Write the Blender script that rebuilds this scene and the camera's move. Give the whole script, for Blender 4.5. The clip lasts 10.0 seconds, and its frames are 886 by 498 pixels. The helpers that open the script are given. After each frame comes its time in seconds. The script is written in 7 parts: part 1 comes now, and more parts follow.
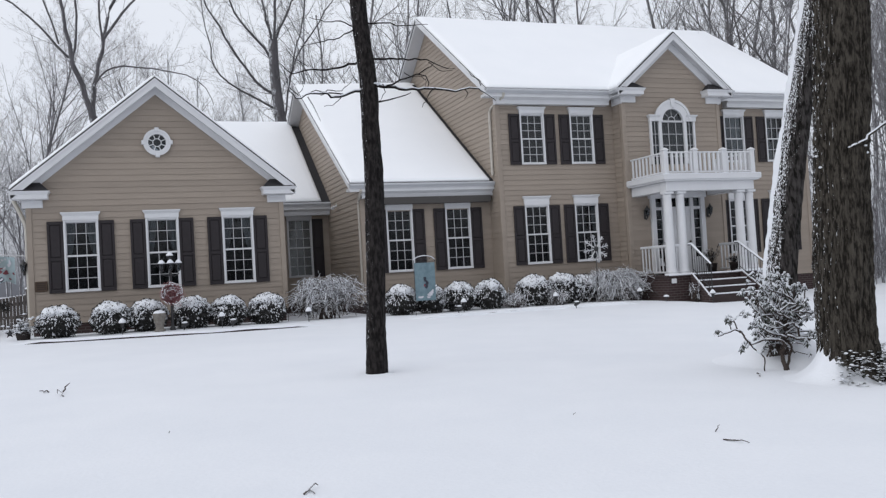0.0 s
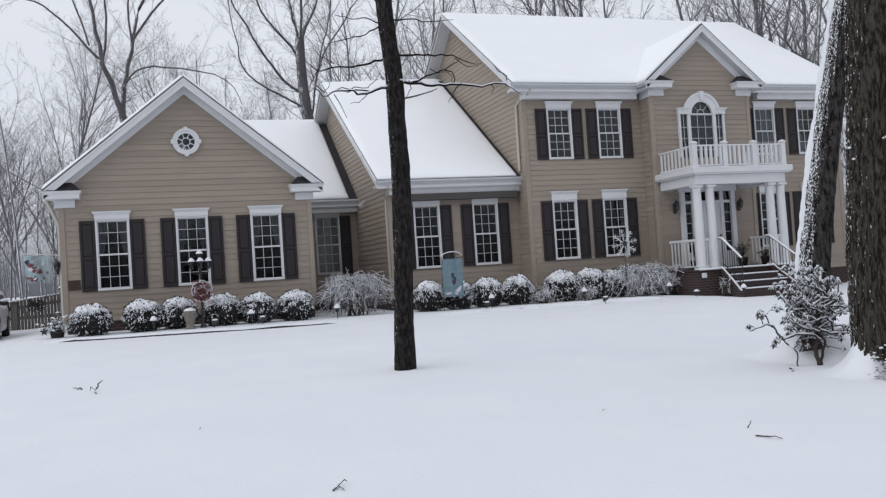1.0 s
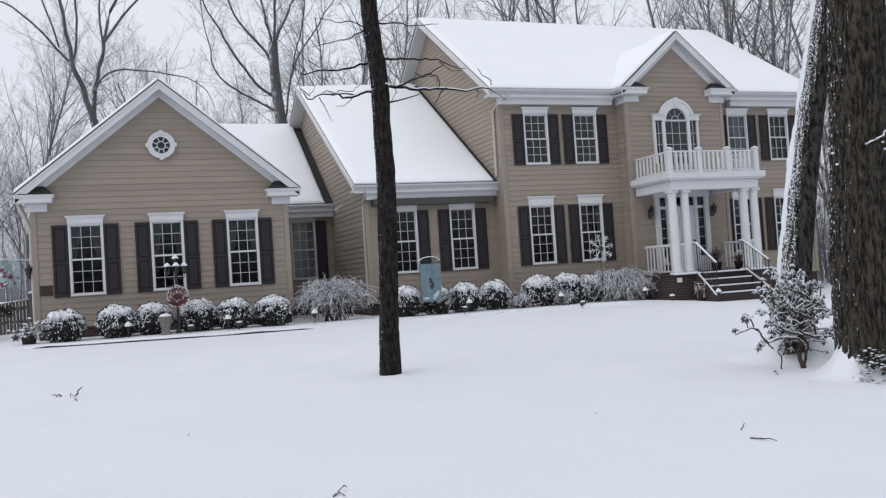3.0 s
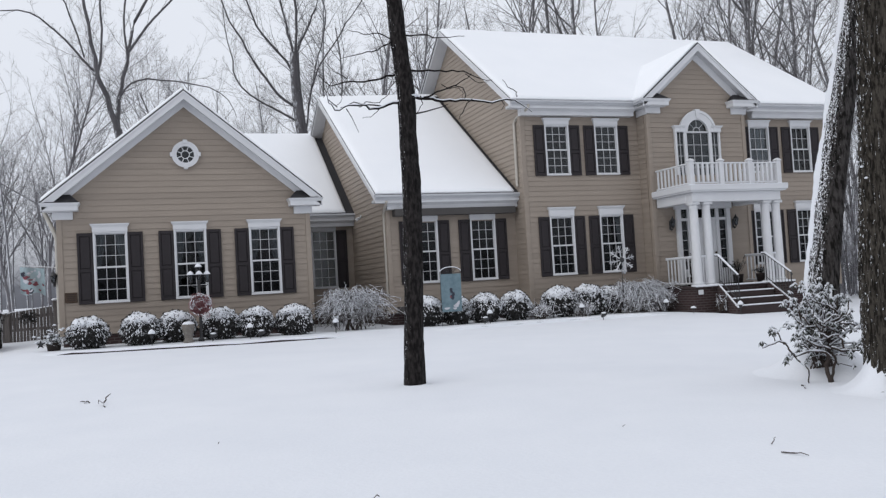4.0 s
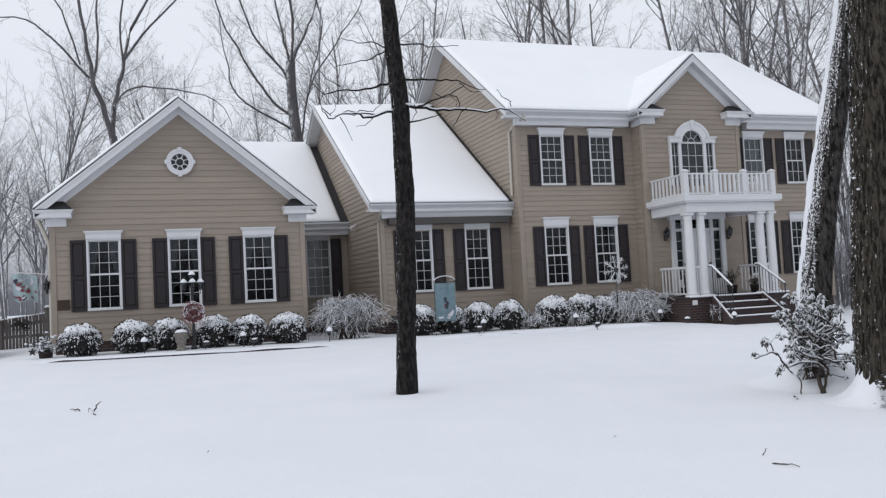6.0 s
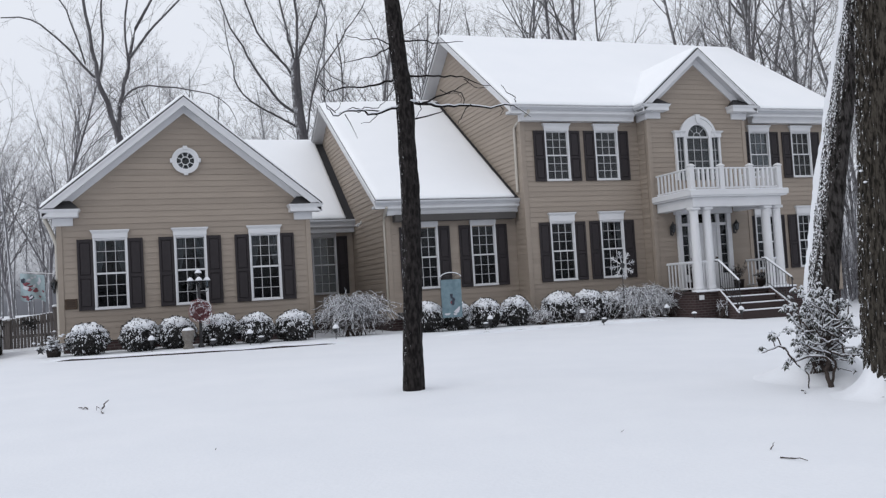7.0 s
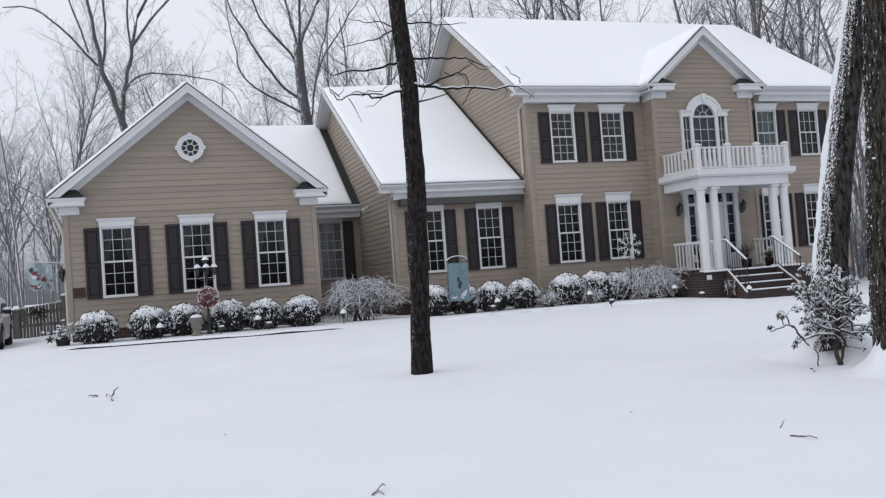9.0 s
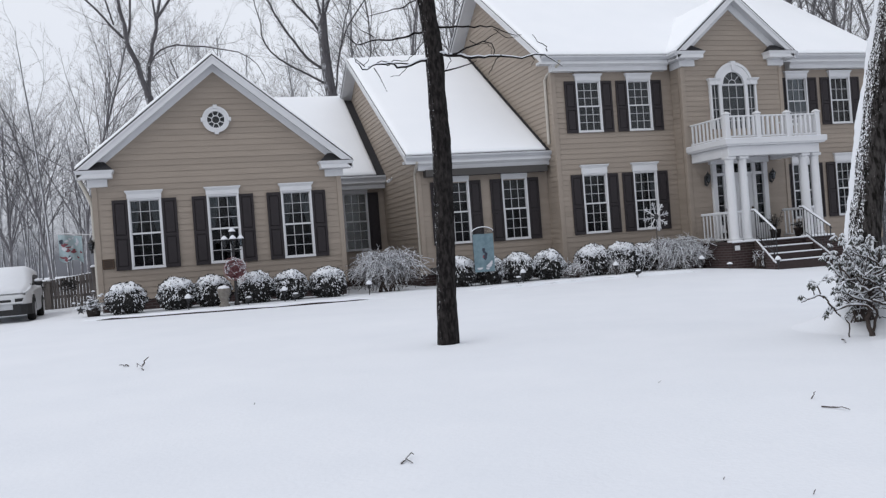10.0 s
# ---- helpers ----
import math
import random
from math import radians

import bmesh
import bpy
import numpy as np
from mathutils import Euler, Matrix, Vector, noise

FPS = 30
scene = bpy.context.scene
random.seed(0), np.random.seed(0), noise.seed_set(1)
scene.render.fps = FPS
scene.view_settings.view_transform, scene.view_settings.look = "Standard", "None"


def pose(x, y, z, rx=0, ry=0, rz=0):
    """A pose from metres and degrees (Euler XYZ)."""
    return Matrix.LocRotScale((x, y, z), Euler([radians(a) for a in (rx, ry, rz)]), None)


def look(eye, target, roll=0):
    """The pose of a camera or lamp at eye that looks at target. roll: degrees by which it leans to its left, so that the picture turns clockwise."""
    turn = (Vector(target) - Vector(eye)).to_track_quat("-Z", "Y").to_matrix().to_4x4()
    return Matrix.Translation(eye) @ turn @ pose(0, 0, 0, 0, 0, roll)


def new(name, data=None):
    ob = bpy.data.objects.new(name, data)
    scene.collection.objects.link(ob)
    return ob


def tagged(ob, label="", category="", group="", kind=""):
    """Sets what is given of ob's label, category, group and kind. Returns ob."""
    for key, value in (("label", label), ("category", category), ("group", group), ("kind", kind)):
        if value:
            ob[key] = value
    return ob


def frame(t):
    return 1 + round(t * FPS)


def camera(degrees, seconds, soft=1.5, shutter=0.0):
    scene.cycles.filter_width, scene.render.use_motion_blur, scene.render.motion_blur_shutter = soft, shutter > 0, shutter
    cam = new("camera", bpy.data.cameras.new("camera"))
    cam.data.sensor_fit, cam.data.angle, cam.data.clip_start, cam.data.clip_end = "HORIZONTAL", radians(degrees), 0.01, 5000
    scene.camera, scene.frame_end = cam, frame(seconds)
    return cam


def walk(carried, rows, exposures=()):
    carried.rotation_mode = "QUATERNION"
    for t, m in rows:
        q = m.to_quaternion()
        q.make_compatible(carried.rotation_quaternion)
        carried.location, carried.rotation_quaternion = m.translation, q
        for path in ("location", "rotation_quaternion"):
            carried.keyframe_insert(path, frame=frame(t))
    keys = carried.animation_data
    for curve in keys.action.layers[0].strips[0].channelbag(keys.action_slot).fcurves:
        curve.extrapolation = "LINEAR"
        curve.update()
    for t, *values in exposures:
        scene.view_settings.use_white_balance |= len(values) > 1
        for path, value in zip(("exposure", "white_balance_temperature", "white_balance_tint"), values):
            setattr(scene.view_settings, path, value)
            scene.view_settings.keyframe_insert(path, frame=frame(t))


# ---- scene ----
cam = camera(54.4, 10.0, soft=1.3)

PATH = [
    (0, (1.446, -24.045, 0.85), (2.138, -22.169, 0.906), -3.3),
    (0.5, (1.464, -24.008, 0.841), (2.122, -22.12, 0.9), -3.3),
    (1, (1.456, -24.028, 0.849), (2.087, -22.131, 0.9), -3.7),
    (1.5, (1.463, -24.071, 0.838), (2.114, -22.181, 0.881), -3.8),
    (2, (1.424, -24.045, 0.848), (2.117, -22.17, 0.914), -4.0),
    (3.5, (1.186, -23.906, 0.85), (1.879, -22.031, 0.907), -3.6),
    (4, (1.139, -23.934, 0.867), (1.801, -22.048, 0.951), -3.3),
    (4.5, (1.176, -23.906, 0.864), (1.82, -22.015, 0.955), -3.0),
    (5, (1.176, -23.928, 0.868), (1.838, -22.043, 0.964), -2.5),
    (5.5, (1.176, -23.932, 0.866), (1.85, -22.052, 0.973), -2.9),
    (7, (1.181, -23.928, 0.857), (1.84, -22.042, 0.955), -3.4),
    (7.5, (1.189, -23.928, 0.863), (1.842, -22.04, 0.962), -3.6),
    (8, (1.187, -23.923, 0.861), (1.844, -22.036, 0.961), -4.0),
    (8.5, (1.189, -23.907, 0.858), (1.84, -22.018, 0.949), -4.1),
    (9, (1.191, -23.903, 0.846), (1.834, -22.01, 0.908), -4.2),
    (9.5, (1.187, -23.876, 0.836), (1.804, -21.973, 0.856), -4.5),
    (10, (1.177, -23.866, 0.838), (1.762, -21.953, 0.838), -4.3),
]
walk(cam, [(t, look(eye, target, roll)) for t, eye, target, roll in PATH],
     exposures=((0, 0.05), (0.5, 0.05), (1, -0.03), (1.5, -0.02), (2, 0.01), (3.5, 0.02), (5.5, 0.04), (8.5, 0.04), (10, 0.05)))

# ---- world and light: an overcast winter day ----
world = bpy.data.worlds.new("overcast_sky")
scene.world = world
world.use_nodes = True
wn, wl = world.node_tree.nodes, world.node_tree.links
wn.clear()
sky = wn.new("ShaderNodeTexSky")
sky.sky_type = 'NISHITA'
sky.sun_disc = False
sky.sun_elevation, sky.sun_rotation = radians(40), radians(253)
sky_scale = wn.new("ShaderNodeVectorMath")
sky_scale.operation = 'SCALE'
sky_scale.inputs["Scale"].default_value = 0.06
cloud = wn.new("ShaderNodeTexNoise")
cloud.inputs["Scale"].default_value = 1.4
cloud.inputs["Detail"].default_value = 3
cloud_ramp = wn.new("ShaderNodeValToRGB")
cloud_ramp.color_ramp.elements[0].position, cloud_ramp.color_ramp.elements[0].color = 0.25, (0.80, 0.84, 0.93, 1)
cloud_ramp.color_ramp.elements[1].position, cloud_ramp.color_ramp.elements[1].color = 0.8, (0.88, 0.915, 0.99, 1)
cover = wn.new("ShaderNodeMix")
cover.data_type = 'RGBA'
cover.inputs[0].default_value = 0.93
backg = wn.new("ShaderNodeBackground")
backg.inputs["Strength"].default_value = 0.955
wout = wn.new("ShaderNodeOutputWorld")
wl.new(sky.outputs[0], sky_scale.inputs[0])
wl.new(cloud.outputs[0], cloud_ramp.inputs[0])
wl.new(sky_scale.outputs[0], cover.inputs[6])
wl.new(cloud_ramp.outputs[0], cover.inputs[7])
wl.new(cover.outputs[2], backg.inputs["Color"])
wl.new(backg.outputs[0], wout.inputs[0])

sun_data = bpy.data.lights.new("sun", 'SUN')
sun_data.energy, sun_data.angle, sun_data.color = 0.78, radians(65), (1.0, 0.98, 0.95)
sun_ob = new("sun", sun_data)
sun_ob.matrix_world = look((-30, -9, 27), (0, 0, 0))
scene.view_settings.exposure = 0.0


# ---- materials ----
def material(name, base, rough=0.6, metal=0.0, dark=None, scale=6.0, stretch=(1, 1, 1), bump=0.2, bump_scale=40.0,
             amount=0.5, per_object=0.0, spec=0.3, detail=5.0, ends=(0.3, 0.7)):
    """A surface with a coarse colour variation, a fine relief and, if asked, a shift from object to object."""
    m = bpy.data.materials.new(name)
    m.use_nodes = True
    n, l = m.node_tree.nodes, m.node_tree.links
    p = n["Principled BSDF"]
    p.inputs["Roughness"].default_value = rough
    p.inputs["Metallic"].default_value = metal
    p.inputs["Specular IOR Level"].default_value = spec
    co = n.new("ShaderNodeTexCoord")
    mp = n.new("ShaderNodeMapping")
    mp.inputs["Scale"].default_value = stretch
    l.new(co.outputs["Object"], mp.inputs[0])
    t1 = n.new("ShaderNodeTexNoise")
    t1.inputs["Scale"].default_value, t1.inputs["Detail"].default_value = scale, detail
    t2 = n.new("ShaderNodeTexNoise")
    t2.inputs["Scale"].default_value, t2.inputs["Detail"].default_value = bump_scale, 4
    l.new(mp.outputs[0], t1.inputs[0])
    l.new(mp.outputs[0], t2.inputs[0])
    ramp = n.new("ShaderNodeValToRGB")
    dk = dark or tuple(c * (1 - 0.35 * amount) for c in base)
    ramp.color_ramp.elements[0].position, ramp.color_ramp.elements[0].color = ends[0], (*dk, 1)
    ramp.color_ramp.elements[1].position, ramp.color_ramp.elements[1].color = ends[1], (*base, 1)
    mixv = n.new("ShaderNodeMath")
    mixv.operation = 'MULTIPLY_ADD'
    mixv.inputs[1].default_value = 0.35
    l.new(t2.outputs[0], mixv.inputs[0])
    half = n.new("ShaderNodeMath")
    half.operation = 'MULTIPLY'
    half.inputs[1].default_value = 0.65
    l.new(t1.outputs[0], half.inputs[0])
    l.new(half.outputs[0], mixv.inputs[2])
    l.new(mixv.outputs[0], ramp.inputs[0])
    col = ramp.outputs[0]
    if per_object:
        oi = n.new("ShaderNodeObjectInfo")
        hs = n.new("ShaderNodeHueSaturation")
        mr = n.new("ShaderNodeMapRange")
        mr.inputs["To Min"].default_value, mr.inputs["To Max"].default_value = 1 - per_object, 1 + per_object
        l.new(oi.outputs["Random"], mr.inputs[0])
        l.new(mr.outputs[0], hs.inputs["Value"])
        l.new(col, hs.inputs["Color"])
        col = hs.outputs[0]
    l.new(col, p.inputs["Base Color"])
    bp = n.new("ShaderNodeBump")
    bp.inputs["Strength"].default_value = bump
    bp.inputs["Distance"].default_value = 0.02
    l.new(t2.outputs[0], bp.inputs["Height"])
    l.new(bp.outputs[0], p.inputs["Normal"])
    return m


def windblown(m, snow=(0.84, 0.86, 0.9), side=(-0.85, -0.35, 0.35), low=0.62, high=0.8, flecks=14.0, lift=0.5, stretch=(1, 1, 0.5)):
    """Snow driven into the bark on the weather side, in flecks."""
    n, l = m.node_tree.nodes, m.node_tree.links
    p = n["Principled BSDF"]
    src = p.inputs["Base Color"].links[0].from_socket
    geo = n.new("ShaderNodeNewGeometry")
    dot = n.new("ShaderNodeVectorMath")
    dot.operation = 'DOT_PRODUCT'
    dot.inputs[1].default_value = Vector(side).normalized()
    l.new(geo.outputs["Normal"], dot.inputs[0])
    co = n.new("ShaderNodeTexCoord")
    mp = n.new("ShaderNodeMapping")
    mp.inputs["Scale"].default_value = stretch
    l.new(co.outputs["Object"], mp.inputs[0])
    t = n.new("ShaderNodeTexNoise")
    t.inputs["Scale"].default_value, t.inputs["Detail"].default_value, t.inputs["Roughness"].default_value = flecks, 6, 0.7
    l.new(mp.outputs[0], t.inputs[0])
    a = n.new("ShaderNodeMath")
    a.operation = 'MULTIPLY_ADD'
    a.inputs[1].default_value = lift
    l.new(dot.outputs["Value"], a.inputs[0])
    l.new(t.outputs[0], a.inputs[2])
    mr = n.new("ShaderNodeMapRange")
    mr.inputs["From Min"].default_value, mr.inputs["From Max"].default_value = low, high
    l.new(a.outputs[0], mr.inputs[0])
    mx = n.new("ShaderNodeMix")
    mx.data_type = 'RGBA'
    mx.inputs[7].default_value = (*snow, 1)
    l.new(mr.outputs[0], mx.inputs[0])
    l.new(src, mx.inputs[6])
    l.new(mx.outputs[2], p.inputs["Base Color"])
    return m


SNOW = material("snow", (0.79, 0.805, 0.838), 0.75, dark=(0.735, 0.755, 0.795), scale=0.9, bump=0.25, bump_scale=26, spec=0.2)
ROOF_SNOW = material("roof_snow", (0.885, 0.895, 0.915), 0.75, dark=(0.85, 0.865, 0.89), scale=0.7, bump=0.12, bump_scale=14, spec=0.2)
SIDING = material("tan_siding", (0.318, 0.268, 0.222), 0.6, scale=1.1, stretch=(1, 1, 6), bump=0.25, bump_scale=30, amount=0.35, per_object=0.05)
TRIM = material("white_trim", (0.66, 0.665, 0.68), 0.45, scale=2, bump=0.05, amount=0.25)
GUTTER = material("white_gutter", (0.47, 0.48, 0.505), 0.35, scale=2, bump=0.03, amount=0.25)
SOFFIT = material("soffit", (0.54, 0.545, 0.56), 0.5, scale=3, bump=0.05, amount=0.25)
SPOUT = material("tan_downspout", (0.50, 0.47, 0.42), 0.4, scale=3, bump=0.03, amount=0.25)
SHUTTER = material("dark_shutter", (0.027, 0.022, 0.0245), 0.55, scale=9, bump=0.15, amount=0.7)
SHINGLE = material("dark_shingle", (0.052, 0.05, 0.054), 0.9, dark=(0.02, 0.02, 0.022), scale=14, stretch=(1, 3, 1), bump=0.6, bump_scale=30)
METAL = material("black_iron", (0.025, 0.025, 0.027), 0.5, scale=20, bump=0.15, spec=0.5)
STONE = material("pale_cast_stone", (0.25, 0.235, 0.215), 0.85, scale=16, bump=0.9, bump_scale=30, dark=(0.12, 0.105, 0.09))
CONCRETE = material("dark_brick_step", (0.05, 0.036, 0.035), 0.9, scale=8, bump=0.5, bump_scale=60)
BARK = windblown(material("dark_bark", (0.034, 0.030, 0.029), 0.95, ends=(0.42, 0.62), dark=(0.008, 0.007, 0.007), scale=15, stretch=(1.5, 1.5, 0.6), bump=1.0, bump_scale=22, spec=0.15), flecks=42, low=0.775, high=0.82, lift=0.20, side=(-0.96, 0.28, 0.05), stretch=(1, 1, 0.6))
BIG_BARK = windblown(material("grey_brown_bark", (0.068, 0.060, 0.050), 0.95, ends=(0.43, 0.57), dark=(0.014, 0.012, 0.010), scale=13, stretch=(2.1, 2.1, 0.5), bump=1.0, bump_scale=34, detail=8, spec=0.12), flecks=34, low=0.865, high=0.91, lift=0.32, side=(-0.80, 0.59, 0.1), stretch=(1, 1, 0.6))
LEAN_BARK = windblown(material("snow_flecked_bark", (0.066, 0.06, 0.058), 0.95, ends=(0.42, 0.58), dark=(0.010, 0.009, 0.008), scale=12, stretch=(2, 2, 0.55), bump=1.0, bump_scale=20, spec=0.12), flecks=66, low=0.81, high=0.86, lift=0.33, side=(-0.95, 0.1, 0.1), stretch=(1, 1, 0.5))
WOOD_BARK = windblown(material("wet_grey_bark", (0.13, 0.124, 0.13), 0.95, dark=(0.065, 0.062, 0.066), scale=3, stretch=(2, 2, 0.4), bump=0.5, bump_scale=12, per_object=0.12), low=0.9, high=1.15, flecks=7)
# Far bark: base colour lightened to stand in for mist, plus wind-driven snow.
FAR_BARK = windblown(material("mist_pale_bark", (0.185, 0.183, 0.193), 0.95, dark=(0.125, 0.123, 0.13), scale=2, bump=0.3, bump_scale=8, per_object=0.15), low=0.7, high=1.1, flecks=4)
TWIG = windblown(material("twig_bark", (0.062, 0.048, 0.042), 0.9, scale=14, bump=0.3), side=(0, 0, 1), low=0.85, high=0.98, flecks=20)
LEAF = windblown(material("box_leaf", (0.027, 0.026, 0.024), 0.6, dark=(0.009, 0.009, 0.009), scale=20, bump=0.1, spec=0.4), side=(0, -0.1, 1), low=0.95, high=1.1, flecks=9)
RHODO = windblown(material("rhododendron_leaf", (0.042, 0.046, 0.034), 0.5, dark=(0.016, 0.019, 0.015), scale=12, bump=0.1, spec=0.4), side=(0, 0, 1), low=0.9, high=1.05, flecks=9)
FENCE_WOOD = windblown(material("weathered_fence_wood", (0.15, 0.135, 0.127), 0.85, dark=(0.075, 0.066, 0.062), scale=4, stretch=(3, 3, 0.5), bump=0.4, per_object=0.15), side=(0, 0, 1), low=1.0, high=1.1)
FLAG_BLUE = material("pale_blue_cloth", (0.19, 0.27, 0.305), 0.8, scale=7, bump=0.2, amount=0.6, dark=(0.11, 0.17, 0.20))
# Mint lightened and greyed, so the haze before it is in the colour.
FLAG_PALE = material("haze_pale_mint_cloth", (0.40, 0.48, 0.50), 0.8, scale=6, bump=0.2, amount=0.6, dark=(0.27, 0.36, 0.39))
FLAG_RED = material("red_cloth", (0.22, 0.07, 0.085), 0.8, scale=9, bump=0.2)
FLAG_DARK = material("dark_cloth", (0.05, 0.055, 0.075), 0.8, scale=9, bump=0.2)
FLAG_WHITE = material("white_cloth", (0.62, 0.62, 0.66), 0.8, scale=9, bump=0.2)
PINK = windblown(material("red_pink_mesh_ribbon", (0.50, 0.27, 0.28), 0.6, dark=(0.22, 0.07, 0.075), scale=14, bump=0.4, per_object=0.1), side=(0, 0, 1), low=1.0, high=1.2)
DRAPE = material("dim_grey_drape", (0.62, 0.59, 0.57), 0.9, scale=3, stretch=(8, 8, 0.6), bump=0.3)
CURTAIN = material("pale_curtain", (0.62, 0.60, 0.57), 0.9, scale=3, stretch=(8, 8, 0.6), bump=0.3)
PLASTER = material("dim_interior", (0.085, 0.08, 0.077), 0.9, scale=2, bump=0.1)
BRONZE = material("bronze_plate", (0.075, 0.05, 0.035), 0.5, metal=0.4, scale=30, bump=0.4)
CAR_PAINT = material("silver_car_paint", (0.62, 0.63, 0.65), 0.3, metal=0.1, scale=2, bump=0.02, amount=0.3, spec=0.6)
RUBBER = material("tyre_rubber", (0.02, 0.02, 0.02), 0.85, scale=30, bump=0.3)
DARK_PLASTIC = material("dark_plastic", (0.03, 0.03, 0.032), 0.6, scale=20, bump=0.1)
CHROME = material("dull_alloy", (0.5, 0.5, 0.52), 0.35, metal=0.9, scale=20, bump=0.05)
PLATE = material("plate_white", (0.6, 0.6, 0.6), 0.5, scale=20, bump=0.03)
CLAY = material("clay_pot", (0.035, 0.027, 0.025), 0.8, scale=12, bump=0.2)
# Barks paled step by step with distance, the mist put into their colour.
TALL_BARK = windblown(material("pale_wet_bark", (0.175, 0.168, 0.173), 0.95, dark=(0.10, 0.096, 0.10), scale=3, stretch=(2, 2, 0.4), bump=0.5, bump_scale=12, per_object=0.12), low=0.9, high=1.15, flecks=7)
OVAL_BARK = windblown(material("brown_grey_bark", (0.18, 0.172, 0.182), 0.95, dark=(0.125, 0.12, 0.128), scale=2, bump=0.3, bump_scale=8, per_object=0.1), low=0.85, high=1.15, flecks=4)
# Woods lost in fog: the haze is painted as a flat grey-blue.
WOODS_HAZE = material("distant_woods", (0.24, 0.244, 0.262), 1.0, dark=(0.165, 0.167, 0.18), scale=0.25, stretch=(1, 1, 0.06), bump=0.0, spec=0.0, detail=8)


def glass_material():
    m = bpy.data.materials.new("window_glass")
    m.use_nodes = True
    n, l = m.node_tree.nodes, m.node_tree.links
    n.clear()
    out = n.new("ShaderNodeOutputMaterial")
    tr = n.new("ShaderNodeBsdfTransparent")
    tr.inputs[0].default_value = (0.50, 0.54, 0.57, 1)
    gl = n.new("ShaderNodeBsdfGlossy")
    gl.inputs["Roughness"].default_value = 0.04
    fr = n.new("ShaderNodeFresnel")
    fr.inputs["IOR"].default_value = 1.5
    mx = n.new("ShaderNodeMixShader")
    l.new(fr.outputs[0], mx.inputs[0])
    l.new(tr.outputs[0], mx.inputs[1])
    l.new(gl.outputs[0], mx.inputs[2])
    l.new(mx.outputs[0], out.inputs[0])
    return m


def brick_material():
    m = bpy.data.materials.new("dark_red_brick")
    m.use_nodes = True
    n, l = m.node_tree.nodes, m.node_tree.links
    p = n["Principled BSDF"]
    p.inputs["Roughness"].default_value = 0.9
    co = n.new("ShaderNodeTexCoord")
    sep = n.new("ShaderNodeSeparateXYZ")
    add = n.new("ShaderNodeMath")
    com = n.new("ShaderNodeCombineXYZ")
    b = n.new("ShaderNodeTexBrick")
    b.inputs["Scale"].default_value = 1.0
    b.inputs["Brick Width"].default_value, b.inputs["Row Height"].default_value = 0.215, 0.075
    b.inputs["Mortar Size"].default_value = 0.01
    b.inputs["Color1"].default_value = (0.042, 0.021, 0.021, 1)
    b.inputs["Color2"].default_value = (0.032, 0.017, 0.017, 1)
    b.inputs["Mortar"].default_value = (0.075, 0.062, 0.058, 1)
    l.new(co.outputs["Object"], sep.inputs[0])
    l.new(sep.outputs[0], add.inputs[0])
    l.new(sep.outputs[1], add.inputs[1])
    l.new(add.outputs[0], com.inputs[0])
    l.new(sep.outputs[2], com.inputs[1])
    l.new(com.outputs[0], b.inputs[0])
    l.new(b.outputs[0], p.inputs["Base Color"])
    bp = n.new("ShaderNodeBump")
    bp.inputs["Strength"].default_value, bp.inputs["Distance"].default_value = 0.5, 0.01
    bp.invert = True
    l.new(b.outputs["Fac"], bp.inputs["Height"])
    l.new(bp.outputs[0], p.inputs["Normal"])
    return m


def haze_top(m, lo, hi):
    """Fades the top of the far woods into the pale sky by alpha, as painted haze."""
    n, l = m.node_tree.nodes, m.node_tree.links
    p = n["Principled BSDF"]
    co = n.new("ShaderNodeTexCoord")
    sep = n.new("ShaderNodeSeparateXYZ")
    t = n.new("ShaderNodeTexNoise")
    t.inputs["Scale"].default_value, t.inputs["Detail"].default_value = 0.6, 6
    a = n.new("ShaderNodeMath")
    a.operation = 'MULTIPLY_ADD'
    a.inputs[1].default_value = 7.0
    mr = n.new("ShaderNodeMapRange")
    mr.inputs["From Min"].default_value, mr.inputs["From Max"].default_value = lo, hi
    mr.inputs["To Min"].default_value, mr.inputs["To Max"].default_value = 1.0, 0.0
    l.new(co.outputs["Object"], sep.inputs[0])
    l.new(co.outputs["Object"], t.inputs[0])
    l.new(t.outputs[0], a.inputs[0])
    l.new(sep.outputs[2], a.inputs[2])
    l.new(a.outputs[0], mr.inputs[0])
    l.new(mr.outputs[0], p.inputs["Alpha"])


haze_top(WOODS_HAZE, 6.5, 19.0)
GLASS = glass_material()
BRICK = brick_material()


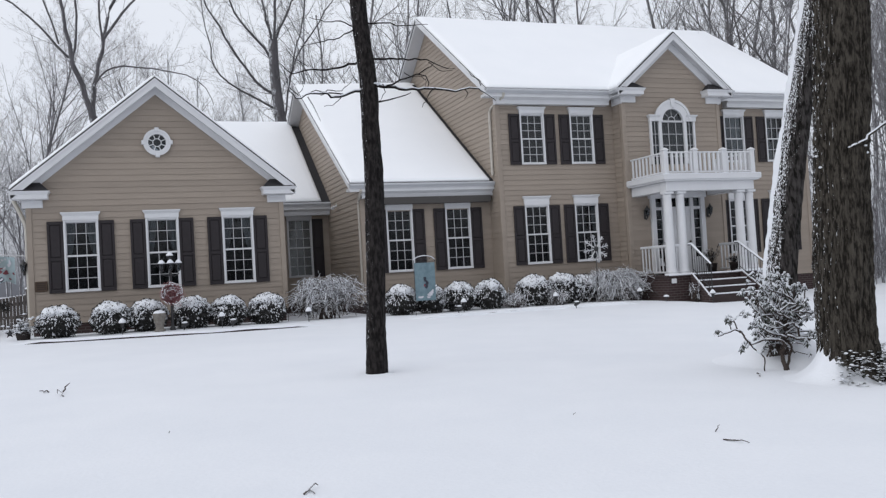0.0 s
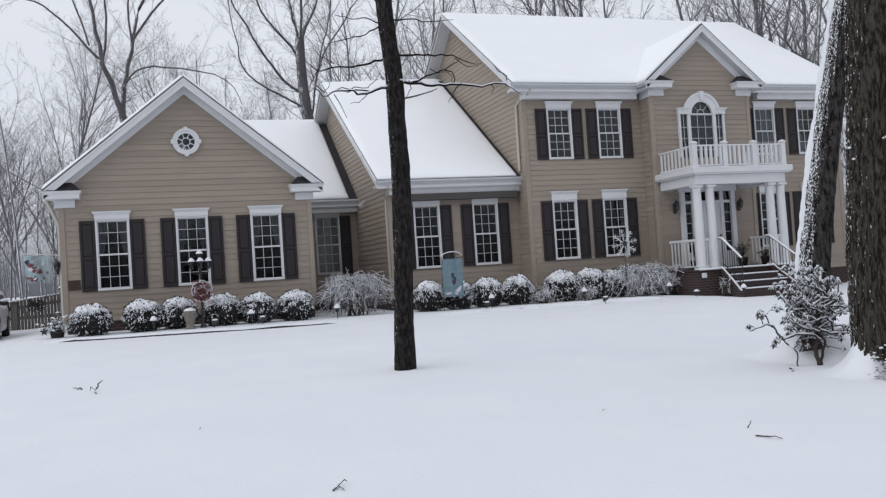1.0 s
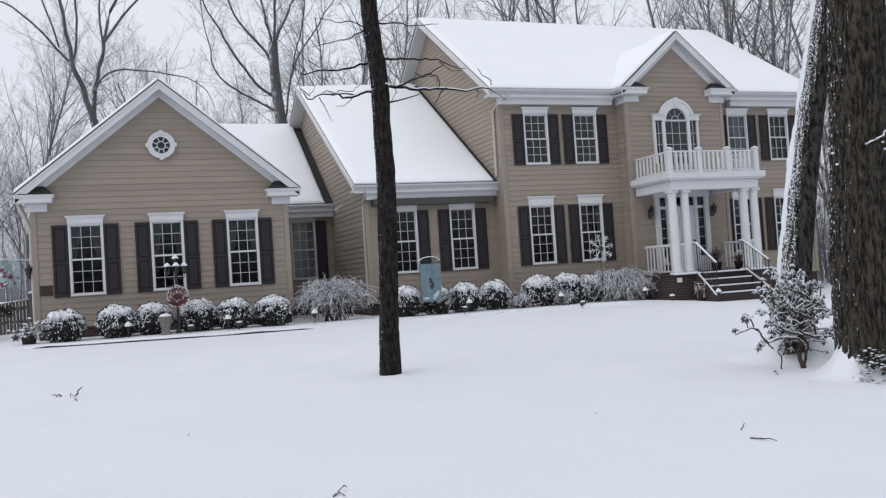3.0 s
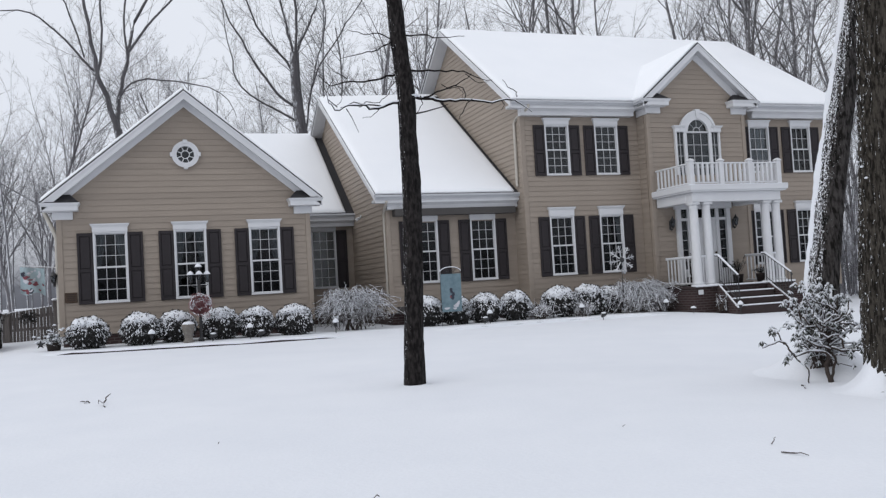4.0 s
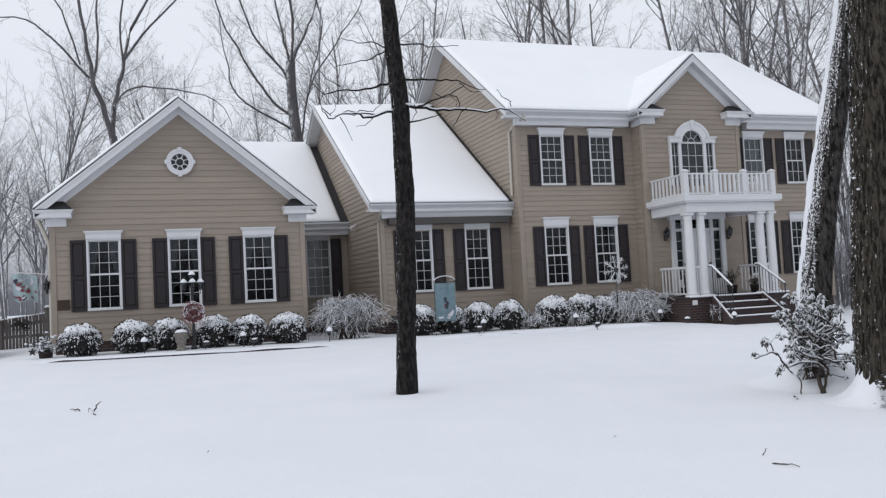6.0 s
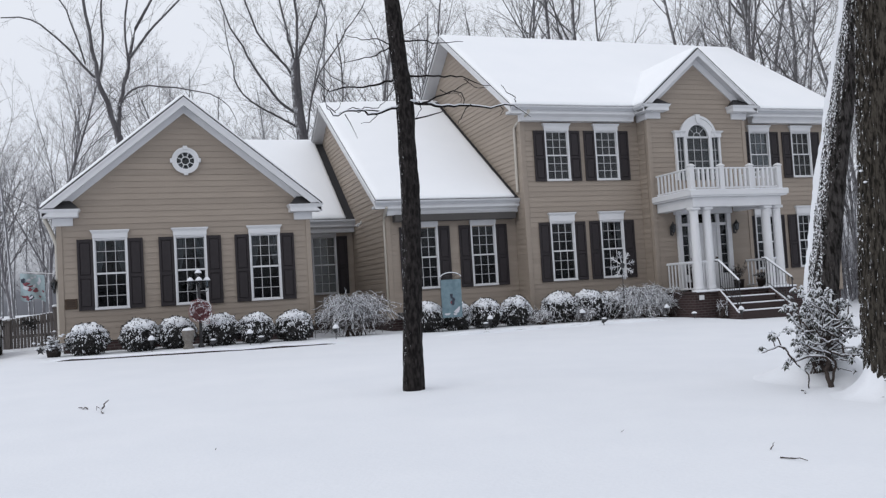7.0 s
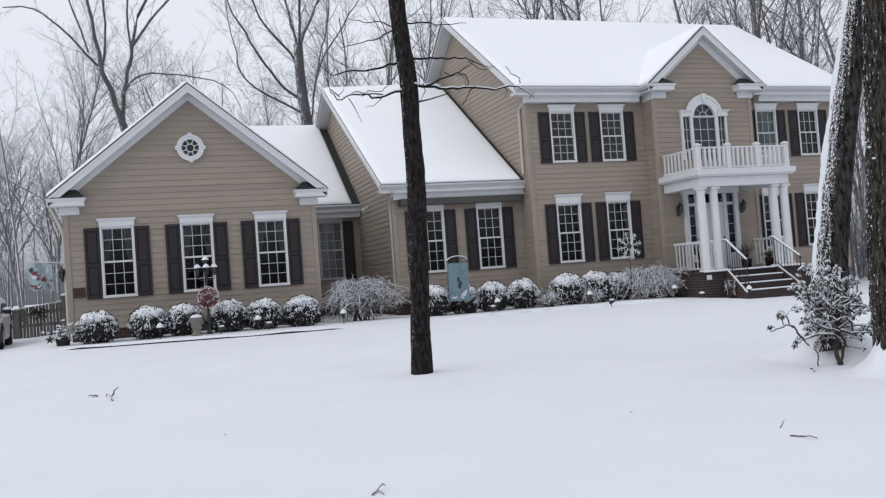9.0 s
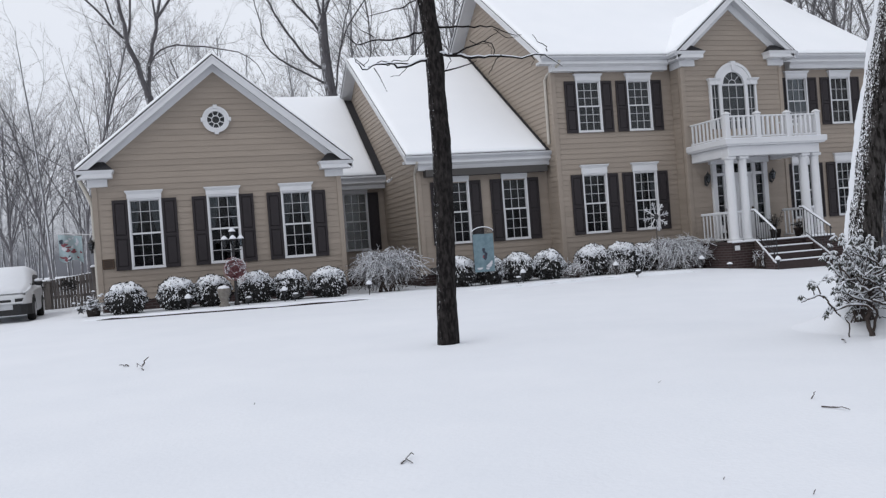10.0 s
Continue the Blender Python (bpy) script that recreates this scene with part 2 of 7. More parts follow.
# ---- mesh helpers ----
class Mesh:
    """Collects vertices and faces of one piece."""

    def __init__(self):
        self.v, self.f = [], []

    def add(self, vs, fs):
        k = len(self.v)
        self.v.extend(tuple(p) for p in vs)
        self.f.extend(tuple(i + k for i in q) for q in fs)
        return self

    def box(self, x0, x1, y0, y1, z0, z1, c=0.0, at=None):
        h = ((x1 - x0) / 2, (y1 - y0) / 2, (z1 - z0) / 2)
        o = ((x0 + x1) / 2, (y0 + y1) / 2, (z0 + z1) / 2)
        if c <= 0:
            vs = [(o[0] + sx * h[0], o[1] + sy * h[1], o[2] + sz * h[2]) for sx in (-1, 1) for sy in (-1, 1) for sz in (-1, 1)]
            fs = [(0, 1, 3, 2), (4, 6, 7, 5), (0, 4, 5, 1), (2, 3, 7, 6), (0, 2, 6, 4), (1, 5, 7, 3)]
        else:
            vs, ix = [], {}
            for sx in (-1, 1):
                for sy in (-1, 1):
                    for sz in (-1, 1):
                        for a in range(3):
                            s = (sx, sy, sz)
                            ix[(sx, sy, sz, a)] = len(vs)
                            vs.append(tuple(o[i] + s[i] * (h[i] - (0 if i == a else c)) for i in range(3)))
            fs = []
            for a in range(3):
                b, d = [i for i in range(3) if i != a]
                for s in (-1, 1):
                    q = []
                    for sb, sd in ((-1, -1), (1, -1), (1, 1), (-1, 1)):
                        k = [0, 0, 0]
                        k[a], k[b], k[d] = s, sb, sd
                        q.append(ix[(*k, a)])
                    fs.append(tuple(q))
                for sb in (-1, 1):
                    for sd in (-1, 1):
                        k = [0, 0, 0]
                        k[b], k[d] = sb, sd
                        lo, hi = list(k), list(k)
                        lo[a], hi[a] = -1, 1
                        fs.append((ix[(*lo, b)], ix[(*hi, b)], ix[(*hi, d)], ix[(*lo, d)]))
            for sx in (-1, 1):
                for sy in (-1, 1):
                    for sz in (-1, 1):
                        fs.append(tuple(ix[(sx, sy, sz, a)] for a in range(3)))
        if at is not None:
            vs = [at @ Vector(p) for p in vs]
        return self.add(vs, fs)

    def loft(self, rings, closed=True, caps=True):
        """Joins rings of equal length."""
        k = len(self.v)
        m = len(rings[0])
        vs = [p for r in rings for p in r]
        fs = []
        for i in range(len(rings) - 1):
            for j in range(m if closed else m - 1):
                a, b = i * m + j, i * m + (j + 1) % m
                fs.append((a, b, b + m, a + m))
        if caps and closed:
            fs.append(tuple(range(m)))
            fs.append(tuple((len(rings) - 1) * m + j for j in range(m))[::-1])
        return self.add(vs, fs)

    def extrude(self, poly, d):
        d = Vector(d)
        a = [Vector(p) for p in poly]
        return self.loft([a, [p + d for p in a]])

    def tube(self, pts, radii, n=6, caps=True):
        pts = [Vector(p) for p in pts]
        rings = []
        up = Vector((0.31, 0.17, 0.94))
        for i, p in enumerate(pts):
            t = (pts[min(i + 1, len(pts) - 1)] - pts[max(i - 1, 0)]).normalized()
            a = t.cross(up)
            if a.length < 0.05:
                a = t.cross(Vector((1, 0, 0)))
            a.normalize()
            b = t.cross(a)
            r = radii[i] if hasattr(radii, "__len__") else radii
            rings.append([p + (a * math.cos(6.28319 * j / n) + b * math.sin(6.28319 * j / n)) * r for j in range(n)])
        return self.loft(rings, True, caps)

    def lathe(self, prof, n=12, at=(0, 0, 0), ax='z'):
        at = Vector(at)
        rings = []
        for r, h in prof:
            ring = []
            for j in range(n):
                c, s = r * math.cos(6.28319 * j / n), r * math.sin(6.28319 * j / n)
                ring.append(at + (Vector((c, s, h)) if ax == 'z' else Vector((c, h, s)) if ax == 'y' else Vector((h, c, s))))
            rings.append(ring)
        return self.loft(rings)

    def blob(self, c, r, rnd, n=6, m=4, wob=0.25):
        """A small uneven lump."""
        rings = []
        r = r if hasattr(r, "__len__") else (r, r, r)
        for i in range(m + 1):
            th = math.pi * (0.06 + 0.88 * i / m)
            rings.append([(c[0] + r[0] * (1 + wob * (rnd.random() - 0.5)) * math.sin(th) * math.cos(6.28319 * j / n),
                           c[1] + r[1] * (1 + wob * (rnd.random() - 0.5)) * math.sin(th) * math.sin(6.28319 * j / n),
                           c[2] + r[2] * math.cos(th)) for j in range(n)])
        return self.loft(rings)

    def grid(self, fn, nu, nv):
        vs = [fn(i / nu, j / nv) for j in range(nv + 1) for i in range(nu + 1)]
        fs = [(j * (nu + 1) + i, j * (nu + 1) + i + 1, (j + 1) * (nu + 1) + i + 1, (j + 1) * (nu + 1) + i) for j in range(nv) for i in range(nu)]
        return self.add(vs, fs)

    def mesh(self, name, mat, smooth=False, fix=True):
        me = bpy.data.meshes.new(name)
        me.from_pydata(self.v, [], self.f)
        if fix:
            bm = bmesh.new()
            bm.from_mesh(me)
            bmesh.ops.recalc_face_normals(bm, faces=bm.faces)
            bm.to_mesh(me)
            bm.free()
        me.materials.append(mat)
        if smooth:
            me.polygons.foreach_set("use_smooth", [True] * len(me.polygons))
        me.update()
        return me


def part(name, shape, mat, parent, label="", smooth=False, fix=True, kind=""):
    """Links a shape (or a ready mesh) as one object under a thing or under a part."""
    me = shape if isinstance(shape, bpy.types.Mesh) else shape.mesh(name, mat, smooth, fix)
    ob = new(name, me)
    ob.parent = parent
    if parent.parent is None:
        ob.matrix_parent_inverse = parent.matrix_basis.inverted()
    if label:
        ob["label"] = label
    if kind:
        ob["kind"] = kind
    return ob


def thing(name, label, category, at=(0, 0, 0), group="", kind=""):
    ob = new(name)
    ob.empty_display_size = 0.2
    ob.location = at
    ob.matrix_basis = Matrix.Translation(at)
    return tagged(ob, label, category, group, kind)


def solid(name, shape, mat, label, category, group="", kind="", smooth=False, fix=True):
    """A thing of a single mesh."""
    return tagged(new(name, shape.mesh(name, mat, smooth, fix)), label, category, group, kind)


def clamp(a, lo, hi):
    return max(lo, min(hi, a))


def ground_z(x, y):
    """The lawn falls gently from the house towards the camera and a little towards the porch."""
    z = -0.16 + 0.027 * (min(y, -2.0) + 2.0) - 0.010 * clamp(x - 2, 0, 25)
    z += 0.035 * noise.noise((x * 0.16, y * 0.16, 0.3)) + 0.012 * noise.noise((x * 0.6, y * 0.6, 4.0))
    z -= 0.16 * clamp((-1.7 - x) / 0.9, 0, 1) * clamp((y + 9) / 5, 0, 1) * clamp((10 - y) / 3, 0, 1)
    z -= 0.11 * clamp((x - 15.9) / 1.4, 0, 1) * clamp((y + 7.5) / 3.5, 0, 1) * clamp((8 - y) / 4, 0, 1) * clamp((26 - x) / 3, 0, 1)
    if y > 14:
        z += 0.02 * (y - 14) * clamp((y - 14) / 40, 0, 1)
    return z


# ---- ground ----
def ground_sheet():
    m = Mesh()
    xs = [-400, -200, -110, -70, -45] + [-30 + i * 0.75 for i in range(87)] + [45, 70, 110, 200, 400]
    ys = [-120, -70, -45, -32] + [-27 + i * 0.6 for i in range(56)] + [8, 10, 13, 17, 22, 30, 45, 70, 110, 200, 400]
    m.add([(x, y, ground_z(clamp(x, -80, 80), clamp(y, -60, 70))) for y in ys for x in xs],
          [(j * len(xs) + i, j * len(xs) + i + 1, (j + 1) * len(xs) + i + 1, (j + 1) * len(xs) + i) for j in range(len(ys) - 1) for i in range(len(xs) - 1)])
    return solid("ground", m, SNOW, "lawn under smooth fresh white snow", "ground", kind="structure", smooth=True, fix=False)


ground_sheet()

# ---- the house ----
house = thing("house", "two-storey tan clapboard house with white trim and snowy roofs", "house", (12, 3, -0.15))
X, Y, Z = Vector((1, 0, 0)), Vector((0, 1, 0)), Vector((0, 0, 1))
COURSE = 0.158


def top_at(tops, u):
    for (a, za), (b, zb) in zip(tops, tops[1:]):
        if a - 1e-6 <= u <= b + 1e-6:
            return za + (zb - za) * ((u - a) / (b - a) if b > a else 0)
    return tops[-1][1]


def span_at(tops, z):
    """The stretch of a wall with one peak that stands higher than z."""
    lo = hi = None
    k = 240
    u0, u1 = tops[0][0], tops[-1][0]
    for i in range(k + 1):
        u = u0 + (u1 - u0) * i / k
        if top_at(tops, u) >= z - 1e-6:
            lo = u if lo is None else lo
            hi = u
    return (lo, hi) if lo is not None and hi - lo > 0.02 else None


def wall(label, o, du, dn, z0, tops, openings=(), siding_from=None):
    """A wall with real openings, clad in lapped boards. o: origin, du: along, dn: outward."""
    o, du, dn = Vector(o), Vector(du), Vector(dn)

    def at(u, z, n):
        return o + du * u + Z * z + dn * n
    cuts = sorted({t[0] for t in tops} | {u for op in openings for u in op[:2]})
    m = Mesh()
    for a, b in zip(cuts, cuts[1:]):
        if b - a < 1e-4:
            continue
        mid = (a + b) / 2
        holes = sorted((op[2], op[3]) for op in openings if op[0] < mid < op[1])
        lo = z0
        for za, zb in holes + [(None, None)]:
            if za is None:
                q = [(a, lo), (b, lo), (b, top_at(tops, b)), (a, top_at(tops, a))]
            else:
                q = [(a, lo), (b, lo), (b, za), (a, za)]
                lo = zb
            m.extrude([at(u, z, 0) for u, z in q], dn * -0.16)
    w = part("wall", m, SIDING, house, label)
    s0 = z0 if siding_from is None else siding_from
    peak = max(t[1] for t in tops)
    k = 0
    while True:
        zb = s0 + k * COURSE
        k += 1
        if zb > peak - 0.03:
            break
        zt = zb + COURSE
        sb, st = span_at(tops, zb), span_at(tops, zt)
        if sb is None:
            break
        if st is None:
            c = (sb[0] + sb[1]) / 2
            st = (c - 0.01, c + 0.01)
        runs = [(sb[0], sb[1], st[0], st[1])]
        zc = (zb + zt) / 2
        for ua, ub, za, zz in openings:
            if za - 0.01 < zc < zz + 0.01:
                nxt = []
                for ba, bb, ta, tb in runs:
                    if ub <= ba or ua >= bb:
                        nxt.append((ba, bb, ta, tb))
                        continue
                    if ua > ba:
                        nxt.append((ba, ua, ta, ua))
                    if ub < bb:
                        nxt.append((ub, bb, ub, tb))
                runs = nxt
        for ba, bb, ta, tb in runs:
            if bb - ba < 0.03:
                continue
            bd = Mesh()
            lo_n, hi_n, zl = 0.028, 0.011, zb - 0.005
            bd.add([at(ba, zl, 0.001), at(bb, zl, 0.001), at(bb, zl, lo_n), at(ba, zl, lo_n), at(ta, zt, 0.001), at(tb, zt, 0.001), at(tb, zt, hi_n), at(ta, zt, hi_n)],
                   [(0, 1, 2, 3), (7, 6, 5, 4), (3, 2, 6, 7), (1, 0, 4, 5), (0, 3, 7, 4), (2, 1, 5, 6)])
            part("siding_board", bd, SIDING, w)
    return w


def trim_board(name, x0, x1, y0, y1, z0, z1, mat=None, label="", c=0.008):
    return part(name, Mesh().box(x0, x1, y0, y1, z0, z1, c), mat or TRIM, house, label)


def window(x, y, z0, z1, w=0.82, rows=(3, 3), cols=3, header=0.2, curtain=None, shutters=(True, True), trim=None, drape=None):
    """A sash window facing the lawn, with its header, panes, grilles and shutters."""
    tr = trim or TRIM
    x1 = x + w
    f = Mesh()
    cw = 0.042
    f.box(x - 0.01, x + cw, y - 0.075, y + 0.06, z0, z1, 0.008)
    f.box(x1 - cw, x1 + 0.01, y - 0.075, y + 0.06, z0, z1, 0.008)
    f.box(x + cw - 0.002, x1 - cw + 0.002, y - 0.07, y + 0.06, z1 - cw, z1, 0.006)
    win = part("window", f, tr, house, "white double-hung window with divided panes")
    part("window_sill", Mesh().box(x - 0.015, x1 + 0.015, y - 0.09, y + 0.06, z0 - 0.014, z0 + 0.034, 0.008), tr, win)
    if header:
        h = Mesh()
        h.loft([[(x - 0.02 - a, y - 0.085 - a, z), (x1 + 0.02 + a, y - 0.085 - a, z), (x1 + 0.02 + a, y, z), (x - 0.02 - a, y, z)]
                for a, z in ((0, z1 + 0.002), (0, z1 + header - 0.10), (0.014, z1 + header - 0.07), (0.045, z1 + header - 0.03), (0.05, z1 + header))])
        part("window_header", h, tr, win, "white crown-moulded window header")
    zm = (z0 + z1) / 2
    a, b = x + cw, x1 - cw
    for k, (lo, hi) in enumerate(((z0 + 0.035, zm), (zm, z1 - cw))):
        yy = y - 0.03 + 0.035 * k
        s = Mesh()
        s.box(a, b, yy - 0.018, yy + 0.018, lo, lo + 0.024, 0.005)
        s.box(a, b, yy - 0.018, yy + 0.018, hi - 0.024, hi + (0.012 if k == 0 else 0), 0.005)
        s.box(a, a + 0.019, yy - 0.016, yy + 0.016, lo + 0.041, hi - 0.041)
        s.box(b - 0.019, b, yy - 0.016, yy + 0.016, lo + 0.041, hi - 0.041)
        part("sash", s, tr, win)
        g = Mesh()
        for i in range(1, cols):
            gx = a + 0.02 + (b - a - 0.04) * i / cols
            g.box(gx - 0.007, gx + 0.007, yy - 0.012, yy + 0.008, lo + 0.022, hi - 0.022)
        for j in range(1, rows[k]):
            gz = lo + 0.024 + (hi - lo - 0.048) * j / rows[k]
            g.box(a + 0.018, b - 0.018, yy - 0.0135, yy + 0.0065, gz - 0.007, gz + 0.007)
        part("window_grille", g, SOFFIT, win)
        p = part("pane", Mesh().box(a + 0.02, b - 0.02, yy + 0.009, yy + 0.013, lo + 0.02, hi - 0.02), GLASS, win)
        p.visible_shadow = False
    if drape:
        for sgn in (-1, 1):
            xe = x + 0.03 if sgn < 0 else x1 - 0.03
            part("drape", Mesh().grid(lambda u, v, xe=xe, sgn=sgn: (xe - sgn * u * (0.10 + (drape - 0.10) * v ** 0.7), y + 0.10 + 0.018 * math.sin(u * 24 + v), zm - 0.05 + (z1 - zm) * v), 24, 8), DRAPE, win, "dim gathered drape", True, False)
    if curtain:
        for sgn, wid in (("l", curtain), ("r", curtain)):
            ca, cb = (x + 0.03, x + 0.03 + wid) if sgn == "l" else (x1 - 0.03 - wid, x1 - 0.03)
            cm = Mesh().grid(lambda u, v, ca=ca, cb=cb: (ca + (cb - ca) * u, y + 0.22 + 0.03 * math.sin(u * 26), z0 + 0.05 + (z1 - z0 - 0.1) * v), 24, 3)
            part("curtain", cm, CURTAIN, win, "pale hanging curtain", True, False)
    for side in (0, 1):
        if shutters[side]:
            sw = 0.375
            sx = x - 0.018 - sw if side == 0 else x1 + 0.014
            shutter(sx, sw, y, z0 - 0.02, z1 - 0.02)
    return win


def shutter(x, w, y, z0, z1):
    s = Mesh()
    y1, y0 = y - 0.036, y - 0.075
    s.box(x, x + 0.055, y0, y1, z0, z1, 0.006)
    s.box(x + w - 0.055, x + w, y0, y1, z0, z1, 0.006)
    zm = z0 + (z1 - z0) * 0.47
    for a, b in ((z0, z0 + 0.09), (zm - 0.04, zm + 0.04), (z1 - 0.08, z1)):
        s.box(x + 0.054, x + w - 0.054, y0 + 0.003, y1, a, b, 0.005)
    s.box(x + 0.05, x + w - 0.05, y1 - 0.010, y1 - 0.002, z0 + 0.05, z1 - 0.05)
    for a, b in ((z0 + 0.09, zm - 0.04), (zm + 0.04, z1 - 0.08)):
        s.box(x + 0.07, x + w - 0.07, y0 + 0.006, y1 - 0.004, a + 0.02, b - 0.02, 0.012)
    return part("shutter", s, SHUTTER, house, "dark panelled shutter beside a window")


def roof(label, e0, e1, r1, r0, snow_in=(0.03, 0.03, 0.03, 0.0), thick=0.13, snow_h=0.085):
    """One roof slope: eave e0-e1, ridge r0-r1. snow_in: bare edge at the e0 side, the e1 side, the eave and the ridge."""
    e0, e1, r1, r0 = (Vector(p) for p in (e0, e1, r1, r0))
    n = (e1 - e0).cross(r0 - e0).normalized()
    if n.z < 0:
        n = -n
    r = part("roof", Mesh().extrude([e0, e1, r1, r0], n * -thick), SHINGLE, house, label)
    lu, lv = max((e1 - e0).length, (r1 - r0).length), (r0 - e0).length
    nu, nv = max(6, int(lu / 0.3)), max(6, int(lv / 0.3))

    def at(u, v, h):
        uu = snow_in[0] / lu + u * (1 - (snow_in[0] + snow_in[1]) / lu)
        vv = snow_in[2] / lv + v * (1 - (snow_in[2] + snow_in[3]) / lv)
        a, b = e0.lerp(e1, uu), r0.lerp(r1, uu)
        return a.lerp(b, vv) + n * h

    def height(u, v):
        d = min(u * lu, (1 - u) * lu, v * lv)
        e = clamp(d / 0.1, 0, 1)
        p = at(u, v, 0)
        return 0.012 + snow_h * (0.35 + 0.65 * math.sqrt(e)) * (1 + 0.12 * noise.noise(p * 0.7)) + 0.006 * noise.noise(p * 3)
    us = [0, 0.04 / lu, 0.1 / lu] + [i / nu for i in range(1, nu)] + [1 - 0.1 / lu, 1 - 0.04 / lu, 1]
    vs = [0, 0.04 / lv, 0.1 / lv] + [j / nv for j in range(1, nv + 1)]
    m = Mesh()
    k = len(us)
    m.add([at(u, v, height(u, v)) for v in vs for u in us], [(j * k + i, j * k + i + 1, (j + 1) * k + i + 1, (j + 1) * k + i) for j in range(len(vs) - 1) for i in range(k - 1)])
    rim = [(u, 0) for u in us] + [(1, v) for v in vs[1:]] + [(u, 1) for u in us[::-1][1:]] + [(0, v) for v in vs[::-1][1:-1]]
    q = len(rim)
    m.add([at(u, v, height(u, v)) for u, v in rim] + [at(u, v, 0.004) for u, v in rim], [(i, (i + 1) % q, (i + 1) % q + q, i + q) for i in range(q)])
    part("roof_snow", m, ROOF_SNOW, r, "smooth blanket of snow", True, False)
    return r


def rake(e, p, inward, fascia=0.35, drop=0.025, dark=True, frieze=0.0):
    """White board and soffit along a gable's sloping edge; e: lower end, p: peak, inward: from the edge to the wall."""
    e, p, i = Vector(e), Vector(p), Vector(inward)
    a, b = e - Z * drop, p - Z * drop
    i1 = i.normalized() * 0.035
    part("rake_board", Mesh().extrude([a, b, b - Z * fascia, a - Z * fascia], i1), TRIM, house, "white rake board")
    m = Mesh().extrude([a + i1 * 0.6 + Z * -0.005, b + i1 * 0.6 + Z * -0.005, b + i1 * 0.6 - Z * 0.06, a + i1 * 0.6 - Z * 0.06], i1 * -1.25)
    part("rake_moulding", m, TRIM, house)
    t = Mesh().extrude([e + i1 * -0.4 + Z * 0.012, p + i1 * -0.4 + Z * 0.012, p + i1 * -0.4 - Z * 0.024, e + i1 * -0.4 - Z * 0.024], i1 * 1.6)
    if dark:
        part("shingle_edge", t, SHINGLE, house)
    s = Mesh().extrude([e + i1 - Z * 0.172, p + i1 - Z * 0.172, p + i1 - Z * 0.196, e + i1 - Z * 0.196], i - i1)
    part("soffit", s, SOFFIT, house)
    if frieze:
        w = i - i.normalized() * 0.06
        a, b = e.lerp(p, 0.14) + w, p + w
        part("rake_frieze", Mesh().extrude([a - Z * 0.197, b - Z * 0.197, b - Z * frieze, a - Z * frieze], i.normalized() * 0.058), TRIM, house, "white frieze board under the gable soffit")


def eave(x0, x1, y_wall, y_edge, z, frieze=0.2):
    """Gutter, soffit and frieze board along a level eave that faces the lawn."""
    prof = [(y_edge, z - 0.13), (y_edge - 0.02, z - 0.03), (y_edge - 0.075, z - 0.015), (y_edge - 0.10, z - 0.045), (y_edge - 0.10, z - 0.075), (y_edge - 0.07, z - 0.115), (y_edge - 0.06, z - 0.145)]
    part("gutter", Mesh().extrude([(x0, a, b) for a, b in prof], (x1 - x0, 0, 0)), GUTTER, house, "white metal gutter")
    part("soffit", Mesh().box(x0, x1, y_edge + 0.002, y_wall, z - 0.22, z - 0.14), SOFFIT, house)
    part("fascia", Mesh().box(x0, x1, y_edge - 0.012, y_edge + 0.02, z - 0.25, z - 0.133, 0.005), TRIM, house)
    yo = y_edge + 0.06
    cr = [(yo, z - 0.221), (yo + 0.01, z - 0.25), (yo + 0.07, z - 0.30), (yo + 0.085, z - 0.31), (yo + 0.09, z - 0.23 - frieze), (y_wall - 0.002, z - 0.23 - frieze), (y_wall - 0.002, z - 0.221)]
    part("frieze_board", Mesh().extrude([(x0 + 0.4, a, b) for a, b in cr], (x1 - x0 - 0.4, 0, 0)), TRIM, house, "white crown and frieze under the eave")


def cornice_return(xa, xb, y_wall, y_edge, z):
    """The boxed return at the foot of a gable, with its small shingled hip."""
    lo, hi = min(xa, xb), max(xa, xb)
    m = Mesh()
    m.box(lo, hi, y_edge - 0.01, y_wall, z - 0.20, z, 0.012)
    m.loft([[(lo - a, y_edge - 0.012 - a, q), (hi + a, y_edge - 0.012 - a, q), (hi + a, y_wall, q), (lo - a, y_wall, q)] for a, q in ((0, z - 0.09), (0.025, z - 0.05), (0.05, z - 0.012), (0.05, z))])
    part("cornice_return", m, TRIM, house, "white boxed cornice return")
    ins = 0.14
    part("cornice_frieze", Mesh().box(lo + (0.22 if xb > xa else ins), hi - (ins if xb > xa else 0.22), y_wall - 0.07, y_wall - 0.002, z - 0.40, z - 0.201, 0.01), TRIM, house)
    h = Mesh().loft([[(lo, y_edge - 0.05, z + 0.002), (hi + 0.04, y_edge - 0.05, z + 0.002), (hi + 0.04, y_wall - 0.001, z + 0.002), (lo, y_wall - 0.001, z + 0.002)],
                     [(lo + 0.25, y_wall - 0.04, z + 0.26), (hi - 0.20, y_wall - 0.04, z + 0.26), (hi - 0.20, y_wall - 0.001, z + 0.26), (lo + 0.25, y_wall - 0.001, z + 0.26)]])
    part("return_roof", h, SHINGLE, house, "small dark shingled hip")


def downspout(pts, r=0.04):
    m = Mesh()
    m.tube(pts, r, 8)
    part("downspout", m, SPOUT, house, "tan metal downspout")


FLOOR1, SILL, HEAD = 0.12, 0.92, 2.75
MID_SILL, MID_HEAD = 0.97, 2.87
LOW_SILL, LOW_HEAD = 0.975, 2.80
UP_SILL, UP_HEAD = 4.08, 5.665
W = 0.82


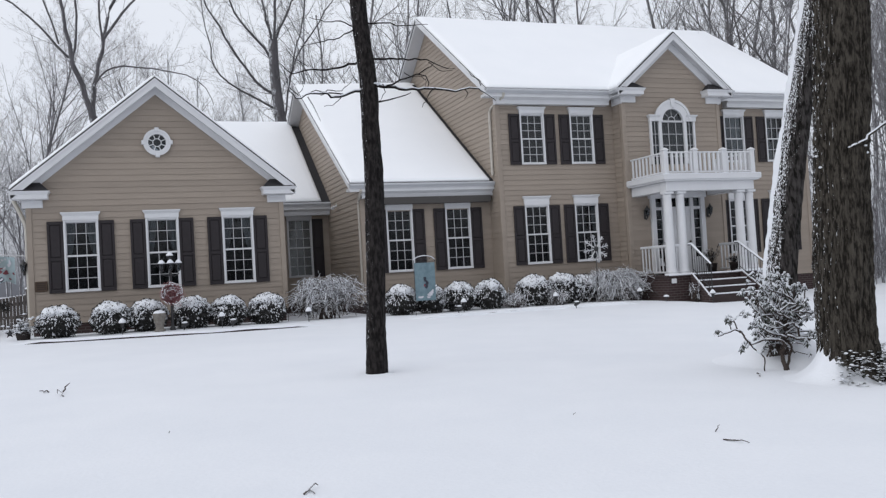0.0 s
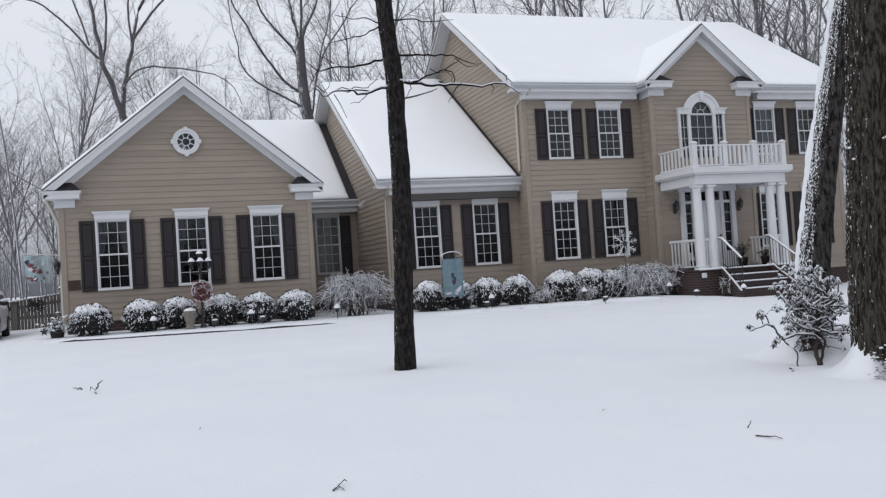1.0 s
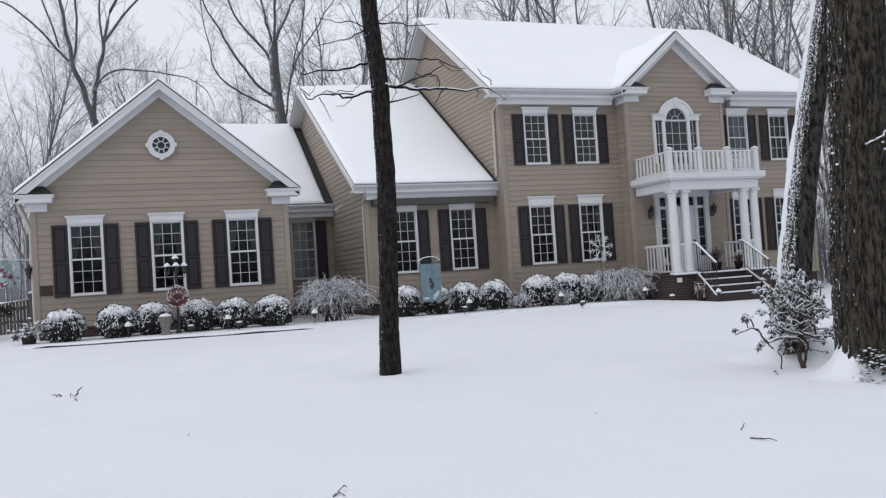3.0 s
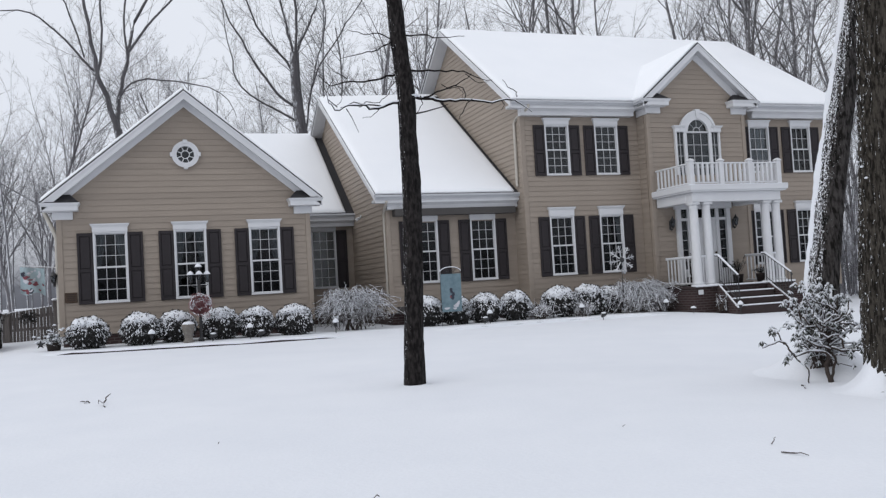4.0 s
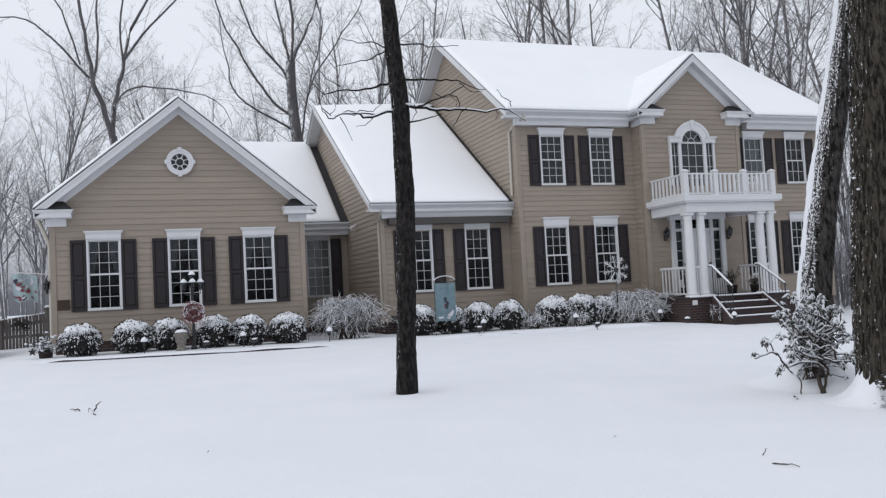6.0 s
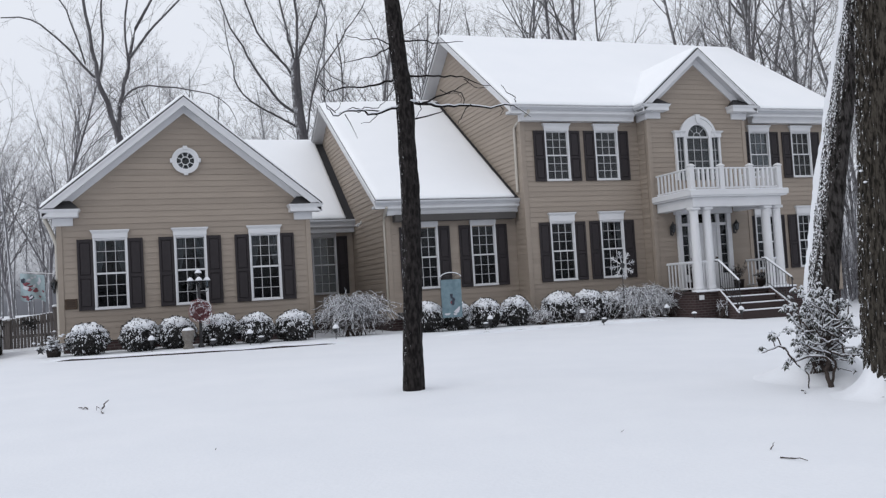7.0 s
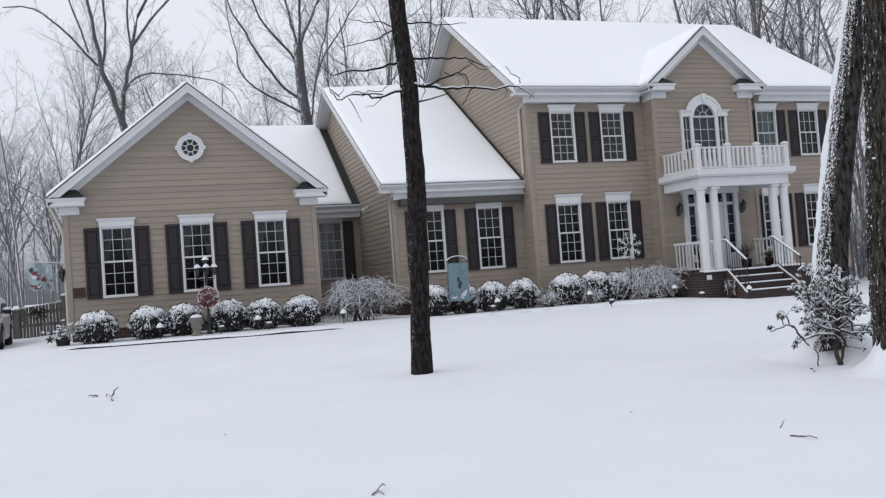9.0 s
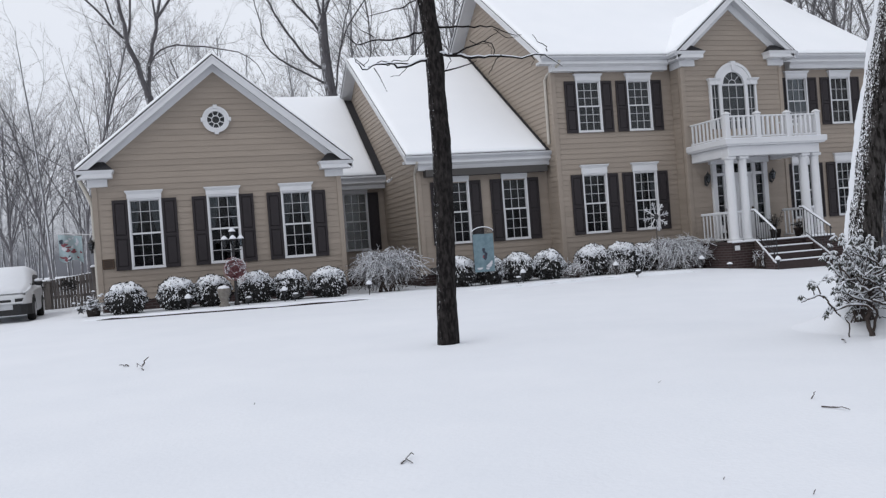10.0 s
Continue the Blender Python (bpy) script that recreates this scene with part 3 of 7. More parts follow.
def holes(xs, z0, z1, w=W):
    return [(x + 0.03, x + w - 0.03, z0 + 0.0, z1 - 0.02) for x in xs]


# garage wing
GX0, GX1, GA, GZ, GE = -0.82, 5.60, 2.38, 6.445, 3.52
gs = (GZ - GE) / 3.57


def g_top(x):
    return GZ - gs * abs(x - GA) - 0.16


g_tops = [(GX0, g_top(GX0)), (GA, g_top(GA)), (GX1, g_top(GX1))]
wall("tan lapped siding of the front gable", (0, 0, 0), X, -Y, FLOOR1, g_tops, holes((0, 1.993, 3.954), SILL, HEAD) + [(GA - 0.23, GA + 0.22, 4.53, 4.985)])
wall("tan lapped siding", (GX0, 0, 0), Y, -X, FLOOR1, [(0.16, 3.4), (8.0, 3.4)])
wall("tan lapped siding", (GX1, 0, 0), Y, X, FLOOR1, [(0.16, 3.4), (5.35, 3.4)])
roof("snow-covered garage roof", (-1.19, 9.0, GE), (-1.19, -0.335, GE), (GA, -0.335, GZ), (GA, 9.0, GZ), (0.03, 0.05, 0.02, 0))
roof("snow-covered garage roof", (5.95, -0.335, GE), (5.95, 9.0, GE), (GA, 9.0, GZ), (GA, -0.335, GZ), (0.05, 0.03, 0.02, 0))
rake((-1.19, -0.36, GE), (GA, -0.36, GZ), (0, 0.36, 0), 0.225, frieze=0.40)
rake((5.95, -0.36, GE), (GA, -0.36, GZ), (0, 0.36, 0), 0.225, frieze=0.40)
cornice_return(-1.17, -0.32, 0, -0.35, 3.49)
cornice_return(5.93, 5.06, 0, -0.35, 3.49)
for wx in (0, 1.993, 3.954):
    window(wx, 0, SILL, HEAD, header=0.21, drape=0.27)
for cx, ww in ((GX0, 1), (GX1, -1)):
    trim_board("corner_board", min(cx - 0.045 * ww, cx + 0.09 * ww), max(cx - 0.045 * ww, cx + 0.09 * ww), -0.045, 0.1, FLOOR1, 3.2, SIDING, "tan corner board")

# connector
CY = 5.35
wall("tan lapped siding of the recessed link", (0, CY, 0), X, -Y, FLOOR1, [(5.6, 3.55), (8.13, 3.55)], holes((6.66,), 1.0, 2.99))
# White frame given the greyer soffit tone, painting in the shade of the recess.
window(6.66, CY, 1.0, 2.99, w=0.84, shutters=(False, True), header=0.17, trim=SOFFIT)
roof("snow-covered roof of the link", (3.2, 4.9, 3.52), (8.12, 4.9, 3.52), (8.12, 9.85, 7.10), (3.2, 9.85, 7.10), (0.0, 0.32, 0.02, 0))
roof("snow-covered roof of the link", (8.12, 14.8, 3.52), (3.2, 14.8, 3.52), (3.2, 9.85, 7.10), (8.12, 9.85, 7.10), (0.0, 0.0, 0.02, 0))
eave(5.62, 8.12, CY, 4.9, 3.52)

# middle wing
MX0, MX1, MY = 8.13, 12.33, 0.90
MEY, MEZ, MRY, MRZ, MRX = 0.50, 3.63, 8.0, 8.17, 7.68
MSL = (MRZ - MEZ) / (MRY - MEY)
mid_tops = [(MY, MEZ - 0.15 + (MY - MEY) * MSL), (MRY, MRZ - 0.15), (15.1, MEZ + 0.1)]
MW = (8.87, 10.775)
wall("tan lapped siding of the middle wing", (0, MY, 0), X, -Y, FLOOR1, [(MX0, 3.5), (MX1, 3.5)], holes(MW, MID_SILL, MID_HEAD))
wall("tan lapped siding of the middle wing's gable", (MX0, 0, 0), Y, -X, FLOOR1, mid_tops)
roof("snow-covered roof of the middle wing", (MRX + 0.025, MEY, MEZ), (MX1, MEY, MEZ), (MX1, MRY - 0.5, MRZ + 0.06), (MRX + 0.025, MRY, MRZ), (0.02, 0.17, 0.02, 0))
roof("snow-covered roof of the middle wing", (MX1, 15.5, MEZ), (MRX, 15.5, MEZ), (MRX, MRY, MRZ), (MX1, MRY - 0.5, MRZ + 0.06))
rake((MRX, MEY, MEZ), (MRX, MRY, MRZ), (0.45, 0, 0), 0.20, 0.0, False)
rake((MRX, 15.5, MEZ), (MRX, MRY, MRZ), (0.45, 0, 0), 0.20, 0.0, False)
eave(MRX + 0.01, MX1, MY, MEY, MEZ)
for wx in MW:
    window(wx, MY, MID_SILL, MID_HEAD, header=0.26)
trim_board("corner_board", MX0 - 0.045, MX0 + 0.09, MY - 0.045, MY + 0.1, FLOOR1, 3.4, SIDING, "tan corner board")

# main block
FX0, FX1, FY = 12.33, 24.26, 0.085
RY, RZ, EZ = 5.7, 10.26, 6.35
main_tops = [(FY, 6.30), (RY, RZ - 0.17), (10.9, 6.35)]
FW = (13.105, 14.85, 20.775, 22.53)
wall("tan lapped siding of the main front", (0, FY, 0), X, -Y, FLOOR1, [(FX0, 6.2), (16.45, 6.2)], holes(FW[:2], LOW_SILL, LOW_HEAD) + holes(FW[:2], UP_SILL, UP_HEAD))
wall("tan lapped siding of the main front", (0, FY, 0), X, -Y, FLOOR1, [(20.06, 6.2), (FX1, 6.2)], holes(FW[2:], LOW_SILL, LOW_HEAD) + holes(FW[2:], UP_SILL, UP_HEAD))
wall("tan lapped siding of the tall side gable", (FX0, 0, 0), Y, -X, FLOOR1, main_tops)
wall("tan lapped siding of the far side", (FX1, 0, 0), Y, X, FLOOR1, main_tops)
roof("snow-covered main roof", (11.865, -0.315, EZ), (24.78, -0.315, EZ), (24.78, RY, RZ), (11.865, RY, RZ), (0.03, 0.05, 0.02, 0))
roof("snow-covered main roof", (24.78, 11.3, EZ), (11.84, 11.3, EZ), (11.84, RY, RZ), (24.78, RY, RZ))
rake((11.84, -0.315, EZ), (11.84, RY, RZ), (0.49, 0, 0), 0.21, 0.0, False)
rake((11.84, 11.3, EZ), (11.84, RY, RZ), (0.49, 0, 0), 0.21, 0.0, False)
rake((24.78, -0.315, EZ), (24.78, RY, RZ), (-0.52, 0, 0), 0.24)
eave(11.86, 16.2, FY, -0.315, EZ)
eave(20.4, 24.77, FY, -0.315, EZ)
for i, wx in enumerate(FW):
    window(wx, FY, LOW_SILL, LOW_HEAD, header=0.275, drape=0.16 if i == 1 else None)
    window(wx, FY, UP_SILL, UP_HEAD, header=0.20, rows=(2, 2) if i > 1 else (3, 3), curtain=0.28 if i > 1 else None)
for cx, s in ((FX0, 1), (FX1, -1)):
    trim_board("corner_board", min(cx - 0.045 * s, cx + 0.1 * s), max(cx - 0.045 * s, cx + 0.1 * s), FY - 0.045, FY + 0.1, FLOOR1, 6.1, SIDING, "tan corner board")

# entrance bay with its gable
BX0, BX1, BY, BA, BZ, BE, BH = 16.45, 20.12, -0.515, 18.30, 8.18, 6.34, 2.168
bs = (BZ - BE) / BH
bay_tops = [(BX0, BZ - bs * (BA - BX0) - 0.16), (BA, BZ - 0.16), (BX1, BZ - bs * (BX1 - BA) - 0.16)]
DOOR = (17.26, 19.26, 0.42, 2.90)
PAL = (BA - 0.83, BA + 0.83, 3.95, 5.42)
wall("tan lapped siding of the entrance bay", (0, BY, 0), X, -Y, FLOOR1, bay_tops, [DOOR, PAL, (BA - 0.37, BA + 0.37, 5.42, 5.68)])
wall("tan lapped siding", (BX0, 0, 0), Y, -X, FLOOR1, [(BY + 0.16, 6.3), (FY, 6.3)])
wall("tan lapped siding", (BX1, 0, 0), Y, X, FLOOR1, [(BY + 0.16, 6.3), (FY, 6.3)])
roof("snow-covered entrance gable", (BA - BH, -0.30, BE), (BA - BH, BY - 0.335, BE), (BA, BY - 0.335, BZ), (BA, 2.42, BZ), (0.0, 0.05, 0.02, 0))
roof("snow-covered entrance gable", (BA + BH, BY - 0.335, BE), (BA + BH, -0.30, BE), (BA, 2.42, BZ), (BA, BY - 0.335, BZ), (0.05, 0.0, 0.02, 0))
rake((BA - BH, BY - 0.36, BE), (BA, BY - 0.36, BZ), (0, 0.36, 0), 0.225, frieze=0.46)
rake((BA + BH, BY - 0.36, BE), (BA, BY - 0.36, BZ), (0, 0.36, 0), 0.225, frieze=0.46)
cornice_return(BA - BH + 0.02, BX0 + 0.62, BY, BY - 0.35, 6.335)
cornice_return(BA + BH - 0.02, BX1 - 0.62, BY, BY - 0.35, 6.335)
for xo, xw in ((BA - BH, BX0), (BA + BH, BX1)):
    g = 1 if xw > xo else -1
    prof = [(xo, BE - 0.13), (xo - 0.02 * g, BE - 0.03), (xo - 0.075 * g, BE - 0.015), (xo - 0.10 * g, BE - 0.045), (xo - 0.10 * g, BE - 0.075), (xo - 0.07 * g, BE - 0.115), (xo - 0.06 * g, BE - 0.145)]
    part("gutter", Mesh().extrude([(a, BY - 0.385, b) for a, b in prof], (0, -0.42 - (BY - 0.385), 0)), GUTTER, house, "white metal gutter")
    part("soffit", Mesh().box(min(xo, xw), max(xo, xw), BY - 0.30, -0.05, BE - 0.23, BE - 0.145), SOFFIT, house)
    part("frieze_board", Mesh().box(min(xw, xw - 0.06 * g), max(xw, xw - 0.06 * g), BY - 0.03, FY - 0.07, BE - 0.43, BE - 0.231, 0.006), TRIM, house)
for cx, s in ((BX0, 1), (BX1, -1)):
    trim_board("corner_board", min(cx - 0.045 * s, cx + 0.09 * s), max(cx - 0.045 * s, cx + 0.09 * s), BY - 0.045, BY + 0.1, FLOOR1, 5.9, SIDING, "tan corner board")
downspout([(12.44, -0.36, 6.22), (12.42, -0.30, 6.10), (12.30, 0.30, 5.90), (12.265, 0.42, 5.78), (12.265, 0.45, 3.80)], 0.045)
downspout([(8.02, 0.44, 3.42), (8.02, 0.62, 3.30), (8.07, 0.98, 3.14), (8.075, 1.02, 3.0), (8.075, 1.02, 0.15), (7.95, 0.92, 0.02)])
downspout([(-1.16, 0.22, 3.42), (-1.14, 0.22, 3.28), (-1.06, 0.22, 3.10), (-0.92, 0.22, 2.75), (-0.885, 0.22, 2.6), (-0.885, 0.22, 0.1)], 0.055)
downspout([(5.70, 4.9, 3.3), (5.70, 5.23, 3.15), (5.70, 5.27, 0.2)])

# interior floors and foundation, dark rooms behind the panes (gloom toned into the plaster)
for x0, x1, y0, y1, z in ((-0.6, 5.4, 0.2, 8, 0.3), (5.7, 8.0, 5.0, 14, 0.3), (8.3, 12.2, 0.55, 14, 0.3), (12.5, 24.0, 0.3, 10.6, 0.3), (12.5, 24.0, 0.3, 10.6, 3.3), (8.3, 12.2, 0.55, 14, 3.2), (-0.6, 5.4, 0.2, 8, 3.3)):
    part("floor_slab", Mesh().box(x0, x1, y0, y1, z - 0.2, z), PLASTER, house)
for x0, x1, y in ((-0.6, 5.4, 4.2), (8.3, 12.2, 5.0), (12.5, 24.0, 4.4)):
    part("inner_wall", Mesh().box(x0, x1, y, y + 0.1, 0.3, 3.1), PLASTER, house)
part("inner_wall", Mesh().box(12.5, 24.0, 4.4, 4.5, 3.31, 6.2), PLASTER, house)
for x0, x1, y0, y1 in ((GX0 + 0.02, GX1 - 0.02, 0.02, 8), (5.6, 8.06, CY + 0.02, 9), (MX0 + 0.02, MX1, MY + 0.02, 9), (FX0 + 0.02, FX1 - 0.02, FY + 0.02, 10.8), (BX0 + 0.02, BX1 - 0.02, BY + 0.02, 0.1)):
    part("foundation", Mesh().box(x0, x1, y0, y1, -0.7, FLOOR1 + 0.002), BRICK, house, "dark red brick foundation")


# ---- windows of special shape, the entrance and its porch ----
def ring_poly(cx, cz, r, n, a0=0.0, a1=6.28319):
    return [(cx + r * math.cos(a0 + (a1 - a0) * i / n), cz + r * math.sin(a0 + (a1 - a0) * i / n)) for i in range(n + 1)]


def arc_band(m, cx, cz, r0, r1, y0, y1, n=32, a0=0.0, a1=6.28319):
    """A flat ring or arch of trim, y0 in front."""
    rings = []
    for i in range(n + 1):
        a = a0 + (a1 - a0) * i / n
        c, s = math.cos(a), math.sin(a)
        rings.append([(cx + r0 * c, y0, cz + r0 * s), (cx + r1 * c, y0, cz + r1 * s), (cx + r1 * c, y1, cz + r1 * s), (cx + r0 * c, y1, cz + r0 * s)])
    m.loft(rings)


def round_window(cx, cz, y):
    m = Mesh()
    arc_band(m, cx, cz, 0.225, 0.345, y - 0.075, y + 0.02)
    arc_band(m, cx, cz, 0.30, 0.355, y - 0.095, y - 0.07)
    win = part("round_window", m, TRIM, house, "round white gable window with spokes")
    for k in range(4):
        a = k * math.pi / 2
        t = pose(cx + 0.345 * math.cos(a), y - 0.05, cz + 0.345 * math.sin(a), 0, -math.degrees(a), 0)
        part("keystone", Mesh().box(-0.05, 0.05, -0.055, 0.04, -0.055, 0.055, 0.008, t), TRIM, win)
    g = Mesh()
    arc_band(g, cx, cz, 0.095, 0.115, y - 0.03, y - 0.01, 24)
    for k in range(8):
        a = k * math.pi / 4 + math.pi / 8
        g.tube([(cx + 0.11 * math.cos(a), y - 0.02, cz + 0.11 * math.sin(a)), (cx + 0.235 * math.cos(a), y - 0.02, cz + 0.235 * math.sin(a))], 0.013, 4)
    part("window_grille", g, TRIM, win)
    p = part("pane", Mesh().extrude([(a, y + 0.0, b) for a, b in ring_poly(cx, cz, 0.235, 32)[:-1]], (0, 0.005, 0)), GLASS, win)
    p.visible_shadow = False


round_window(2.374, 4.757, -0.012)


def palladian_window(cx, y, z0, zs):
    """Arched window between two sidelights; zs: where the arch springs."""
    win = part("arched_window", Mesh().box(cx - 0.86, cx - 0.79, y - 0.08, y + 0.05, z0, zs, 0.008), TRIM, house, "white arched window between narrow sidelights")
    for a, b in ((-0.53, -0.42), (0.42, 0.53), (0.79, 0.86)):
        part("mullion", Mesh().box(cx + a, cx + b, y - 0.08, y + 0.05, z0, zs, 0.008), TRIM, win)
    for s in (-1, 1):
        h = Mesh()
        lo, hi = cx + s * 0.50, cx + s * 0.88
        h.loft([[(lo, y - 0.108 - f, z), (hi + s * f, y - 0.108 - f, z), (hi + s * f, y, z), (lo, y, z)] for f, z in ((0.0, zs - 0.03), (0.0, zs + 0.09), (0.02, zs + 0.11), (0.05, zs + 0.15), (0.055, zs + 0.17))])
        part("window_header", h, TRIM, win)
    a = Mesh()
    arc_band(a, cx, zs - 0.02, 0.39, 0.66, y - 0.10, y + 0.02, 28, 0, math.pi)
    arc_band(a, cx, zs - 0.02, 0.61, 0.69, y - 0.125, y - 0.09, 28, 0, math.pi)
    part("arch", a, TRIM, win, "white arched trim")
    part("keystone", Mesh().loft([[(cx - w, y - 0.15, z), (cx + w, y - 0.15, z), (cx + w, y, z), (cx - w, y, z)] for w, z in ((0.05, zs + 0.42), (0.075, zs + 0.66), (0.085, zs + 0.68), (0.085, zs + 0.70))]), TRIM, win)
    g = Mesh()
    g.box(cx - 0.42, cx + 0.42, y - 0.06, y + 0.02, zs - 0.06, zs + 0.0, 0.006)
    for gx in (-0.14, 0.14):
        g.box(cx + gx - 0.008, cx + gx + 0.008, y - 0.03, y - 0.012, z0, zs - 0.06)
    zz = z0 + 0.25
    while zz < zs - 0.1:
        g.box(cx - 0.42, cx + 0.42, y - 0.032, y - 0.014, zz - 0.008, zz + 0.008)
        for s in (-1, 1):
            lo, hi = sorted((cx + s * 0.53, cx + s * 0.79))
            g.box(lo, hi, y - 0.032, y - 0.014, zz - 0.008, zz + 0.008)
        zz += 0.36
    for s in (-1, 1):
        g.box(cx + s * 0.66 - 0.008, cx + s * 0.66 + 0.008, y - 0.03, y - 0.012, z0, zs)
    arc_band(g, cx, zs, 0.12, 0.14, y - 0.03, y - 0.012, 14, 0, math.pi)
    for k in range(1, 4):
        t = k * math.pi / 4
        g.tube([(cx + 0.13 * math.cos(t), y - 0.02, zs + 0.13 * math.sin(t)), (cx + 0.40 * math.cos(t), y - 0.02, zs + 0.40 * math.sin(t))], 0.009, 4)
    part("window_grille", g, SOFFIT, win)
    for lo, hi in ((-0.43, 0.43), (-0.80, -0.52), (0.52, 0.80)):
        p = part("pane", Mesh().box(cx + lo, cx + hi, y - 0.008, y - 0.003, z0, zs), GLASS, win)
        p.visible_shadow = False
    p = part("pane", Mesh().extrude([(u, y - 0.008, v) for u, v in ring_poly(cx, zs, 0.39, 20, 0, math.pi)], (0, 0.005, 0)), GLASS, win)
    p.visible_shadow = False


palladian_window(18.25, BY - 0.03, 3.95, 5.36)


def entrance_door(cx, y, z0):
    d = part("entrance_door", Mesh().box(cx - 1.08, cx + 1.08, y - 0.14, y + 0.02, z0 + 2.42, z0 + 2.62, 0.02), TRIM, house, "white panelled entrance door with sidelights and transom")
    for a, b, f in ((-1.02, -0.86, 0.11), (0.86, 1.02, 0.11), (-0.60, -0.47, 0.07), (0.47, 0.60, 0.07)):
        part("door_jamb", Mesh().box(cx + a, cx + b, y - f, y + 0.04, z0, z0 + 2.42, 0.009), TRIM, d)
    part("transom_bar", Mesh().box(cx - 0.86, cx + 0.86, y - 0.06, y + 0.04, z0 + 2.05, z0 + 2.14, 0.008), TRIM, d)
    for s in (-1, 1):
        lo, hi = sorted((cx + s * 0.60, cx + s * 0.86))
        part("sidelight_panel", Mesh().box(lo, hi, y - 0.045, y + 0.03, z0, z0 + 0.5, 0.006), TRIM, d)
    s = Mesh()
    s.box(cx - 0.47, cx + 0.47, y - 0.03, y + 0.02, z0 + 0.01, z0 + 2.05, 0.006)
    for a in (-0.33, 0.06):
        for lo, hi in ((0.2, 0.8), (0.95, 1.45)):
            s.box(cx + a, cx + a + 0.27, y - 0.045, y - 0.028, z0 + lo, z0 + hi, 0.012)
    part("door_leaf", s, TRIM, d)
    part("door_handle", Mesh().blob((cx + 0.40, y - 0.07, z0 + 1.0), 0.035, random.Random(1), 8, 6, 0), BRONZE, d, "dark door knob")
    for s1 in (-1, 1):
        for k in range(1, 5):
            lo, hi = sorted((cx + s1 * 0.60, cx + s1 * 0.86))
            part("muntin", Mesh().box(lo, hi, y - 0.03, y - 0.015, z0 + 0.5 + 0.31 * k - 0.008, z0 + 0.5 + 0.31 * k + 0.008), SOFFIT, d)
    for k in range(1, 6):
        x = cx - 0.86 + 1.72 * k / 6
        part("muntin", Mesh().box(x - 0.008, x + 0.008, y - 0.03, y - 0.015, z0 + 2.14, z0 + 2.42), SOFFIT, d)
    for a, b, lo, hi in ((-0.86, -0.60, 0.5, 2.05), (0.60, 0.86, 0.5, 2.05), (-0.86, 0.86, 2.14, 2.42)):
        p = part("pane", Mesh().box(cx + a, cx + b, y - 0.008, y - 0.003, z0 + lo, z0 + hi), GLASS, d)
        p.visible_shadow = False


entrance_door(18.26, BY - 0.01, 0.42)

# porch
PX0, PX1, PF = 16.46, 19.90, -2.55
DECK = 0.40
porch_base = part("porch_base", Mesh().box(PX0 - 0.06, PX1 + 0.16 - 0.1, PF + 0.06, BY - 0.04, -0.75, DECK - 0.07), BRICK, house, "dark red brick porch base")
part("porch_deck", Mesh().box(PX0 - 0.10, PX1 + 0.16 - 0.06, PF, BY - 0.036, DECK - 0.068, DECK, 0.012), CONCRETE, house)
part("deck_snow", Mesh().box(PX0 - 0.07, 17.34, PF - 0.015, PF + 0.22, DECK - 0.02, DECK + 0.035, 0.016), SNOW, house, "ridge of snow along the deck edge")
part("deck_snow", Mesh().box(17.345, 18.9, PF - 0.015, PF + 0.10, DECK - 0.02, DECK + 0.025, 0.012), SNOW, house, "ridge of snow along the deck edge")
part("deck_snow", Mesh().box(18.905, PX1 + 0.16 - 0.05, PF - 0.015, PF + 0.22, DECK - 0.02, DECK + 0.035, 0.016), SNOW, house, "ridge of snow along the deck edge")
roof_slab = Mesh()
roof_slab.loft([[(PX0 - a, PF - a, z), (PX1 + a, PF - a, z), (PX1 + a, BY - 0.036, z), (PX0 - a, BY - 0.036, z)] for a, z in ((0.0, 3.19), (0.0, 3.215), (0.045, 3.24), (0.05, 3.37), (0.05, 3.38))])
porch_roof = part("porch_roof", roof_slab, TRIM, house, "white flat porch roof")
beam = Mesh()
beam.box(PX0 + 0.12, PX1 - 0.12, PF + 0.12, PF + 0.46, 2.90, 3.189, 0.01)
beam.box(PX0 + 0.12, PX0 + 0.46, PF + 0.461, BY - 0.04, 2.90, 3.189, 0.01)
beam.box(PX1 - 0.46, PX1 - 0.12, PF + 0.461, BY - 0.04, 2.90, 3.189, 0.01)
part("entablature", beam, TRIM, house, "white porch beam")
part("roof_edge_snow", Mesh().box(PX0 - 0.05, PX1 + 0.05, PF - 0.05, BY - 0.05, 3.381, 3.405, 0.01), SNOW, house)


def column(x, y):
    m = Mesh()
    m.box(x - 0.16, x + 0.16, y - 0.16, y + 0.16, DECK, DECK + 0.06, 0.01)
    prof = [(0.155, DECK + 0.06), (0.158, DECK + 0.09), (0.148, DECK + 0.115), (0.14, DECK + 0.14)]
    for i in range(9):
        f = i / 8
        prof.append((0.139 - 0.018 * f ** 1.6, DECK + 0.18 + (2.72 - DECK - 0.18) * f))
    prof += [(0.130, 2.74), (0.130, 2.77), (0.122, 2.78), (0.14, 2.82)]
    m.lathe(prof, 28, (x, y, 0))
    m.box(x - 0.15, x + 0.15, y - 0.15, y + 0.15, 2.82, 2.899, 0.01)
    part("column", m, TRIM, house, "round white porch column", True)


for cx in (16.71, 17.15, 19.31, 19.71):
    column(cx, PF + 0.30)


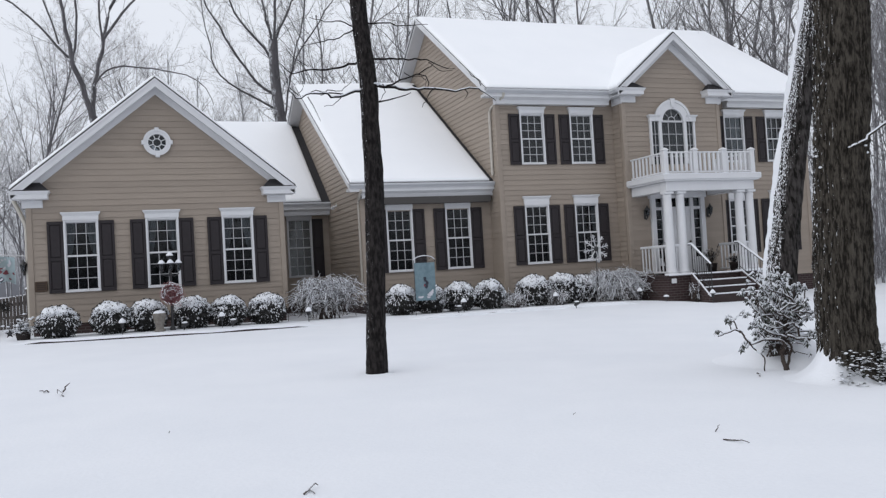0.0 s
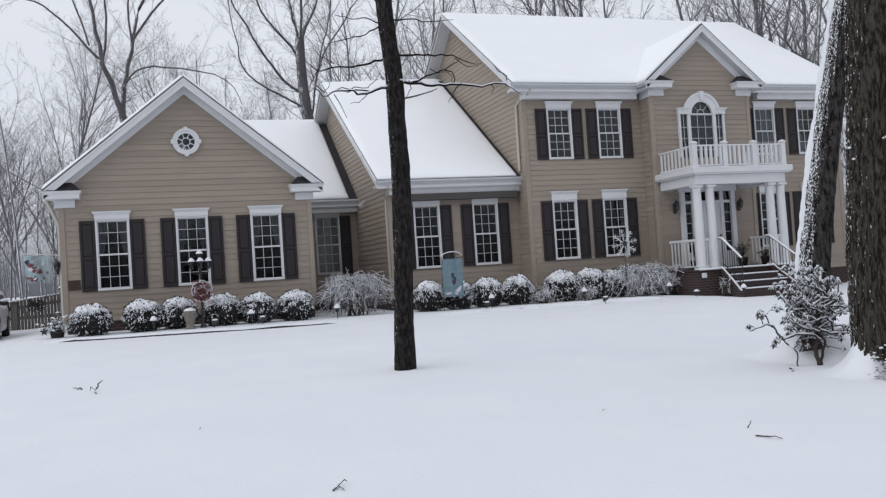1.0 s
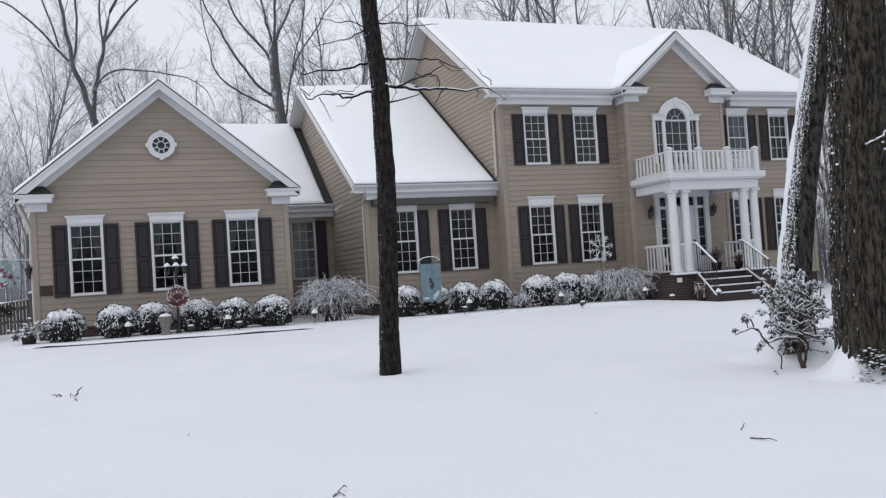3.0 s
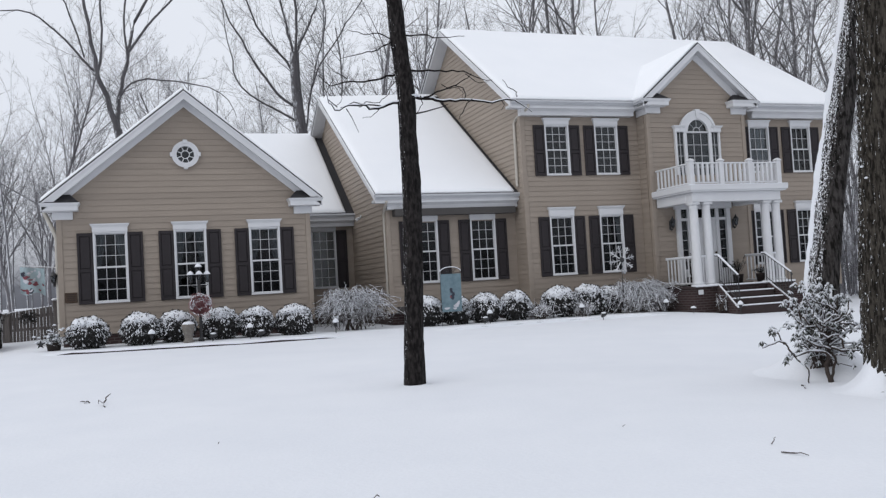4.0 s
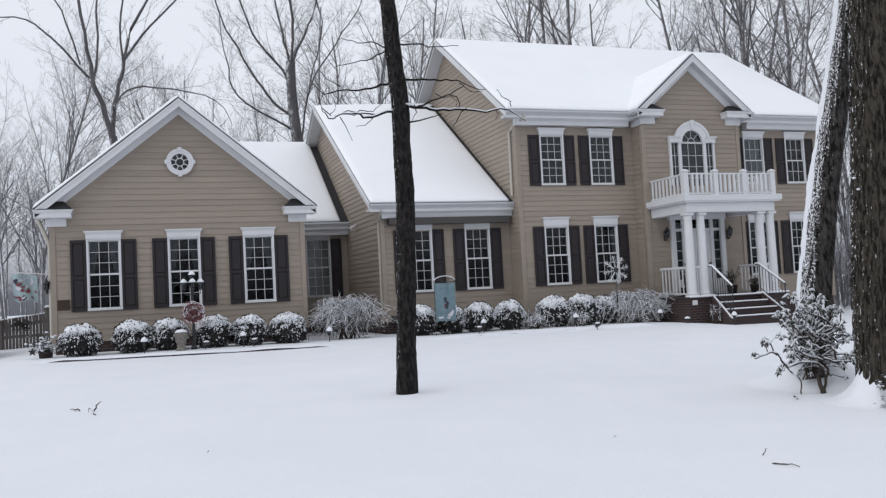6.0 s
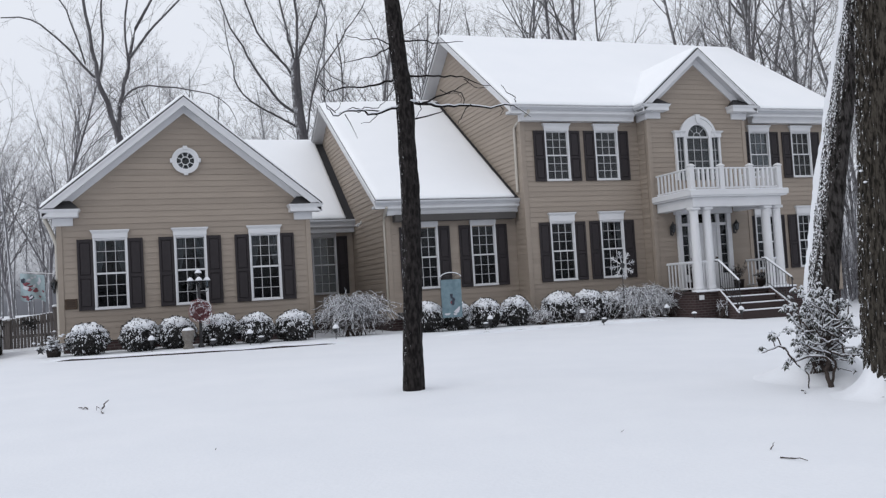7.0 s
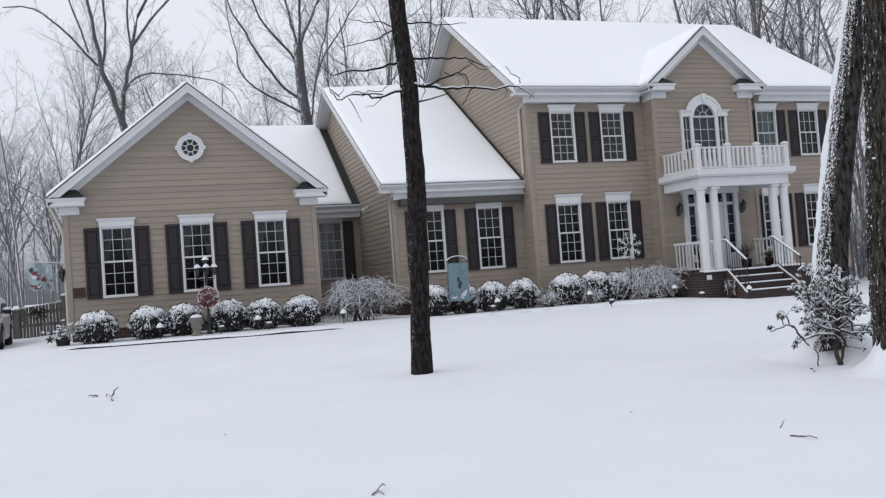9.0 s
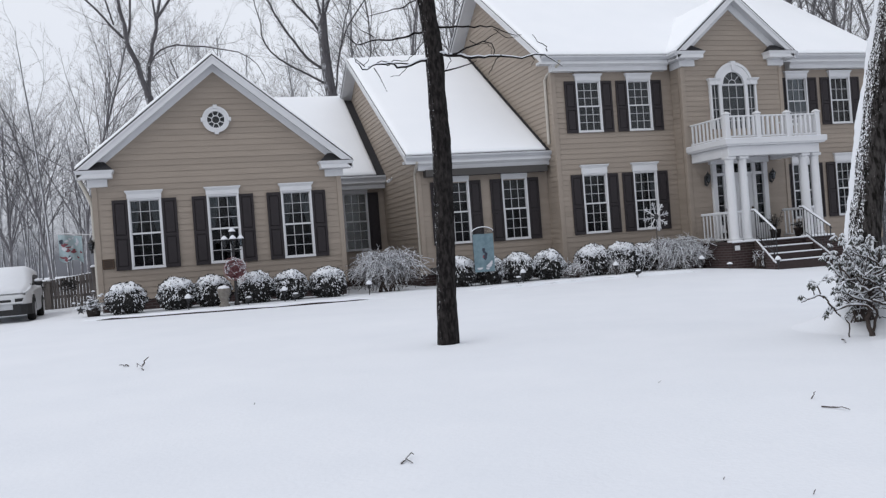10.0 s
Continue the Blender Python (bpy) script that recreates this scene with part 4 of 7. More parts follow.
def railing(label, a, b, z0, z1, posts=(), gap=0.115, post_h=0.06, mat=None, post=0.09, snow=False, bar=0.032):
    """Posts, two rails and balusters from a to b (x, y)."""
    mt = mat or TRIM
    a, b = Vector((*a, 0)), Vector((*b, 0))
    d = (b - a)
    ln = d.length
    d.normalize()
    ang = math.atan2(d.y, d.x)

    def here(u, z):
        return Matrix.Translation(a + d * u + Z * z) @ Matrix.Rotation(ang, 4, 'Z')
    r = part("railing", Mesh().box(0, ln, -0.035, 0.035, -0.045, 0.0, 0.01, here(0, z1)), mt, house, label)
    part("bottom_rail", Mesh().box(0, ln, -0.025, 0.025, 0, 0.05, 0.008, here(0, z0 + 0.06)), mt, r)
    n = max(2, int(ln / gap))
    bm_ = Mesh().box(-bar / 2, bar / 2, -bar / 2, bar / 2, z0 + 0.11, z1 - 0.045).mesh("baluster", mt)
    for i in range(n):
        u = ln * (i + 0.5) / n
        if any(abs(u - q) < post * 0.6 for q in posts):
            continue
        o = part("baluster", bm_, mt, r)
        o.matrix_basis = here(u, 0)
    for q in posts:
        p = Mesh()
        p.box(-post / 2, post / 2, -post / 2, post / 2, z0, z1 + post_h * 0.4, 0.008, here(q, 0))
        p.box(-post * 0.66, post * 0.66, -post * 0.66, post * 0.66, z1 + post_h * 0.4, z1 + post_h * 0.75, 0.01, here(q, 0))
        p.loft([[here(q, 0) @ Vector((sx * w, sy * w, z)) for sx, sy in ((-1, -1), (1, -1), (1, 1), (-1, 1))] for w, z in ((post * 0.6, z1 + post_h * 0.75), (post * 0.35, z1 + post_h * 1.3), (0.01, z1 + post_h * 1.6))])
        part("rail_post", p, mt, r)
    if snow:
        part("rail_snow", Mesh().box(0, ln, -0.03, 0.03, 0.0, 0.03, 0.012, here(0, z1)), SNOW, r)
    return r


bx0, bx1, bf = 16.615, 19.775, PF + 0.16
railing("white balcony railing over the porch", (bx0, bf), (bx1, bf), 3.385, 4.08, (0.0, (bx1 - bx0) / 3, (bx1 - bx0) * 2 / 3, bx1 - bx0), 0.158, 0.075, post=0.15, bar=0.065)
railing("white balcony railing over the porch", (bx0, BY - 0.06), (bx0, bf + 0.08), 3.385, 4.08, (), 0.18, bar=0.042)
railing("white balcony railing over the porch", (bx1, BY - 0.06), (bx1, bf + 0.08), 3.385, 4.08, (), 0.18, bar=0.042)
railing("white porch railing", (16.71, BY - 0.16), (16.71, PF + 0.46), DECK, 1.28, (), 0.165, snow=True)
railing("white porch railing", (16.86, PF + 0.30), (17.05, PF + 0.30), DECK, 1.28, (), 0.1, snow=True)
railing("white porch railing", (19.71, BY - 0.16), (19.71, PF + 0.46), DECK, 1.28, (), 0.165, snow=True)
railing("white porch railing", (19.46, PF + 0.30), (19.60, PF + 0.30), DECK, 1.28, (), 0.1, snow=True)

# steps with flared ends
for k in range(3):
    zt = DECK - 0.2 * (k + 1)
    xl, xr = 17.38 - 0.10 * (k + 1), 18.86 + 0.06 * (k + 1)
    y0, y1 = PF - 0.30 * (k + 1), PF + 0.05
    part("porch_step", Mesh().box(xl, xr, y0, y1 - 0.004 * k, -0.75, zt, 0.012), CONCRETE, house, "dark brick step")
    part("step_snow", Mesh().box(xl - 0.01, xr + 0.01, y0 - 0.012, y0 + 0.17, zt - 0.012, zt + 0.022, 0.010), SNOW, house, "snow lying on a step")
for xs, sgn in ((17.22, -1), (19.02, 1)):
    c = Mesh()
    top = [(PF + 0.02, DECK + 0.02), (PF - 0.95, -0.26)]
    c.extrude([(xs - 0.07 + 0.0, top[0][0], top[0][1]), (xs - 0.07 + 0.12 * sgn, top[1][0], top[1][1]), (xs - 0.07 + 0.12 * sgn, top[1][0], -0.7), (xs - 0.07, top[0][0], -0.7)], (0.12, 0, 0))
    part("stair_cheek", c, BRICK, house, "brick stair cheek")
    part("cheek_snow", Mesh().tube([(xs, top[0][0] + 0.02, top[0][1] + 0.015), (xs + 0.06 * sgn, (top[0][0] + top[1][0]) / 2, (top[0][1] + top[1][1]) / 2 + 0.02), (xs + 0.12 * sgn, top[1][0], top[1][1] + 0.01)], 0.026, 7), SNOW, house)


def stair_rail(x, lean):
    a, b = Vector((x, PF + 0.05, 1.27)), Vector((x + lean, PF - 0.95, 0.66))
    r = part("handrail", Mesh().tube([a + Vector((0, 0.16, 0.01)), a, b, b + Vector((0, -0.05, -0.06))], 0.022, 8), METAL, house, "black iron stair handrail topped with snow")
    part("rail_snow", Mesh().tube([a + Vector((0, 0.16, 0.035)), a + Vector((0, 0, 0.028)), b + Vector((0, 0, 0.028))], [0.03, 0.032, 0.026], 7), SNOW, r)
    part("bottom_rail", Mesh().tube([a - Vector((0, 0, 0.72)), b - Vector((0, 0, 0.74))], 0.012, 6), METAL, r)
    for k in range(9):
        p = a.lerp(b, k / 8)
        end = 0.82 if k in (0, 8) else 0.73
        part("baluster", Mesh().tube([p, p - Vector((0, 0, end))], 0.017 if k in (0, 8) else 0.009, 6), METAL, r)


stair_rail(17.28, -0.12)
part("outlet_box", Mesh().box(16.50, 16.66, PF - 0.0, PF + 0.055, 0.16, 0.30, 0.012), TRIM, house, "small white outlet box on the brick")
stair_rail(18.98, 0.04)


# ---- trees ----
def grow(m, rnd, p, d, length, r, level, spec):
    """One limb with its side shoots."""
    segs, sides, kids, spread, ratio, up = spec[level][:6]
    pts, rad = [Vector(p)], [r]
    d = Vector(d).normalized()
    end_r = r * (0.3 if level == 0 else 0.22)
    for i in range(segs):
        wob = 0.10 if level == 0 else 0.22
        d = (d + Vector((rnd.gauss(0, wob), rnd.gauss(0, wob), rnd.gauss(0, wob * 0.6) + up)) * 0.6).normalized()
        pts.append(pts[-1] + d * (length / segs))
        rad.append(r + (end_r - r) * ((i + 1) / segs) ** 0.9)
    (m[0] if level == 0 else m[1]).tube(pts, rad, sides, caps=False)
    if level + 1 >= len(spec):
        return
    first = (spec[0][6] if len(spec[0]) > 6 else 0.38) if level == 0 else 0.2
    for k in range(kids):
        f = first + (0.98 - first) * (k + rnd.random()) / kids
        x = f * segs
        i = min(int(x), segs - 1)
        q = pts[i].lerp(pts[i + 1], x - i)
        t = (pts[i + 1] - pts[i]).normalized()
        side = t.cross(Vector((rnd.gauss(0, 1), rnd.gauss(0, 1), rnd.gauss(0, 1)))).normalized()
        ang = radians(spread) * (0.7 + 0.6 * rnd.random())
        nd = t * math.cos(ang) + side * math.sin(ang)
        ln = length * ratio * (1.15 - 0.75 * f if level == 0 else 1.0 - 0.5 * f) * (0.7 + 0.6 * rnd.random())
        rr = max(0.0048, (rad[i] + (rad[i + 1] - rad[i]) * (x - i)) * (0.5 if level == 0 else 0.6))
        grow(m, rnd, q, nd, ln, rr, level + 1, spec)


TALL = [(9, 7, 13, 38, 0.42, 0.05), (6, 5, 7, 40, 0.48, 0.10), (4, 4, 5, 42, 0.5, 0.06), (3, 3, 4, 42, 0.55, 0.05), (2, 3, 0, 40, 0.5, 0.03)]
FAR = [(7, 5, 14, 34, 0.40, 0.06), (5, 4, 7, 38, 0.46, 0.10), (3, 3, 5, 40, 0.5, 0.06), (2, 3, 3, 40, 0.5, 0.04), (2, 3, 0, 40, 0.5, 0.03)]
OVAL = [(7, 5, 24, 26, 0.62, 0.05, 0.16), (5, 4, 11, 30, 0.44, 0.12), (4, 3, 5, 36, 0.5, 0.08), (3, 3, 4, 38, 0.55, 0.06), (2, 3, 0, 40, 0.5, 0.04)]


def tree_mesh(seed, height, r, spec, mat, lean=0.0):
    rnd = random.Random(seed)
    m = (Mesh(), Mesh())
    m[0].tube([(0, 0, -0.6), (0, 0, 0.05)], [r * 1.5, r * 1.02], spec[0][1], False)
    grow(m, rnd, (0, 0, 0), (lean, 0, 1), height, r, 0, spec)
    return (m[0].mesh("trunk", mat, True, False), m[1].mesh("crown", mat, True, False))


def limbed_tree(seed, trunk, r, limbs, mat, y, twigs=2):
    """A tree of known habit: the trunk and its great limbs (x, z) with twigs grown on them."""
    rnd = random.Random(seed)
    m = (Mesh(), Mesh())
    tr = [Vector((a, y, b)) for a, b in trunk]
    m[0].tube(tr, [r * (1.15 - 0.35 * i / (len(tr) - 1)) for i in range(len(tr))], 9, False)
    for pts, r0, r1, up in limbs:
        drift = rnd.uniform(-0.25, 0.25)
        k_ = [Vector((a, y + drift * i, b)) for i, (a, b) in enumerate(pts)]
        p = [k_[0]]
        for i in range(len(k_) - 1):
            p0, p1, p2, p3 = k_[max(i - 1, 0)], k_[i], k_[i + 1], k_[min(i + 2, len(k_) - 1)]
            for t in (0.5, 1.0):
                c = 0.5 * ((2 * p1) + (p2 - p0) * t + (2 * p0 - 5 * p1 + 4 * p2 - p3) * t * t + (3 * p1 - p0 - 3 * p2 + p3) * t ** 3)
                p.append(c + Vector((rnd.gauss(0, 0.035), 0, rnd.gauss(0, 0.035))) * (1 if t < 1 else 0))
        if up:
            d = (p[-1] - p[-2]).normalized()
            for k in range(up):
                d = (d + Vector((rnd.gauss(0, 0.12), rnd.gauss(0, 0.12), 0.12))).normalized()
                p.append(p[-1] + d * 1.1)
        n = len(p)
        rad = [r0 + (r1 - r0) * i / (n - 1) for i in range(n)]
        rad = [q * 0.66 for q in rad]
        m[1].tube(p, rad, 7, False)
        for i in range(1, n):
            for k in range(twigs if i % 2 else twigs // 2):
                q = p[i - 1].lerp(p[i], rnd.random())
                t = (p[i] - p[i - 1]).normalized()
                d = t + Vector((rnd.gauss(0, 0.6), rnd.gauss(0, 0.6), rnd.gauss(0.25, 0.4)))
                grow(m, rnd, q, d, rnd.uniform(0.9, 2.6), max(0.010, rad[i] * 0.25), 2, TALL)
    return (m[0].mesh("trunk", mat, True, False), m[1].mesh("crown", mat, True, False))


def place_tree(me, x, y, turn, scale, label, group="bare trees behind the house", z=None):
    ob = thing("tree", label, "tree", (0, 0, 0), group)
    part("trunk", me[0], None, ob)
    part("crown", me[1], None, ob)
    zz = ground_z(x, clamp(y, -50, 70)) - 0.05 if z is None else z
    ob.matrix_basis = pose(x, y, zz, 0, 0, turn) @ Matrix.Diagonal((scale, scale, scale, 1))
    return ob


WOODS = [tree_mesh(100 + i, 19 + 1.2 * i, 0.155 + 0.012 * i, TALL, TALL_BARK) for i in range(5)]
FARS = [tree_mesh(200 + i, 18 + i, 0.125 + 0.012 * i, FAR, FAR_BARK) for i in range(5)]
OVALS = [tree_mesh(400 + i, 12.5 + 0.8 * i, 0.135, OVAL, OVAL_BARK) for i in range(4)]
FORK = limbed_tree(321, [(0.85, -0.5), (0.7, 4.0), (0.56, 7.65), (0.42, 8.4)], 0.21, (
    ([(0.40, 8.3), (0.16, 9.2), (-0.17, 10.3), (-0.33, 10.92), (-0.50, 12.02), (-0.69, 13.49)], 0.20, 0.07, 3),
    ([(-0.33, 10.9), (-0.65, 11.15), (-1.17, 11.80), (-1.90, 12.60), (-2.50, 13.13), (-3.30, 13.40), (-4.0, 13.33)], 0.09, 0.035, 0),
    ([(-0.80, 11.5), (-1.05, 12.5), (-1.35, 13.4), (-1.60, 14.04)], 0.06, 0.04, 3),
    ([(-0.30, 10.9), (-0.12, 11.8), (-0.05, 12.8), (-0.10, 13.9)], 0.09, 0.05, 4),
    ([(0.42, 8.4), (0.42, 8.83), (0.49, 9.82), (0.70, 10.81), (0.94, 11.81), (1.07, 12.56), (1.31, 13.57)], 0.18, 0.08, 3),
    ([(0.95, 11.7), (0.86, 12.6), (0.92, 13.8)], 0.08, 0.05, 4),
    ([(0.92, 11.7), (1.49, 12.57), (2.13, 13.47)], 0.10, 0.05, 4),
    ([(0.55, 9.7), (0.62, 9.9), (1.03, 10.44), (1.75, 10.70), (2.93, 10.64), (4.38, 10.41), (5.21, 9.85), (5.54, 9.08)], 0.08, 0.02, 0)), WOOD_BARK, 0, 1)
VASE = limbed_tree(322, [(9.7, -0.5), (9.55, 5.0), (9.46, 9.05), (9.37, 9.7), (9.27, 10.88), (9.21, 12.28), (9.23, 13.6)], 0.30, (
    ([(9.40, 9.95), (9.01, 10.08), (8.16, 10.62), (6.90, 11.41), (6.23, 12.29), (6.14, 13.31), (5.92, 14.34), (5.83, 15.22)], 0.10, 0.03, 1),
    ([(9.26, 10.6), (8.69, 10.98), (7.99, 11.71), (7.41, 12.55), (6.75, 13.7), (6.28, 14.63), (5.82, 15.56)], 0.12, 0.05, 2),
    ([(9.21, 12.3), (8.80, 13.13), (7.91, 14.17), (7.33, 15.0), (7.06, 15.84)], 0.11, 0.05, 3),
    ([(9.22, 13.3), (9.07, 14.22), (8.90, 15.08), (8.74, 15.94)], 0.11, 0.06, 4),
    ([(9.25, 13.2), (9.61, 14.25), (10.09, 15.14), (10.45, 15.93)], 0.11, 0.06, 4),
    ([(9.23, 13.5), (9.36, 14.67), (9.39, 15.76)], 0.13, 0.07, 5),
    ([(9.50, 9.0), (9.86, 10.89), (10.26, 12.31), (10.86, 13.43), (11.69, 14.56), (12.43, 15.71)], 0.09, 0.04, 2),
    ([(9.86, 10.8), (10.42, 13.3), (10.81, 14.52), (11.05, 15.85)], 0.07, 0.04, 2)), WOOD_BARK, 0, 3)
place_tree(FORK, 0, 15.5, 0, 1.0, "tall bare forked tree behind the garage wing", z=0)
place_tree(VASE, 0, 21.0, 0, 1.0, "tall bare tree with spreading limbs behind the house", z=0)
SAPLING = limbed_tree(323, [(-4.3, -0.8), (-4.5, 1.0), (-4.65, 4.25), (-4.89, 7.4), (-5.12, 9.65)], 0.05, (
    ([(-5.11, 9.5), (-5.25, 11.0), (-5.37, 12.7)], 0.06, 0.012, 0),
    ([(-4.7, 5.0), (-5.6, 6.5), (-6.6, 8.3), (-7.1, 9.6)], 0.04, 0.015, 1),
    ([(-4.6, 3.6), (-4.1, 5.0), (-3.8, 6.4)], 0.03, 0.012, 1),
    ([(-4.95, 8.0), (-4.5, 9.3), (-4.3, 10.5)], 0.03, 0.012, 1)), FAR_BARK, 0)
LEANER = limbed_tree(324, [(-0.9, -0.6), (-2.03, 2.75), (-3.75, 6.2), (-5.5, 7.35), (-6.5, 8.05), (-7.5, 8.65)], 0.028, (
    ([(-3.2, 5.2), (-3.6, 6.9), (-3.7, 8.2)], 0.03, 0.012, 1),
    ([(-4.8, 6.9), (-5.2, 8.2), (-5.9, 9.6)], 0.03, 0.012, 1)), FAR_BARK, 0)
place_tree(SAPLING, 0, 20, 0, 1.0, "slim dark leaning sapling at the edge of the woods", z=0)
place_tree(LEANER, 0, 24, 0, 1.0, "slim bare sapling bowed sideways under snow", z=0)
rw = random.Random(5)
for k in range(30):
    tx = 13 + (k % 15) * 3.4 + rw.uniform(-1.4, 1.4)
    ty = 19 + (k // 15) * 9 + rw.uniform(-2, 3.5)
    place_tree(WOODS[k % 5], tx, ty, rw.uniform(0, 360), rw.uniform(0.8, 1.05), "bare grey winter tree dusted with snow")
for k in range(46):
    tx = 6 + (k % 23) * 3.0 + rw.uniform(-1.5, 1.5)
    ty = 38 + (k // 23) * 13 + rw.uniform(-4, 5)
    place_tree(FARS[k % 5], tx, ty, rw.uniform(0, 360), rw.uniform(0.75, 1.05), "snow-dusted bare tree of the woods behind, paled for mist", "trees of the woods")
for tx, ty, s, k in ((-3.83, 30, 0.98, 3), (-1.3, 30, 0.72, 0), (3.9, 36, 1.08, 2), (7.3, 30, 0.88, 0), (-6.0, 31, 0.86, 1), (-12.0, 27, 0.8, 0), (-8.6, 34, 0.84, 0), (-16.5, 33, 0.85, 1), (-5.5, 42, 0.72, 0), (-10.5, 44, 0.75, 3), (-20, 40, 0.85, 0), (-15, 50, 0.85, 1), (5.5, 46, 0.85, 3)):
    place_tree(OVALS[k], tx, ty, rw.uniform(0, 360), s, "snow-dusted tree with a fine oval crown, paled for mist", "trees of the woods")
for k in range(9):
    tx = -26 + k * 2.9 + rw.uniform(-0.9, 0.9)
    place_tree(FARS[k % 5], tx, 44 + rw.uniform(-6, 12), rw.uniform(0, 360), rw.uniform(0.36, 0.52), "snow-dusted bare tree of the woods behind, paled for mist", "trees of the woods")


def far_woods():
    """The dim mass of trunks and twigs at the back of the woods, mist kept in its bark colour."""
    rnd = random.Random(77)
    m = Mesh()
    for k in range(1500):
        # All round: trunks behind the camera are unseen, added to show in the glass.
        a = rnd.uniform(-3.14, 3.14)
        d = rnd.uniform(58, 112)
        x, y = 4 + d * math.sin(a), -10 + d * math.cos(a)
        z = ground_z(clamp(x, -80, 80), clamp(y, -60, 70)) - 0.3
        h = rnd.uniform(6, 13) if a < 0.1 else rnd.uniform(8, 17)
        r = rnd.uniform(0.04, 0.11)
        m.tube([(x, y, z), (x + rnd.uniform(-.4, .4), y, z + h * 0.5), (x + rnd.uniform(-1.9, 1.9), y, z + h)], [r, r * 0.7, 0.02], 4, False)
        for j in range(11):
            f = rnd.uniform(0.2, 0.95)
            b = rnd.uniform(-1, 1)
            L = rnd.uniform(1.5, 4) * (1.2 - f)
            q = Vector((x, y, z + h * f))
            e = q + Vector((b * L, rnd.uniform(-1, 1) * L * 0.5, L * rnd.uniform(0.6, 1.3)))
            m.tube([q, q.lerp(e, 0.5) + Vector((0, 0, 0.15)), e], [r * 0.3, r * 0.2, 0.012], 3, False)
    return solid("distant_woods", m, FAR_BARK, "grey woods of bare snow-dusted trunks, mist toned into the bark", "woods", kind="stuff", smooth=True, fix=False)


far_woods()
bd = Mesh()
# Full ring: the part behind the camera is unseen, added for pane reflections.
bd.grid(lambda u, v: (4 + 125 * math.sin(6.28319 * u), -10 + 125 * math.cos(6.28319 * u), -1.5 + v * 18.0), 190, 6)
solid("backdrop", bd, WOODS_HAZE, "backdrop band of far woods with painted haze", "backdrop", kind="structure", smooth=True, fix=False)
for k in range(14):
    tx = 27.5 + (k % 7) * 2.6 + rw.uniform(-0.9, 0.9)
    ty = 4 + (k // 7) * 8 + rw.uniform(-2, 3)
    place_tree(WOODS[k % 5], tx, ty, rw.uniform(0, 360), rw.uniform(0.8, 1.0), "bare grey winter tree dusted with snow")
for tx, ty, s in ((28.6, -3.0, 0.62), (30.6, 1.0, 0.7), (28.0, 3.2, 0.6)):
    place_tree(OVALS[int(tx) % 4], tx, ty, rw.uniform(0, 360), s, "low twiggy bare tree beside the house", "trees of the woods")


def thicket():
    """Brush and saplings that stand close together beside the house."""
    rnd = random.Random(303)
    m = Mesh()
    for k in range(420):
        x = 25.3 + 10 * rnd.random() ** 1.3
        y = rnd.uniform(-1.0, 9.0)
        z = ground_z(x, y) - 0.05
        tall = k % 3 == 0
        h = rnd.uniform(3.0, 6.0) if tall else rnd.uniform(0.8, 2.0)
        r = rnd.uniform(0.018, 0.045) if tall else rnd.uniform(0.008, 0.016)
        lean = h * rnd.gauss(0, 0.10)
        pts = [Vector((x, y, z)), Vector((x + lean * 0.35 + rnd.gauss(0, 0.05), y, z + h * 0.5)), Vector((x + lean, y + rnd.gauss(0, 0.1), z + h))]
        m.tube(pts, [r, r * 0.75, 0.006], 5, False)
        for j in range(12 if tall else 8):
            f = rnd.uniform(0.12, 0.95)
            q = pts[0].lerp(pts[1], f * 2) if f < 0.5 else pts[1].lerp(pts[2], f * 2 - 1)
            L = rnd.uniform(0.35, 0.9) * (1.25 - f)
            e = q + Vector((rnd.uniform(-1, 1) * L, rnd.uniform(-1, 1) * L, L * rnd.uniform(0.3, 1.2)))
            m.tube([q, q.lerp(e, 0.5) + Vector((0, 0, 0.05)), e], [r * 0.45, r * 0.32, 0.004], 3, False)
    return solid("thicket", m, OVAL_BARK, "tangled leafless brush and saplings dusted with snow", "brush", kind="stuff", smooth=True, fix=False)


thicket()


# ---- near trees ----
def trunk_mesh(axis, radii, n, seg, ridge, freq, flare=0.0, seed=0.0, lobes=5):
    """A trunk along an axis (list of points) with ridged bark. radii at the same points."""
    axis = [Vector(p) for p in axis]
    m = Mesh()
    rings = []
    total = len(axis) - 1
    for i in range(seg + 1):
        f = i / seg * total
        k = min(int(f), total - 1)
        t = f - k
        p0, p1, p2, p3 = axis[max(k - 1, 0)], axis[k], axis[k + 1], axis[min(k + 2, total)]
        c = 0.5 * ((2 * p1) + (p2 - p0) * t + (2 * p0 - 5 * p1 + 4 * p2 - p3) * t * t + (3 * p1 - p0 - 3 * p2 + p3) * t ** 3)
        r = radii[k] + (radii[k + 1] - radii[k]) * t
        h = c.z - axis[0].z
        ring = []
        for j in range(n):
            a = 6.28319 * j / n
            rr = r + flare * math.exp(-h / 0.22) * (0.65 + 0.35 * math.sin(lobes * a + 1.3))
            q = Vector((math.cos(a) * freq, math.sin(a) * freq, c.z * freq * 0.34 + seed))
            w = 1 - abs(noise.noise(q)) * 2
            rr += ridge * (w - 0.45) + ridge * 0.5 * noise.noise(q * 2.7) + r * 0.07 * noise.noise((math.cos(a) * 1.2, math.sin(a) * 1.2, c.z * 0.9 + seed))
            ring.append((c.x + math.cos(a) * rr, c.y + math.sin(a) * rr, c.z))
        rings.append(ring)
    return m.loft(rings, True, True)


